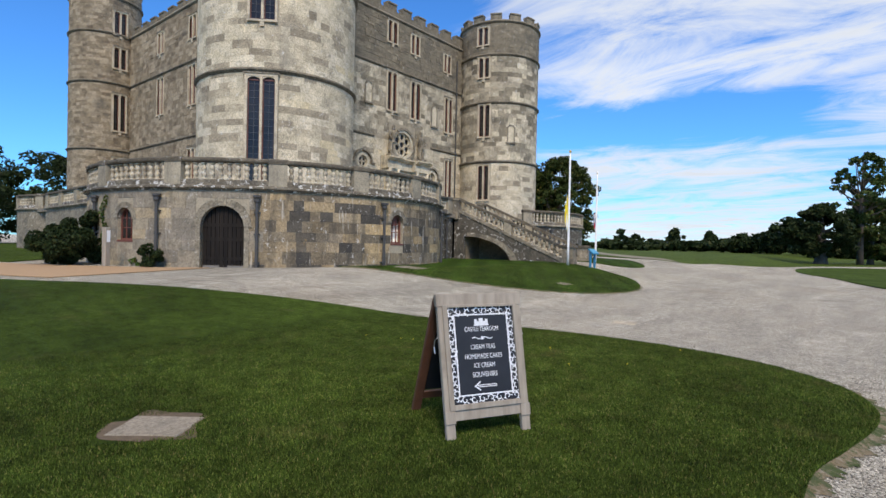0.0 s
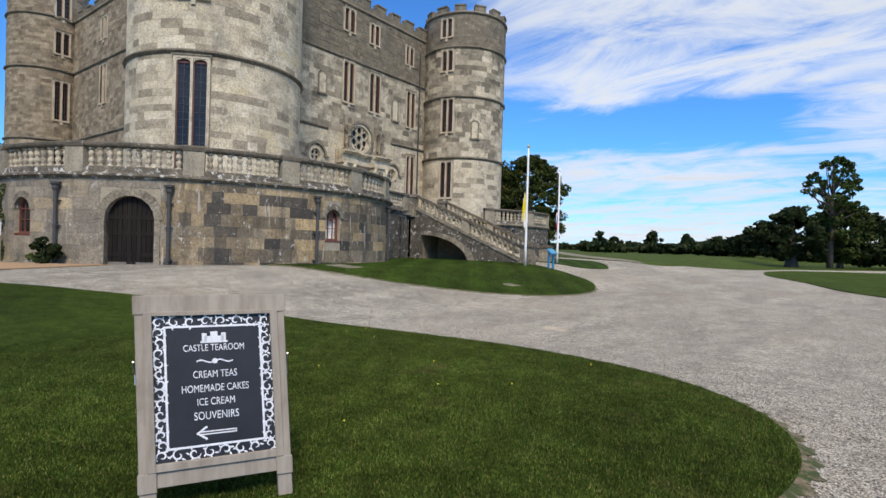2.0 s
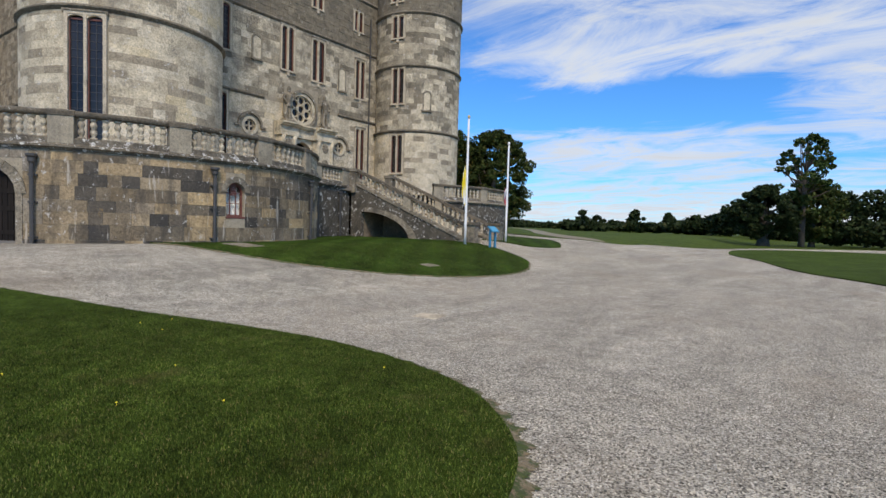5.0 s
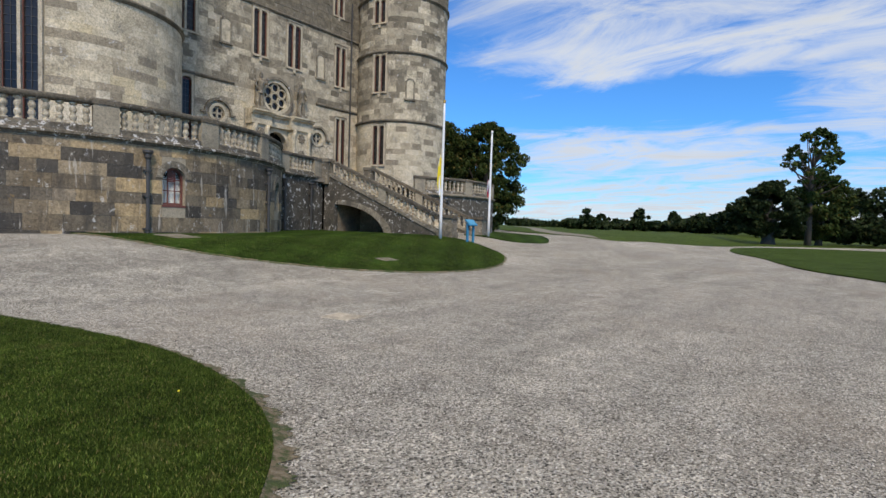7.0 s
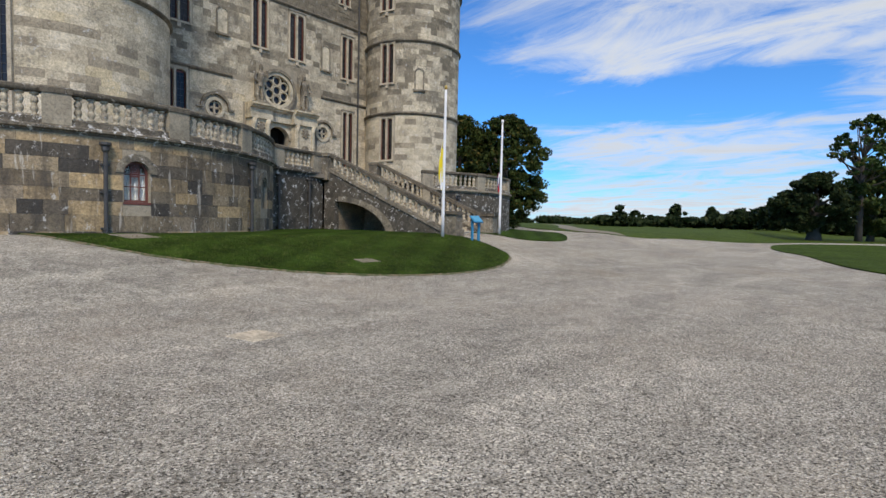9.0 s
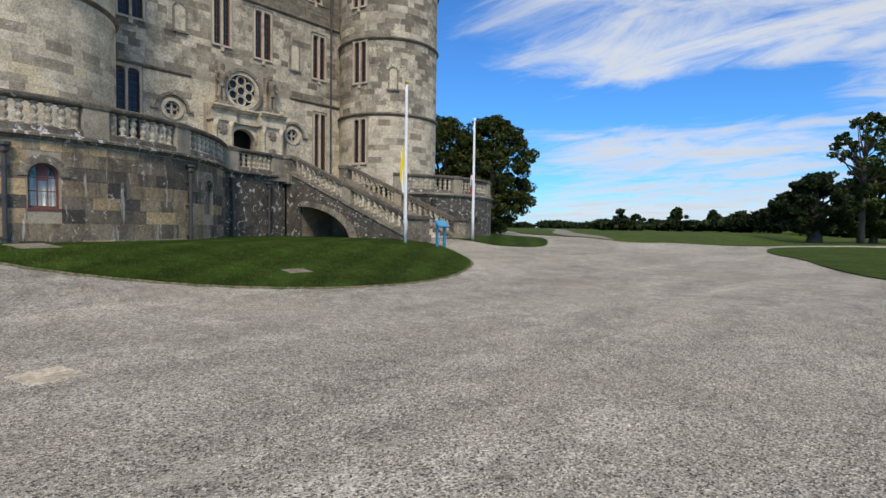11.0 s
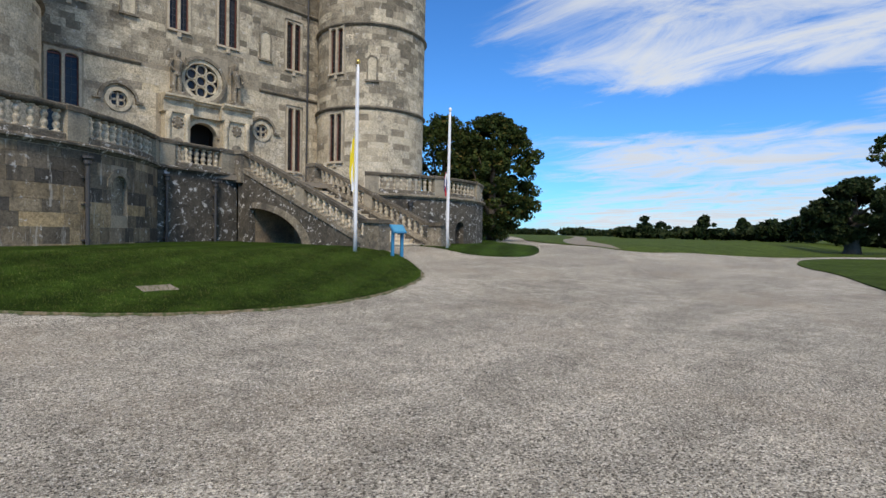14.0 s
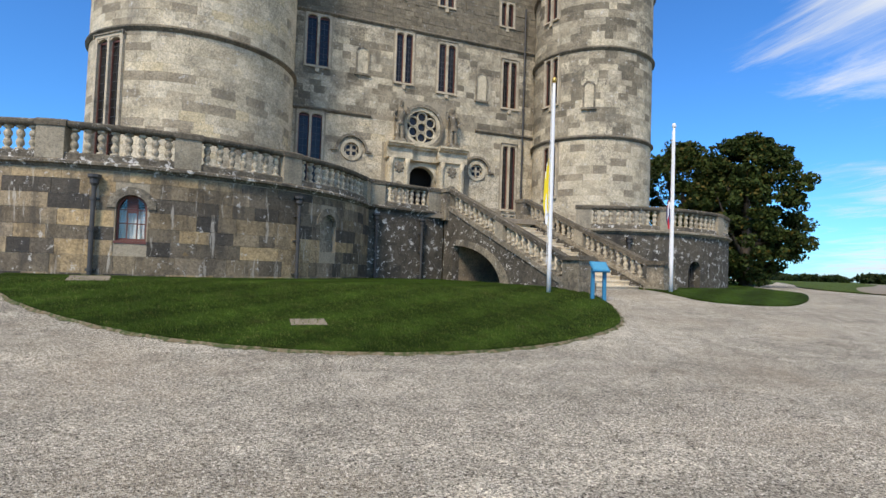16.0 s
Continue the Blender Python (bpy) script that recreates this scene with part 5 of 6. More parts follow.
# lead rain pipes with hopper heads
def hopper_pipe(s, u, z0, z1, label):
    m = s.tangent(u, 0, 0.12)
    pipe = Geo().lathe([(0.055, z0), (0.055, z1)], 10, m)
    ob = pipe.done("downpipe", LEAD, smooth=False)
    tagged(ob, label, "drainpipe", "downpipes on the terrace wall")
    hp = Geo().lathe([(0.06, z1), (0.10, z1 + 0.06), (0.10, z1 + 0.16), (0.15, z1 + 0.2), (0.15, z1 + 0.27)], 8, m)
    put_mesh("hopper_head", hp.done("x", LEAD).data, ob)
    bpy.data.objects.remove(bpy.data.objects["x"])
    for z in (z0 + 0.12, (z0 + z1) / 2, z1 - 0.35):
        c = Geo().lathe([(0.075, z), (0.075, z + 0.07)], 10, m).box((-0.11, 0.03, z + 0.01), (0.11, 0.12, z + 0.06), m)
        put_mesh("pipe_bracket", c.done("x", LEAD).data, ob)
        bpy.data.objects.remove(bpy.data.objects["x"])
    return ob


for u in (-89.5, -64.0, -38.8, -4.6, 32.2):
    x, y, z = bastion(u, 0, 0.12)
    hopper_pipe(bastion, u, ground_z(x, y) + 0.02, 2.95, "black cast-iron downpipe with hopper head on stained stone")
hopper_pipe(link, 0.3, 0.76, 2.95, "black cast-iron downpipe where the walls meet")
hopper_pipe(link, 2.35, 0.76, 2.9, "black cast-iron downpipe beside the stair")
hopper_pipe(bastion_r, -22.0, 1.2, 2.95, "black cast-iron downpipe on the far bastion")


# ---- stair ----
stair = empty("stair", "broad pale stone stair with arched side wall and balustrades", "stair", (-20.3, 27.55, 0.6))
ST = pose(-20.3, 27.72, 0, 0, 0, 13.6)        # local x down the flight, y across
SL, SWIDE, STEPS, S_TOP, S_BOT = 6.35, (1.88, 2.34), 16, 3.48, 0.68
RISE, GO = (S_TOP - S_BOT) / STEPS, SL / STEPS
slope = lambda x: S_TOP - (S_TOP - S_BOT) * max(0.0, x) / SL


def local(g):
    return [ST @ Vector(p) for p in g]


def st_done(g, name, mat, parent, label=""):
    me = mesh_from(name, [ST @ Vector(p) for p in g.v], g.f, mat)
    bm = bmesh.new(); bm.from_mesh(me); bmesh.ops.recalc_face_normals(bm, faces=bm.faces); bm.to_mesh(me); bm.free()
    return held(put_mesh(name, me, None, None, label), parent)


for i in range(STEPS):
    z = S_TOP - RISE * (i + 1)
    g = Geo().box((GO * i - 0.1, -SWIDE[0] + 0.2, z - 0.28), (GO * (i + 1), SWIDE[1] - 0.2, z - 0.04)).box((GO * i - 0.1, -SWIDE[0] + 0.2, z - 0.038), (GO * (i + 1) + 0.03, SWIDE[1] - 0.2, z))
    st_done(g, "step", STONE_STEP, stair)
st_done(Geo().box((SL - 0.02, -SWIDE[0] + 0.1, S_BOT - 0.3), (SL + 0.75, SWIDE[1] + 0.15, S_BOT - RISE * 0.35)), "step", STONE_STEP, stair)
side_place = lambda y: (lambda u, z, d: (u, y + d, z))
for sy, SW in ((-1, SWIDE[0]), (1, SWIDE[1])):
    out = [(SL, 0.2), (SL, slope(SL) + 0.12), (0.0, S_TOP + 0.12), (-0.3, S_TOP + 0.12), (-0.3, 0.2), (0.35, 0.2), (0.35, 2.15)]
    out += [(0.35 + 3.0 * math.sin(radians(a)), 0.55 + 1.62 * math.cos(radians(a))) for a in range(10, 91, 8)]
    out += [(3.37, 0.2)]
    lo, hi = sorted((sy * (SW - 0.2), sy * (SW + 0.12)))
    st_done(Geo().prism(out, lo, hi, side_place(0)), "side_wall", STONE_DARK, stair, "lichen-spotted dark stone side wall with a half arch")
    band = [(0.35 + 3.0 * math.sin(radians(a)), 0.55 + 1.62 * math.cos(radians(a))) for a in range(4, 91, 6)]
    k = 1.14
    over = [(0.35 + (u - 0.35) * k, 0.55 + (z - 0.55) * k) for u, z in band]
    g = Geo()
    n = len(band)
    e0, e1 = sorted((sy * (SW + 0.118), sy * (SW + 0.15)))
    vs = []
    for (a, b), (c, d) in zip(band, over):
        vs += [(a, e0, b), (c, e0, d), (c, e1, d), (a, e1, b)]
    g.add(vs, [(4 * i + j, 4 * i + (j + 1) % 4, 4 * i + 4 + (j + 1) % 4, 4 * i + 4 + j) for i in range(n - 1) for j in range(4)] + [(0, 1, 2, 3), tuple(4 * (n - 1) + j for j in (3, 2, 1, 0))])
    st_done(g, "arch_ring", STONE_TRIM, stair)
    # sloping plinth band, rail and balusters
    g = Geo().prism([(0.0, S_TOP + 0.122), (SL, slope(SL) + 0.122), (SL, slope(SL) + 0.3), (0.0, S_TOP + 0.3)], *sorted((sy * (SW - 0.24), sy * (SW + 0.17))), side_place(0))
    st_done(g, "stair_plinth", STONE_TRIM, stair)
    g = Geo().prism([(-0.02, S_TOP + 0.86), (SL - 0.1, slope(SL - 0.1) + 0.86), (SL - 0.1, slope(SL - 0.1) + 1.02), (-0.02, S_TOP + 1.02)], *sorted((sy * (SW - 0.2), sy * (SW + 0.13))), side_place(0))
    st_done(g, "stair_rail", STONE_RAIL, stair)
    n = 19
    for i in range(n):
        x = 0.2 + (SL - 0.5) * (i + 0.5) / n
        if i in (9,):
            g = Geo().prism([(x - 0.22, slope(x - 0.22) + 0.302), (x + 0.22, slope(x + 0.22) + 0.302), (x + 0.22, slope(x + 0.22) + 0.858), (x - 0.22, slope(x - 0.22) + 0.858)], *sorted((sy * (SW - 0.19), sy * (SW + 0.12))), side_place(0))
            st_done(g, "pier", STONE_PIER, stair)
            continue
        if i in (8, 10):
            x += 0.08 * (1 if i == 10 else -1)
        ob = put_mesh("baluster", BALUSTER, None, ST @ pose(x, sy * (SW - 0.035), slope(x) + 0.28))
        held(ob, stair)
    # newels at foot and head
    g = Geo().box((SL - 0.05, sy * SW - 0.4, 0.3), (SL + 0.72, sy * SW + 0.4, 0.98)).box((SL + 0.02, sy * SW - 0.34, 0.982), (SL + 0.66, sy * SW + 0.34, 1.62))
    st_done(g, "newel", STONE_TRIM, stair, "square stone newel pier")
    st_done(Geo().box((SL - 0.06, sy * SW - 0.42, 1.623), (SL + 0.74, sy * SW + 0.42, 1.70)).box((SL - 0.01, sy * SW - 0.37, 1.703), (SL + 0.69, sy * SW + 0.37, 1.76)), "newel_cap", STONE_RAIL, stair)
    st_done(Geo().box((-0.52, sy * SW - 0.26, 3.2), (0.0, sy * SW + 0.2, 4.33)).box((-0.56, sy * SW - 0.3, 4.333), (0.04, sy * SW + 0.24, 4.5)), "head_newel", STONE_TRIM, stair)


st_done(Geo().box((0.2, 0.5, 0.2), (3.6, 0.7, 2.2)).box((0.1, -SWIDE[0] + 0.21, 0.2), (0.34, 0.498, 2.3)), "vault_wall", STONE_RUBBLE, stair)
st_done(Geo().box((-0.3, SWIDE[1] + 0.122, 0.4), (2.2, SWIDE[1] + 0.42, 3.36)), "flank_wall", STONE_DARK, stair)


# ---- flagpoles ----
def flagpole(x, y, top, flag, label):
    z = ground_z(x, y)
    pole = empty("flagpole", label, "flagpole", (x, y, z), "white flagpoles")
    g = Geo().lathe([(0.062, 0.0), (0.058, 1.0), (0.046, top - z - 0.5), (0.034, top - z)], 12)
    put_mesh("mast", g.done("x", WHITE, smooth=True).data, pole)
    bpy.data.objects.remove(bpy.data.objects["x"])
    g = Geo().lathe([(0.03, top - z), (0.06, top - z + 0.03), (0.068, top - z + 0.09), (0.05, top - z + 0.15), (0.01, top - z + 0.17)], 12)
    put_mesh("finial", g.done("x", GOLD if flag == "gold" else WHITE, smooth=True).data, pole)
    bpy.data.objects.remove(bpy.data.objects["x"])
    rope = Geo().tube([(0.0, -0.10, 0.8), (0.0, -0.085, 2.5), (0.0, -0.07, top - z - 0.1)], (0.007, 0.007, 0.007), 5)
    put_mesh("halyard", rope.done("x", WHITE).data, pole)
    bpy.data.objects.remove(bpy.data.objects["x"])
    return pole


def limp_flag(pole, z0, z1, mats, out):
    """A flag hanging limp in folds down the mast, in strips of its colours."""
    n, rows = 26, 20
    for k, mat in enumerate(mats):
        g = Geo()
        vs = []
        for j in range(rows + 1):
            f = j / rows
            z = z0 + (z1 - z0) * f
            for i in range(n + 1):
                t = (k + i / n) / len(mats)
                w = out * (0.35 + 0.65 * math.sin(math.pi * min(1, 0.15 + 0.9 * (1 - f)))) * t
                vs.append((-w * 0.75 - 0.07 + 0.05 * math.sin(9 * t + 3 * f), -w * 0.6 - 0.05 + 0.06 * math.sin(14 * t + 5 * f + 1), z - 0.35 * t * (z1 - z0)))
        g.add(vs, [(j * (n + 1) + i, j * (n + 1) + i + 1, (j + 1) * (n + 1) + i + 1, (j + 1) * (n + 1) + i) for j in range(rows) for i in range(n)])
        put_mesh("flag", g.done("x", mat, smooth=True).data, pole)
        bpy.data.objects.remove(bpy.data.objects["x"])


p1 = flagpole(-12.7, 26.05, 6.6, "gold", "white painted flagpole with a limp yellow flag on the lawn")
limp_flag(p1, 2.35, 3.85, [YELLOW, WHITE, YELLOW, WHITE, YELLOW], 0.07)
p2 = flagpole(-13.35, 31.06, 6.1, "white", "white painted flagpole with a furled red and navy flag")
limp_flag(p2, 2.3, 3.1, [CLOTH_BLUE, CLOTH_RED, WHITE, CLOTH_RED, CLOTH_BLUE], 0.03)


# ---- blue information board at the foot of the stair ----
def info_board(x, y, turn):
    z = ground_z(x, y)
    b = empty("information_board", "blue painted wooden information lectern on two posts", "sign", (x, y, z))
    b.rotation_euler = (0, 0, radians(turn))
    for sx in (-0.16, 0.16):
        put_mesh("post", Geo().box((sx - 0.045, -0.045, -0.02), (sx + 0.045, 0.045, 0.88)).done("x", BLUE, bevel=0.006).data, b)
        bpy.data.objects.remove(bpy.data.objects["x"])
    tilt = pose(0, -0.05, 0.92, 35, 0, 0)
    put_mesh("panel_frame", Geo().box((-0.23, -0.22, -0.035), (0.23, 0.22, 0.02), tilt).done("x", BLUE, bevel=0.008).data, b)
    bpy.data.objects.remove(bpy.data.objects["x"])
    put_mesh("panel_face", Geo().box((-0.19, -0.18, 0.022), (0.19, 0.18, 0.028), tilt).done("x", paint("printed_blue_panel", (0.05, 0.26, 0.42), 0.3, 0.3, 18)).data, b)
    bpy.data.objects.remove(bpy.data.objects["x"])
    return b


info_board(-11.75, 27.0, 72)


# ---- slabs set in gravel and lawn ----
def slab(x, y, w, d, turn, lift, label, mat=SLAB):
    g = Geo()
    rng = random.Random(int(x * 100))
    n = 16
    pts = []
    for i in range(n):
        a = 2 * math.pi * i / n
        c, s_ = math.cos(a), math.sin(a)
        k = 1 / max(abs(c), abs(s_))
        pts.append((c * k * w / 2 * rng.uniform(0.97, 1.02), s_ * k * d / 2 * rng.uniform(0.97, 1.02)))
    z = ground_z(x, y) + lift
    fall = (ground_z(x - 0.2, y) - ground_z(x + 0.2, y)) / 0.4
    ms = pose(x, y, z, 0, math.degrees(math.atan(fall)), 0) @ pose(0, 0, 0, 0, 0, turn)
    g.add([ms @ Vector((a, b, 0)) for a, b in pts] + [ms @ Vector((a * 0.97, b * 0.97, 0.013)) for a, b in pts], [tuple(reversed(range(n))), tuple(range(n, 2 * n))] + [(i, (i + 1) % n, n + (i + 1) % n, n + i) for i in range(n)])
    return tagged(g.done("slab", mat), label, "paving slab")


rim = [(-4.93 + (0.44 + 0.07 * math.sin(5 * a) + 0.05 * math.sin(3 * a + 1)) * math.cos(a), 2.3 + (0.38 + 0.06 * math.sin(4 * a + 2)) * math.sin(a)) for a in (2 * math.pi * i / 40 for i in range(40))]
sheet("bare_earth", rim, 0.049, EARTH_BARE, 1.0, skirt=0.01, label="bare brown earth round the slab in the lawn", category="earth")
slab(-4.9, 2.3, 0.62, 0.48, 40, 0.046, "worn grey stone slab set in the lawn")
slab(-9.45, 19.15, 0.45, 0.62, 0, 0.042, "small square drain cover in the lawn", SLAB)
slab(-4.85, 13.25, 0.55, 0.5, 10, 0.0, "pale stone slab flush in the gravel", SLAB_PALE)
slab(-13.6, 14.9, 1.0, 0.8, 10, 0.045, "flat stone slab at the foot of the wall")

# wooden marker post by the door
g = Geo().box((-0.09, -0.09, -0.05), (0.09, 0.09, 1.35))
post = g.done("marker_post", TIMBER, None, pose(-20.25, 6.85, ground_z(-20.2, 6.85), 0, 0, 20), bevel=0.012)
tagged(post, "grey weathered timber post with a white notice beside the wall", "post")
put_mesh("notice", Geo().box((0.091, -0.05, 0.85), (0.1, 0.07, 1.25)).done("x", WHITE).data, post)
bpy.data.objects.remove(bpy.data.objects["x"])


# ---- tearoom board ----
BW, BH, RH = 0.826, 1.235, 1.36
board = empty("a_board", "folding timber A-board with a chalked tearoom menu on the lawn", "signboard", (-2.76, 4.1, 0.045))
FRONT_ANG = 63.0       # way of the front legs' line
RACK = Matrix(((1, 0, -0.057, 0), (0, 1, 0, 0), (0, 0, 1, 0), (0, 0, 0, 1)))      # the old frame leans a little sideways
BM = pose(-2.624, 4.152, 0.045, 0, 0, FRONT_ANG) @ RACK @ pose(0, 0, 0, -6.9, 0, 0)     # local x along the board, y to the back, z up the face
BB = pose(-2.624, 4.152, 0.045, 0, 0, FRONT_ANG) @ RACK @ pose(0, 0.86, 0, 29.5, 0, 0)


def bpart(g, name, mat, m, parent=None, label="", bevel=0.004):
    ob = g.done(name, mat, None, None, label, bevel=bevel)
    for v in ob.data.vertices:
        v.co = m @ v.co
    return held(ob, parent or board) if parent is None else put_child(ob, parent)


def put_child(ob, parent):
    ob.parent = parent
    return ob


W2 = BW / 2
for x0 in (-W2, W2 - 0.085):
    bpart(Geo().box((x0, -0.02, 0.0), (x0 + 0.085, 0.025, BH - 0.112)), "leg", TIMBER, BM)
bpart(Geo().box((-W2 - 0.008, -0.025, BH - 0.11), (W2 + 0.008, 0.03, BH)), "top_rail", TIMBER, BM)
bpart(Geo().box((-W2 + 0.086, -0.018, 0.15), (W2 - 0.086, 0.022, 0.265)), "bottom_rail", TIMBER, BM)
bpart(Geo().box((-W2 - 0.006, -0.032, 0.13), (-W2 + 0.09, -0.021, 0.24)), "foot_block", TIMBER, BM)
bpart(Geo().box((W2 - 0.09, -0.032, 0.13), (W2 + 0.006, -0.021, 0.24)), "foot_block", TIMBER, BM)
PW, P0, P1 = W2 - 0.088, 0.285, BH - 0.125
panel = bpart(Geo().box((-PW - 0.02, -0.012, P0 - 0.02), (PW + 0.02, 0.012, P1 + 0.02)), "chalkboard", CHALK, BM, bevel=0)
for a, b, c, d in ((-PW - 0.045, -PW, P0 - 0.045, P1 + 0.03), (PW, PW + 0.045, P0 - 0.045, P1 + 0.03), (-PW, PW, P0 - 0.045, P0), (-PW, PW, P1 + 0.004, P1 + 0.03)):
    bpart(Geo().box((a, -0.036, c), (b, -0.0125, d)), "bead", TIMBER, BM, bevel=0.003)
BD = 0.056
ix0, ix1, iz0, iz1 = -PW + BD + 0.012, PW - BD - 0.012, P0 + BD + 0.02, P1 - BD - 0.012
for a, b, c, d in ((ix0 - 0.012, ix0, iz0 - 0.012, iz1 + 0.012), (ix1, ix1 + 0.012, iz0 - 0.012, iz1 + 0.012), (ix0, ix1, iz0 - 0.012, iz0), (ix0, ix1, iz1, iz1 + 0.012)):
    bpart(Geo().box((a, -0.0165, c), (b, -0.0125, d)), "chalk_line", CHALKWHITE, BM, bevel=0)


def scroll(x, z, turn, flip, size):
    """One leafy scroll of the painted border."""
    g = Geo()
    pts, n = [], 16
    for i in range(n + 1):
        t = i / n
        a = 3.9 * math.pi * 0.5 * t
        rr = size * (0.55 - 0.42 * t)
        pts.append((rr * math.cos(a), flip * rr * math.sin(a)))
    c, s_ = math.cos(turn), math.sin(turn)
    def strip(pts, wide):
        vs = []
        for i, (px, pz) in enumerate(pts):
            qx, qz = pts[min(i + 1, len(pts) - 1)]
            ox, oz = pts[max(i - 1, 0)]
            dx, dz = qx - ox, qz - oz
            L = math.hypot(dx, dz) or 1
            w = wide * size * math.sin(math.pi * (0.12 + 0.8 * i / (len(pts) - 1)))
            for sg in (-1, 1):
                u, v = px - sg * dz / L * w, pz + sg * dx / L * w
                vs.append((x + c * u - s_ * v, -0.0145, z + s_ * u + c * v))
        g.add(vs, [(2 * i, 2 * i + 1, 2 * i + 3, 2 * i + 2) for i in range(len(pts) - 1)])
    strip(pts, 0.085)
    for a0 in (0.6, 1.7, 2.9, 4.0):
        bx, bz = size * 0.42 * math.cos(a0), flip * size * 0.42 * math.sin(a0)
        strip([(bx + k * size * 0.12 * math.cos(a0 + 0.6), bz + flip * k * size * 0.12 * math.sin(a0 + 0.6)) for k in range(4)], 0.095)
    return g


border = Geo()
rngb = random.Random(5)
side_len, top_len = P1 - P0, 2 * PW
k = 0
for i in range(14):
    z = P0 + 0.035 + (side_len - 0.07) * i / 13
    for x in (-PW + 0.031, PW - 0.031):
        s_ = scroll(x, z, rngb.uniform(0, 6.28), 1 if (i + (x > 0)) % 2 else -1, 0.062)
        border.add(s_.v, s_.f)
for i in range(1, 7):
    x = -PW + 0.03 + (top_len - 0.06) * i / 7
    for z in (P0 + 0.033, P1 - 0.033):
        s_ = scroll(x, z, rngb.uniform(0, 6.28), 1 if i % 2 else -1, 0.062)
        border.add(s_.v, s_.f)
bpart(border, "painted_border", CHALKWHITE, BM, bevel=0)["kind"] = "stuff"


def words(text, z, size, squeeze=1.0):
    cu = bpy.data.curves.new("lettering", "FONT")
    cu.body, cu.size, cu.align_x, cu.extrude = text, size, "CENTER", 0.0008
    cu.space_character = 1.02
    ob = new("lettering_src", cu)
    me = bpy.data.meshes.new_from_object(ob.evaluated_get(bpy.context.evaluated_depsgraph_get()))
    bpy.data.objects.remove(ob)
    mm = BM @ pose(0, -0.0145, z, 90, 0, 0) @ Matrix.Diagonal((squeeze, 1.15, 1, 1))
    for v in me.vertices:
        v.co = mm @ v.co
    me.materials.clear(); me.materials.append(CHALKWHITE)
    ob = held(put_mesh("lettering", me, None, None, "chalked white lettering"), board)
    return ob


HZ = iz1 - iz0
words("CASTLE TEAROOM", iz0 + HZ * 0.795, 0.049, 0.80)
words("CREAM TEAS", iz0 + HZ * 0.565, 0.052, 0.80)
words("HOMEMADE CAKES", iz0 + HZ * 0.445, 0.052, 0.80)
words("ICE CREAM", iz0 + HZ * 0.33, 0.052, 0.80)
words("SOUVENIRS", iz0 + HZ * 0.21, 0.056, 0.84)
pic = Geo()
for a, b, c, d in ((-0.055, 0.055, 0.0, 0.032), (-0.066, -0.04, 0.0, 0.05), (0.04, 0.066, 0.0, 0.05), (-0.02, 0.02, 0.03, 0.058), (-0.075, 0.075, -0.008, 0.002)):
    pic.box((a, -0.0155, iz0 + HZ * 0.875 + c), (b, -0.0127, iz0 + HZ * 0.875 + d))
bpart(pic, "painted_castle", CHALKWHITE, BM, bevel=0)
orn = Geo()
for i in range(16):
    a, b = -0.1 + 0.2 * i / 16, -0.1 + 0.2 * (i + 1) / 16
    f = lambda t: iz0 + HZ * 0.705 + 0.008 * math.sin(t * 62)
    orn.prism([(a, f(a) - 0.004), (b, f(b) - 0.004), (b, f(b) + 0.004), (a, f(a) + 0.004)], -0.0155, -0.0127, lambda u, z, d: (u, d, z))
orn.prism(arc_pts(0, iz0 + HZ * 0.705, 0.016, 0.016, 0, 330, 11), -0.0165, -0.0156, lambda u, z, d: (u, d, z))
bpart(orn, "chalk_flourish", CHALKWHITE, BM, bevel=0)
ar = Geo()
zc = iz0 + HZ * 0.095
for a, b, c, d in (((-0.095, zc), (0.105, zc + 0.0)), ((-0.1, zc), (-0.055, zc + 0.034)), ((-0.1, zc), (-0.055, zc - 0.034))) and [(-0.095, zc - 0.011, 0.105, zc - 0.004), (-0.095, zc + 0.004, 0.105, zc + 0.011), (0.1, zc - 0.011, 0.107, zc + 0.011)]:
    ar.box((a, -0.0155, b), (c, -0.0127, d))
for sg in (-1, 1):
    ar.prism([(-0.115, zc), (-0.108, zc - sg * 0.008), (-0.052, zc + sg * 0.032), (-0.058, zc + sg * 0.042)], -0.0155, -0.0127, lambda u, z, d: (u, d, z))
bpart(ar, "chalk_arrow", CHALKWHITE, BM, bevel=0)
# rear frame
for x0 in (-W2, W2 - 0.085):
    bpart(Geo().box((x0, -0.02, 0.0), (x0 + 0.085, 0.022, RH)), "rear_leg", TIMBER_RED, BB)
bpart(Geo().box((-W2 + 0.086, -0.012, 0.16), (W2 - 0.086, 0.016, 0.25)), "rear_rail", TIMBER_RED, BB)
bpart(Geo().box((-W2 + 0.086, -0.01, 0.28), (W2 - 0.086, 0.006, RH - 0.05)), "rear_panel", CHALK, BB, bevel=0)
for sx in (-1, 1):
    hook = Geo().tube([BM @ Vector((sx * (W2 + 0.012), 0.0, 0.86)), BM @ Vector((sx * (W2 + 0.016), 0.05, 0.84)), BM @ Vector((sx * (W2 + 0.012), 0.09, 0.78)), BM @ Vector((sx * (W2 + 0.012), 0.085, 0.72))], (0.006, 0.006, 0.006, 0.006), 6)
    held(hook.done("stay_hook", paint("galvanised_steel", (0.5, 0.5, 0.5), 0.4, 0.1, 8, 0.8)), board)


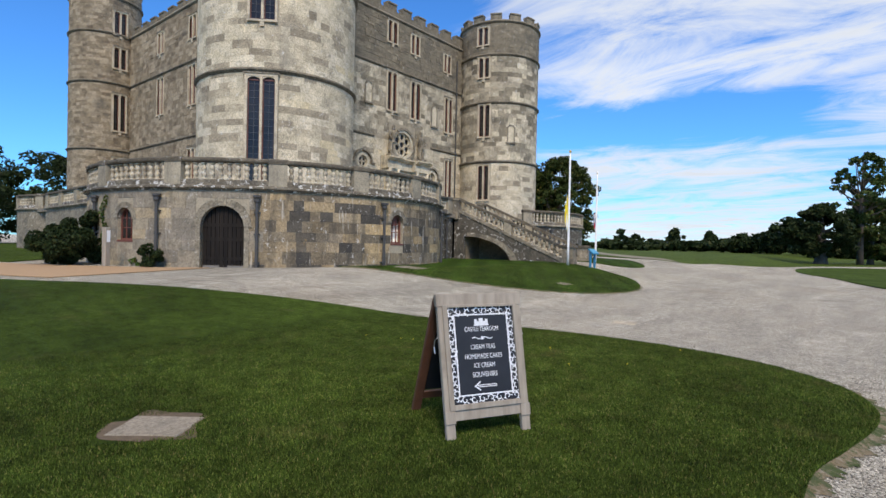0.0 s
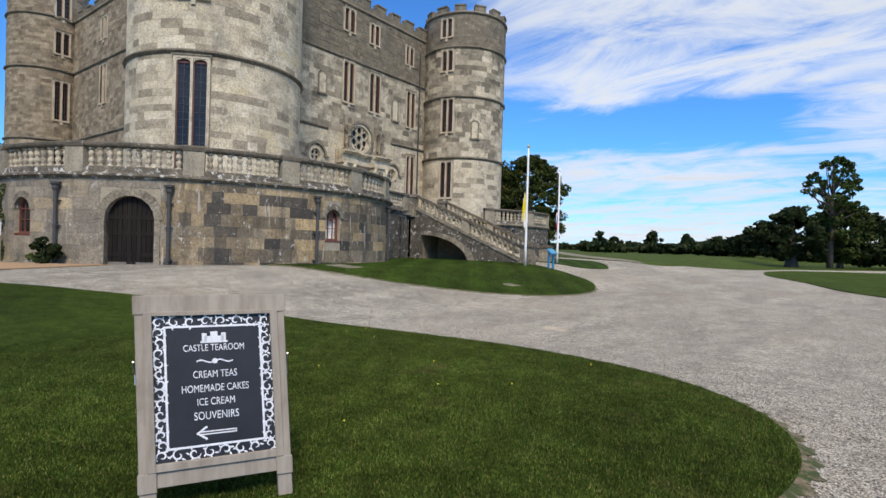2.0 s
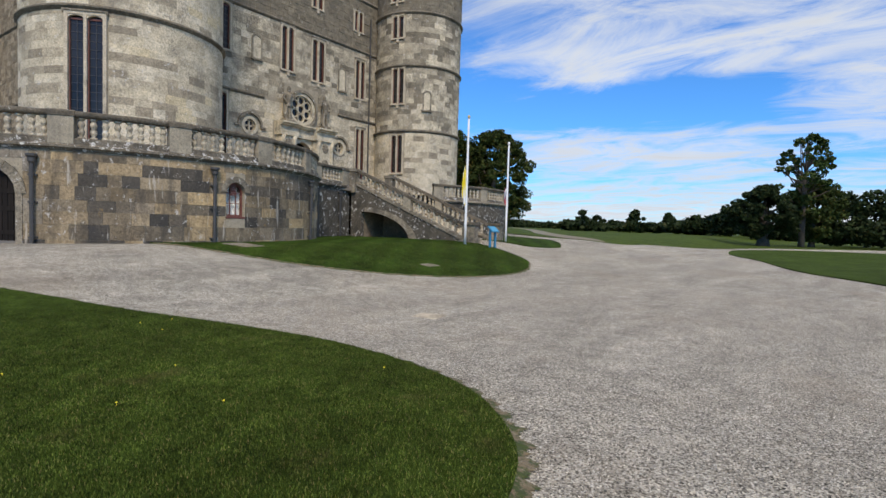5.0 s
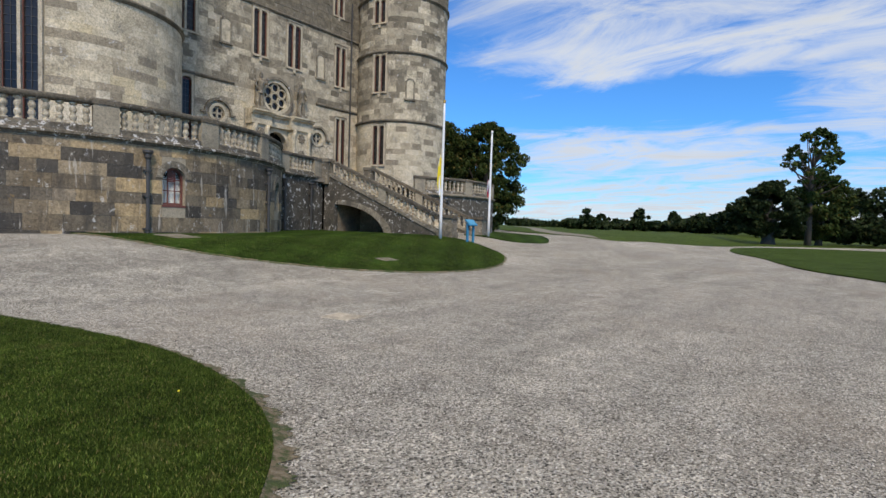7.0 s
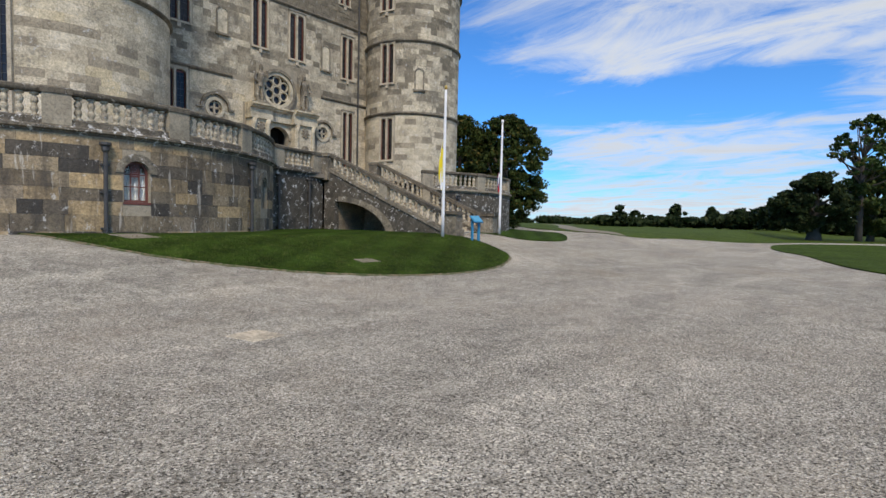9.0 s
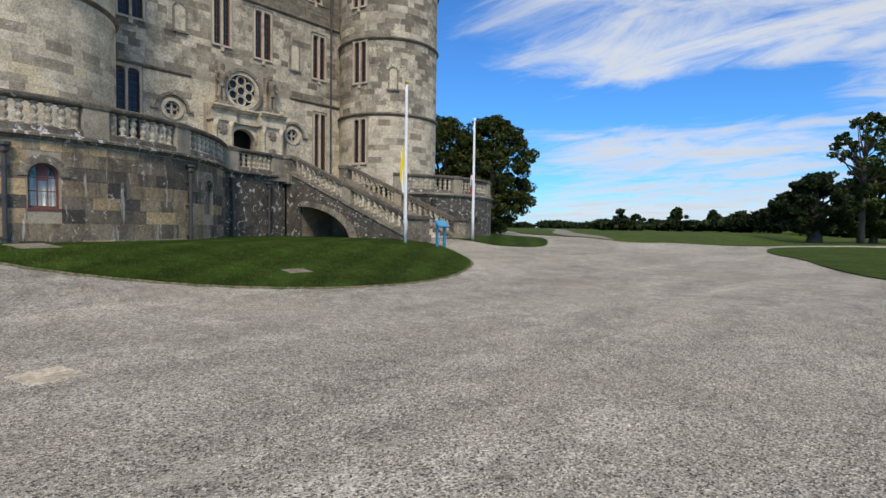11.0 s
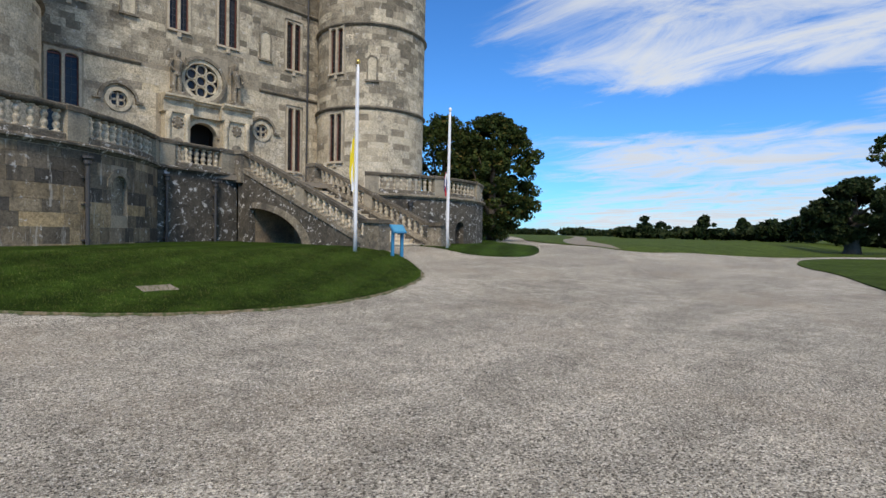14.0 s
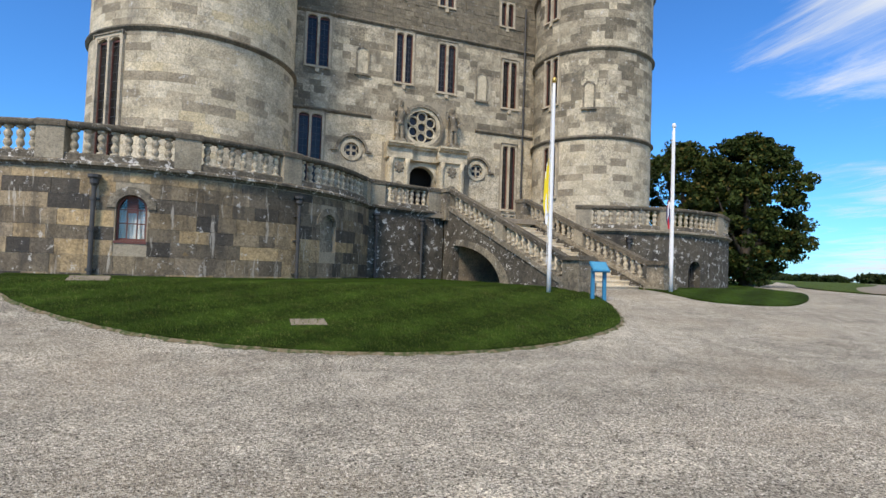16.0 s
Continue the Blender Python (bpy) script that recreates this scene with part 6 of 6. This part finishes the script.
# ---- planting ----
def leaves(rng, clumps, per, size, flat=0.0):
    """Leaf quads scattered in clumps (x, y, z, rx, ry, rz); returns vertices and faces."""
    cs = np.array(clumps, float)
    rs = np.random.RandomState(rng)
    n = len(cs) * per
    idx = np.repeat(np.arange(len(cs)), per)
    d = rs.normal(size=(n, 3))
    d /= np.linalg.norm(d, axis=1)[:, None]
    p = cs[idx, :3] + d * (rs.uniform(0.35, 1.0, (n, 1)) ** 0.5) * cs[idx, 3:6]
    a = rs.normal(size=(n, 3)); a[:, 2] *= (1 - flat)
    a /= np.linalg.norm(a, axis=1)[:, None]
    b = np.cross(a, rs.normal(size=(n, 3)))
    b /= np.linalg.norm(b, axis=1)[:, None]
    s = size * rs.uniform(0.6, 1.4, (n, 1))
    v = np.stack([p - a * s, p + b * s * 0.55, p + a * s, p - b * s * 0.55], 1).reshape(-1, 3)
    f = np.arange(4 * n).reshape(-1, 4)
    return v, f


def crown_clumps(rng, cx, cy, z0, z1, rad, count, bulge=0.5, clump=0.22, open_=0.0, skew=(0, 0)):
    r = random.Random(rng)
    out = []
    while len(out) < count:
        t = r.random()
        prof = math.sin(math.pi * min(0.98, max(0.05, t ** bulge))) ** 0.6
        a, k = r.uniform(0, 6.283), r.uniform(0.35, 1.0) ** 0.5
        lump = 1 + 0.28 * math.sin(3 * a + 5 * t + rng)
        R = rad * prof * k * lump
        s = rad * clump * r.uniform(0.6, 1.35)
        out.append((cx + skew[0] * t + R * math.cos(a), cy + skew[1] * t + R * math.sin(a), z0 + (z1 - z0) * t, s, s, s * 0.7))
    return out


def fast_mesh(name, v, f, mat):
    me = bpy.data.meshes.new(name)
    me.vertices.add(len(v)); me.vertices.foreach_set("co", np.asarray(v, np.float32).ravel())
    k = f.shape[1]
    me.loops.add(f.size); me.loops.foreach_set("vertex_index", f.astype(np.int32).ravel())
    me.polygons.add(len(f)); me.polygons.foreach_set("loop_start", np.arange(0, f.size, k, dtype=np.int32))
    me.update(calc_edges=True)
    me.materials.append(mat)
    return me


def tree(x, y, tall, rad, low, seed, mat, label, count=60, per=90, leaf=0.16, trunk=0.35, bulge=0.75, clump=0.22, group="", skew=(0, 0), limbs=9):
    z = ground_z(x, y)
    t = empty("tree", label, "tree", (x, y, z - 0.02), group)
    rng = random.Random(seed)
    cl = crown_clumps(seed, 0, 0, low, tall, rad, count, bulge, clump, skew=skew)
    g = Geo()
    g.tube([(0, 0, -0.1), (0.03, 0, low * 0.4), (0.05 + skew[0] * 0.3, skew[1] * 0.3, low + (tall - low) * 0.35), (skew[0] * 0.8, skew[1] * 0.8, low + (tall - low) * 0.85)], (trunk * 1.25, trunk, trunk * 0.65, trunk * 0.12), 9)
    for c in rng.sample(cl, min(limbs, len(cl))):
        s = Vector((skew[0] * 0.2, skew[1] * 0.2, min(c[2] * 0.8, low + (tall - low) * rng.uniform(0.05, 0.5))))
        e = Vector(c[:3])
        g.tube([s, s.lerp(e, 0.5) + Vector((0, 0, -0.06 * (e - s).length)), e], (trunk * 0.4, trunk * 0.24, 0.03), 6)
    put_mesh("trunk", g.done("x", BARK, smooth=True).data, t)
    bpy.data.objects.remove(bpy.data.objects["x"])
    v, f = leaves(seed, cl, per, leaf)
    put_mesh("crown", fast_mesh("crown", v, f, mat), t)
    return t


# trees beyond the far bastion
tree(-24.7, 48.2, 9.6, 3.5, 0.5, 3, LEAF, "broad dark green tree standing beyond the far bastion", 260, 150, 0.125, 0.4, 0.8, 0.15)
tree(-29.0, 47.2, 9.7, 4.1, 0.3, 4, LEAF, "leafy tree close behind the far tower", 230, 140, 0.125, 0.35, 0.8, 0.16)
tree(-31.0, 53.5, 9.2, 4.0, 0.5, 5, LEAF, "leafy tree behind the castle corner", 170, 130, 0.14, 0.35, 0.8, 0.17)
# park trees
tree(-5.8, 83.4, 7.6, 3.5, 1.3, 8, LEAF_DARK, "wide dark evergreen oak in the park", 220, 120, 0.18, 0.75, 0.7, 0.16)
tree(-1.9, 87.2, 14.6, 3.3, 6.2, 9, LEAF_TALL, "tall open-crowned tree above the wood", 95, 60, 0.2, 0.33, 0.62, 0.15, limbs=34)
tree(-0.9, 89.8, 8.6, 3.4, 1.2, 10, LEAF, "rounded tree under the tall one", 200, 100, 0.2, 0.4, 0.8, 0.17)


def wood(label, spots, seed, mat, leaf, per=40):
    """Far woodland: many crowns as one piece of stuff."""
    vs, fs, n = [], [], 0
    g = Geo()
    rng = random.Random(seed)
    for x, y, tall, rad in spots:
        z = ground_z(x, y)
        cl = [(a, b, c + z, d, e, f) for a, b, c, d, e, f in crown_clumps(rng.randint(0, 999), x, y, 0.8, tall, rad, 26, 0.8, 0.3)]
        v, f = leaves(rng.randint(0, 9999), cl, per, leaf)
        vs.append(v); fs.append(f + n); n += len(v)
    ob = put_mesh("wood", fast_mesh("wood", np.concatenate(vs), np.concatenate(fs), mat))
    return tagged(ob, label, "woodland", "", "stuff")


rw = random.Random(2)
wood("dark mixed wood along the park's edge", [(1.5 + 3.4 * i + rw.uniform(-1, 1), 98 + rw.uniform(-4, 6), rw.uniform(6.4, 7.8), rw.uniform(3, 4)) for i in range(14)] + [(3 + 2.8 * i, 103 + rw.uniform(-2, 3), rw.uniform(6.8, 8.4), 3.4) for i in range(14)] + [(1 + 3.6 * i, 90 + rw.uniform(-2, 2), rw.uniform(3.4, 5), 2.8) for i in range(10)], 3, LEAF_DARK, 0.34)
wood("dark wood behind the park oak", [(-10 - 2.9 * i + rw.uniform(-1, 1), 120 + 5 * i + rw.uniform(-3, 3), rw.uniform(6.2, 8.0) * (1 - 0.085 * i), rw.uniform(3.0, 4.0)) for i in range(8)], 5, LEAF_DARK, 0.5)
wood("scattered far trees on the rise", [(-40 - 2.6 * i, 215, rw.uniform(2.5, 3.6), 2.8) for i in range(8)] + [(-52 - 4.6 * i + rw.uniform(-1, 1), 226 + rw.uniform(-6, 6), rw.uniform(6, 8.5) if i in (0, 3, 6, 7) else rw.uniform(3, 4.5), rw.uniform(2.6, 3.6)) for i in range(10)], 7, LEAF_DARK, 0.9, 30)
wood("low far hedgerow and copse at the horizon", [(-120 - 11 * i + rw.uniform(-3, 3), 330 + rw.uniform(-16, 16), rw.uniform(2.2, 3.6) + (2 if i in (5, 6) else 0), rw.uniform(6, 8)) for i in range(18)], 9, LEAF_DARK, 1.3, 30)
wood("low dark undergrowth below the far wood", [(-62 + 4.2 * i + rw.uniform(-1, 1), 150 + rw.uniform(-5, 5), rw.uniform(1.6, 2.6), rw.uniform(3.0, 3.8)) for i in range(30)], 13, LEAF_DARK, 0.6, 30)
wood("dark garden trees beyond the terrace", [(-72 + rw.uniform(-6, 6), 2 + 3.6 * i, rw.uniform(8, 11.5), rw.uniform(3.4, 4.6)) for i in range(8)], 11, LEAF_DARK, 0.17, 240)


def shrub(x, y, parts_, seed, label, mat=LEAF_BUSH, leaf=0.075, per=420):
    z = ground_z(x, y)
    s = empty("shrub", label, "shrub", (x, y, z), "shrubs by the terrace wall")
    rng = random.Random(seed)
    g = Geo()
    cl = []
    for cx, cy, cz, r, h in parts_:
        for i in range(16):
            a, k = rng.uniform(0, 6.283), math.sqrt(rng.random())
            zz = rng.uniform(0.12, 0.95)
            w = r * k * math.sqrt(max(0.05, 1 - (zz - 0.3) ** 2))
            cl.append((cx + w * math.cos(a), cy + w * math.sin(a), cz + h * zz, r * 0.34, r * 0.34, r * 0.3))
        for i in range(5):
            a = rng.uniform(0, 6.28)
            g.tube([(cx * 0.4, cy * 0.4, -0.02), (cx + 0.4 * r * math.cos(a), cy + 0.4 * r * math.sin(a), cz + h * 0.6)], (0.03, 0.012), 5)
    put_mesh("stems", g.done("x", BARK).data, s)
    bpy.data.objects.remove(bpy.data.objects["x"])
    v, f = leaves(seed, cl, per // 4, leaf)
    put_mesh("foliage", fast_mesh("foliage", v, f, mat), s)
    return s


shrub(-23.6, 6.3, [(0.2, -0.1, 0, 0.85, 1.35), (1.25, 0.0, 0, 0.95, 1.4), (0.5, 0.9, 0.5, 0.8, 1.6)], 21, "rounded dark green evergreen shrub at the bastion's foot", LEAF_DARK, 0.05, per=2600)
shrub(-19.0, 7.75, [(0, 0, 0, 0.34, 0.8), (-0.15, 0.1, 0.0, 0.28, 0.6)], 22, "small leafy shrub growing beside the door", LEAF_DARK, leaf=0.045, per=420)
shrub(-31.0, 4.0, [(0, 0, 0, 1.5, 1.6), (-2.4, 0, 0, 1.5, 1.5), (-4.8, 0.2, 0, 1.6, 1.7)], 23, "clipped dark hedge beside the garden path", LEAF_DARK, 0.09, 900)
shrub(-27.5, -0.4, [(0, 0, 0, 1.6, 1.9), (-1.8, -0.6, 0, 1.8, 2.4)], 24, "dark rounded garden shrub at the lawn's edge", LEAF_DARK, 0.09, 900)

# ivy on the bastion wall
v, f = leaves(33, [(*bastion(-84.5 + 1.2 * math.sin(i), 0.7 + 0.17 * i, 0.06), 0.1, 0.1, 0.13) for i in range(15)] + [(*bastion(-70 + 3 * math.sin(2 * i), 0.75 + 0.05 * i, 0.06), 0.1, 0.07, 0.1) for i in range(5)], 40, 0.045)
tagged(put_mesh("ivy", fast_mesh("ivy", v, f, LEAF_IVY)), "ivy climbing the curved terrace wall", "ivy", "", "stuff")

# orange gravel path by the garden
OP = spline([(-16.2, 4.3), (-18.5, 3.4), (-22, 2.9), (-26, 2.6), (-31, 1.6), (-38, 0.5)], 5)
OQ = spline([(-17.4, 9.0), (-19.0, 7.6), (-21.5, 6.3), (-24, 5.2), (-28, 4.2), (-33, 2.8), (-39, 2.0)], 5)
sheet("garden_path", OP + list(reversed(OQ)), 0.03, EARTH, 3.0, skirt=0.02, label="orange gravel garden path curving past the bastion", category="path")


sheet("lawn_garden", [(-25.6, 5.3), (-28.0, 4.5), (-33.0, 3.1), (-39.0, 2.3), (-70.0, 0.5), (-70.0, 30.0), (-52.5, 12.0), (-44.0, 9.8), (-30.0, 9.4)], 0.04, GRASS, 3.0, label="mown garden lawn beside the terrace", category="lawn")


def bench(x, y, turn):
    z = ground_z(x, y)
    b = empty("garden_bench", "weathered grey timber garden bench by the far terrace", "bench", (x, y, z))
    b.rotation_euler = (0, 0, radians(turn))
    def add(name, lo, hi):
        put_mesh(name, Geo().box(lo, hi).done("x", TIMBER, bevel=0.006).data, b)
        bpy.data.objects.remove(bpy.data.objects["x"])
    for sx in (-0.75, 0.68):
        add("leg", (sx, -0.28, 0), (sx + 0.07, -0.21, 0.62))
        add("leg", (sx, 0.22, 0), (sx + 0.07, 0.29, 0.95))
        add("armrest", (sx - 0.01, -0.3, 0.622), (sx + 0.08, 0.22, 0.66))
    for i in range(5):
        add("seat_slat", (-0.74, -0.26 + 0.1 * i, 0.42), (0.74, -0.18 + 0.1 * i, 0.45))
    add("top_rail", (-0.68, 0.22, 0.88), (0.68, 0.28, 0.95))
    for i in range(9):
        add("back_slat", (-0.62 + 0.15 * i, 0.24, 0.5), (-0.57 + 0.15 * i, 0.26, 0.88))
    return b


bench(-39.0, 3.6, 75)
bench(-41.5, 4.3, 100)

# ---- stone blocks of the near bastion, one by one ----
rng = random.Random(41)
blocks = {}
JW = 0.001
z = 0.42
for tall in (0.42, 0.44, 0.37, 0.33, 0.40, 0.36, 0.36, 0.24):
    za, zb = z, z + tall
    z = zb
    for a, b in free_runs(-104, 63.8, [(h[0] - 1.2, h[1] + 1.2, h[2], h[3] + (0.24 if h is D_DOOR else 0.18)) if h is D_DOOR else (h[0] - 0.2, h[1] + 0.2, h[2] - 0.1, h[3] + 0.16) for h in holes_t], za, zb, 0.0):
        u = a
        while u < b - 0.05:
            w = rng.choice((2.6, 3.4, 3.8, 4.4, 5.2, 6.4, 8.0))
            if b - u - w < 2.4:
                w = round(b - u, 1)
                if w < 0.4:
                    break
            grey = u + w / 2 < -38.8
            key = (w, round(tall, 2), grey)
            if key not in blocks:
                g = Geo()
                n = 4
                c = 0.0025
                cw = bastion.per(c)
                j = bastion.per(JW)
                us = [j + (w - 2 * j) * i / n for i in range(n + 1)]
                fu = [j + cw + (w - 2 * j - 2 * cw) * i / n for i in range(n + 1)]
                flat0 = Round(0, 0, bastion.r)
                vs = [flat0(x, JW, -0.02) for x in us] + [flat0(x, tall - JW, -0.02) for x in us] + [flat0(x, JW + c, 0.009) for x in fu] + [flat0(x, tall - JW - c, 0.009) for x in fu]
                k = n + 1
                fs = []
                for i in range(n):
                    fs += [(2 * k + i, 2 * k + i + 1, 3 * k + i + 1, 3 * k + i), (i, i + 1, 2 * k + i + 1, 2 * k + i), (3 * k + i, 3 * k + i + 1, k + i + 1, k + i)]
                fs += [(0, 2 * k, 3 * k, k), (n, k + n, 3 * k + n, 2 * k + n)]
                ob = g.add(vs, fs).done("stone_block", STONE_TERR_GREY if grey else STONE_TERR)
                blocks[key] = ob.data
                bpy.data.objects.remove(ob)
            out = rng.uniform(-0.003, 0.006)
            ca = radians(u + w / 2)
            put_mesh("stone_block", blocks[key], bastion_wall, pose(bastion.cx + out * math.cos(ca), bastion.cy + out * math.sin(ca), za, 0, 0, u))
            u += w

# ---- grass and stones near the walk ----
def inside_many(p, poly):
    """inside(), for an array of points."""
    hit = np.zeros(len(p), bool)
    q = np.array(poly, float)
    for (xi, yi), (xj, yj) in zip(q, np.roll(q, 1, 0)):
        if yi != yj:
            hit ^= ((yi > p[:, 1]) != (yj > p[:, 1])) & (p[:, 0] < (xj - xi) * (p[:, 1] - yi) / (yj - yi) + xi)
    return hit


def ground_many(p):
    soft = lambda t: np.clip(t, 0, 1) ** 2 * (3 - 2 * np.clip(t, 0, 1))
    x, y = p[:, 0], p[:, 1]
    rise = 0.75 * soft((-x - 7.0) / 7.5) * (0.82 + 0.18 * np.clip((y - 4) / 8, 0, 1))
    return rise - 0.18 * soft((y - 8) / 6) * soft((x + 9) / 4) * soft((60 - y) / 20)


def scatter(n, x0, x1, y0, y1, seed, within=(), without=(), weight=None):
    rs = np.random.RandomState(seed)
    p = np.stack([rs.uniform(x0, x1, n), rs.uniform(y0, y1, n)], 1)
    keep = np.ones(n, bool)
    for poly in within:
        keep &= inside_many(p, poly)
    for poly in without:
        keep &= ~inside_many(p, poly)
    if weight is not None:
        keep &= rs.rand(n) < weight(p)
    return p[keep]


def grass_stuff(name, pts, tall, lift, seed, label):
    rs = np.random.RandomState(seed)
    n = len(pts)
    gz = ground_many(pts) + lift
    a = rs.uniform(0, 2 * np.pi, n)
    h = tall * rs.uniform(0.5, 1.3, n)
    w = 0.0030 * rs.uniform(0.7, 1.6, n)
    lean = rs.uniform(0.0, 0.8, n) * h
    b = rs.uniform(0, 2 * np.pi, n)
    base = np.stack([pts[:, 0], pts[:, 1], gz], 1)
    dx = np.stack([np.cos(a) * w, np.sin(a) * w, 0 * a], 1)
    tip = base + np.stack([np.cos(b) * lean, np.sin(b) * lean, h], 1)
    v = np.stack([base - dx, base + dx, tip], 1).reshape(-1, 3)
    me = fast_mesh(name, v, np.arange(3 * n).reshape(-1, 3), BLADE)
    return tagged(put_mesh(name, me), label, "grass", "", "stuff")


SLAB_GAP = [(-5.38, 2.15), (-4.85, 1.75), (-4.5, 2.35), (-5.0, 2.8)]
pts = scatter(650000, -8.5, 0.2, 1.0, 10.3, 3, [NEAR_LAWN], [SLAB_GAP], weight=lambda p: np.clip(1.25 - 0.13 * np.abs(p[:, 0] + 1.5), 0.12, 1.0))
grass_stuff("grass", pts, 0.020, 0.045, 4, "short green grass blades of the mown lawn")
tufts = scatter(1900, -8.0, 0.2, 1.2, 10.0, 15, [NEAR_LAWN], [SLAB_GAP])
rs = np.random.RandomState(16)
tuft_pts = np.repeat(tufts, 34, 0) + rs.normal(0, 0.034, (len(tufts) * 34, 2))
grass_stuff("grass", tuft_pts[inside_many(tuft_pts, NEAR_LAWN) & ~inside_many(tuft_pts, SLAB_GAP)], 0.027, 0.045, 17, "taller green tufts standing out of the mown lawn")
isle_lo = scatter(90000, -13.5, -7.5, 12.0, 27.5, 5, [ISLE])
grass_stuff("grass", isle_lo, 0.035, 0.05, 6, "short green grass blades of the striped lawn")


def pebble_stuff(n, box, seed, size, label):
    rs = np.random.RandomState(seed)
    p = scatter(n, *box, seed, without=[NEAR_LAWN, ISLE])
    n = len(p)
    base = np.array([(1, 0, 0), (-0.4, 0.9, 0), (-0.5, -0.8, 0), (0.1, 0.05, 0.75), (0.1, 0.05, -0.5)], float)
    s = size * rs.uniform(0.3, 1.0, n) ** 2.2 + 0.003
    a = rs.uniform(0, 6.283, n)
    c, si = np.cos(a), np.sin(a)
    v = np.stack([c[:, None] * base[:, 0] - si[:, None] * base[:, 1], si[:, None] * base[:, 0] + c[:, None] * base[:, 1], np.repeat(base[None, :, 2], n, 0)], -1) * s[:, None, None]
    v[..., :2] += p[:, None, :]
    v[..., 2] += ground_many(p)[:, None]
    f = np.array([(0, 1, 3), (1, 2, 3), (2, 0, 3), (1, 0, 4), (2, 1, 4), (0, 2, 4)])
    f = (f[None] + 5 * np.arange(n)[:, None, None]).reshape(-1, 3)
    return tagged(put_mesh("gravel_stones", fast_mesh("gravel_stones", v.reshape(-1, 3), f, PEBBLE)), label, "gravel", "", "stuff")


k = Mat("loose_limestone_chips", 0.9)
PEBBLE = k.color(k.ramp(k.island(), (0.0, (0.07, 0.062, 0.05)), (0.35, (0.27, 0.245, 0.20)), (0.75, (0.46, 0.42, 0.35)), (1.0, (0.72, 0.67, 0.57)))).m
pebble_stuff(230000, (-7.5, 3.2, 4.5, 24.0), 7, 0.0115, "loose pale stone chips on the gravel forecourt")

# dandelion heads and leaf rosettes in the lawn
rng = random.Random(12)
for i in range(13):
    x, y = rng.uniform(-7, -0.8), rng.uniform(4.8, 9.6)
    if inside(x, y, NEAR_LAWN):
        f = Geo().lathe([(0.0015, 0.0), (0.0015, 0.025), (0.011, 0.028), (0.008, 0.034), (0.002, 0.036)], 7, pose(x, y, ground_z(x, y) + 0.045, rng.uniform(-15, 15), rng.uniform(-15, 15), 0))
        tagged(f.done("dandelion", YELLOW), "small yellow dandelion flower in the lawn", "flower", "dandelions in the lawn")
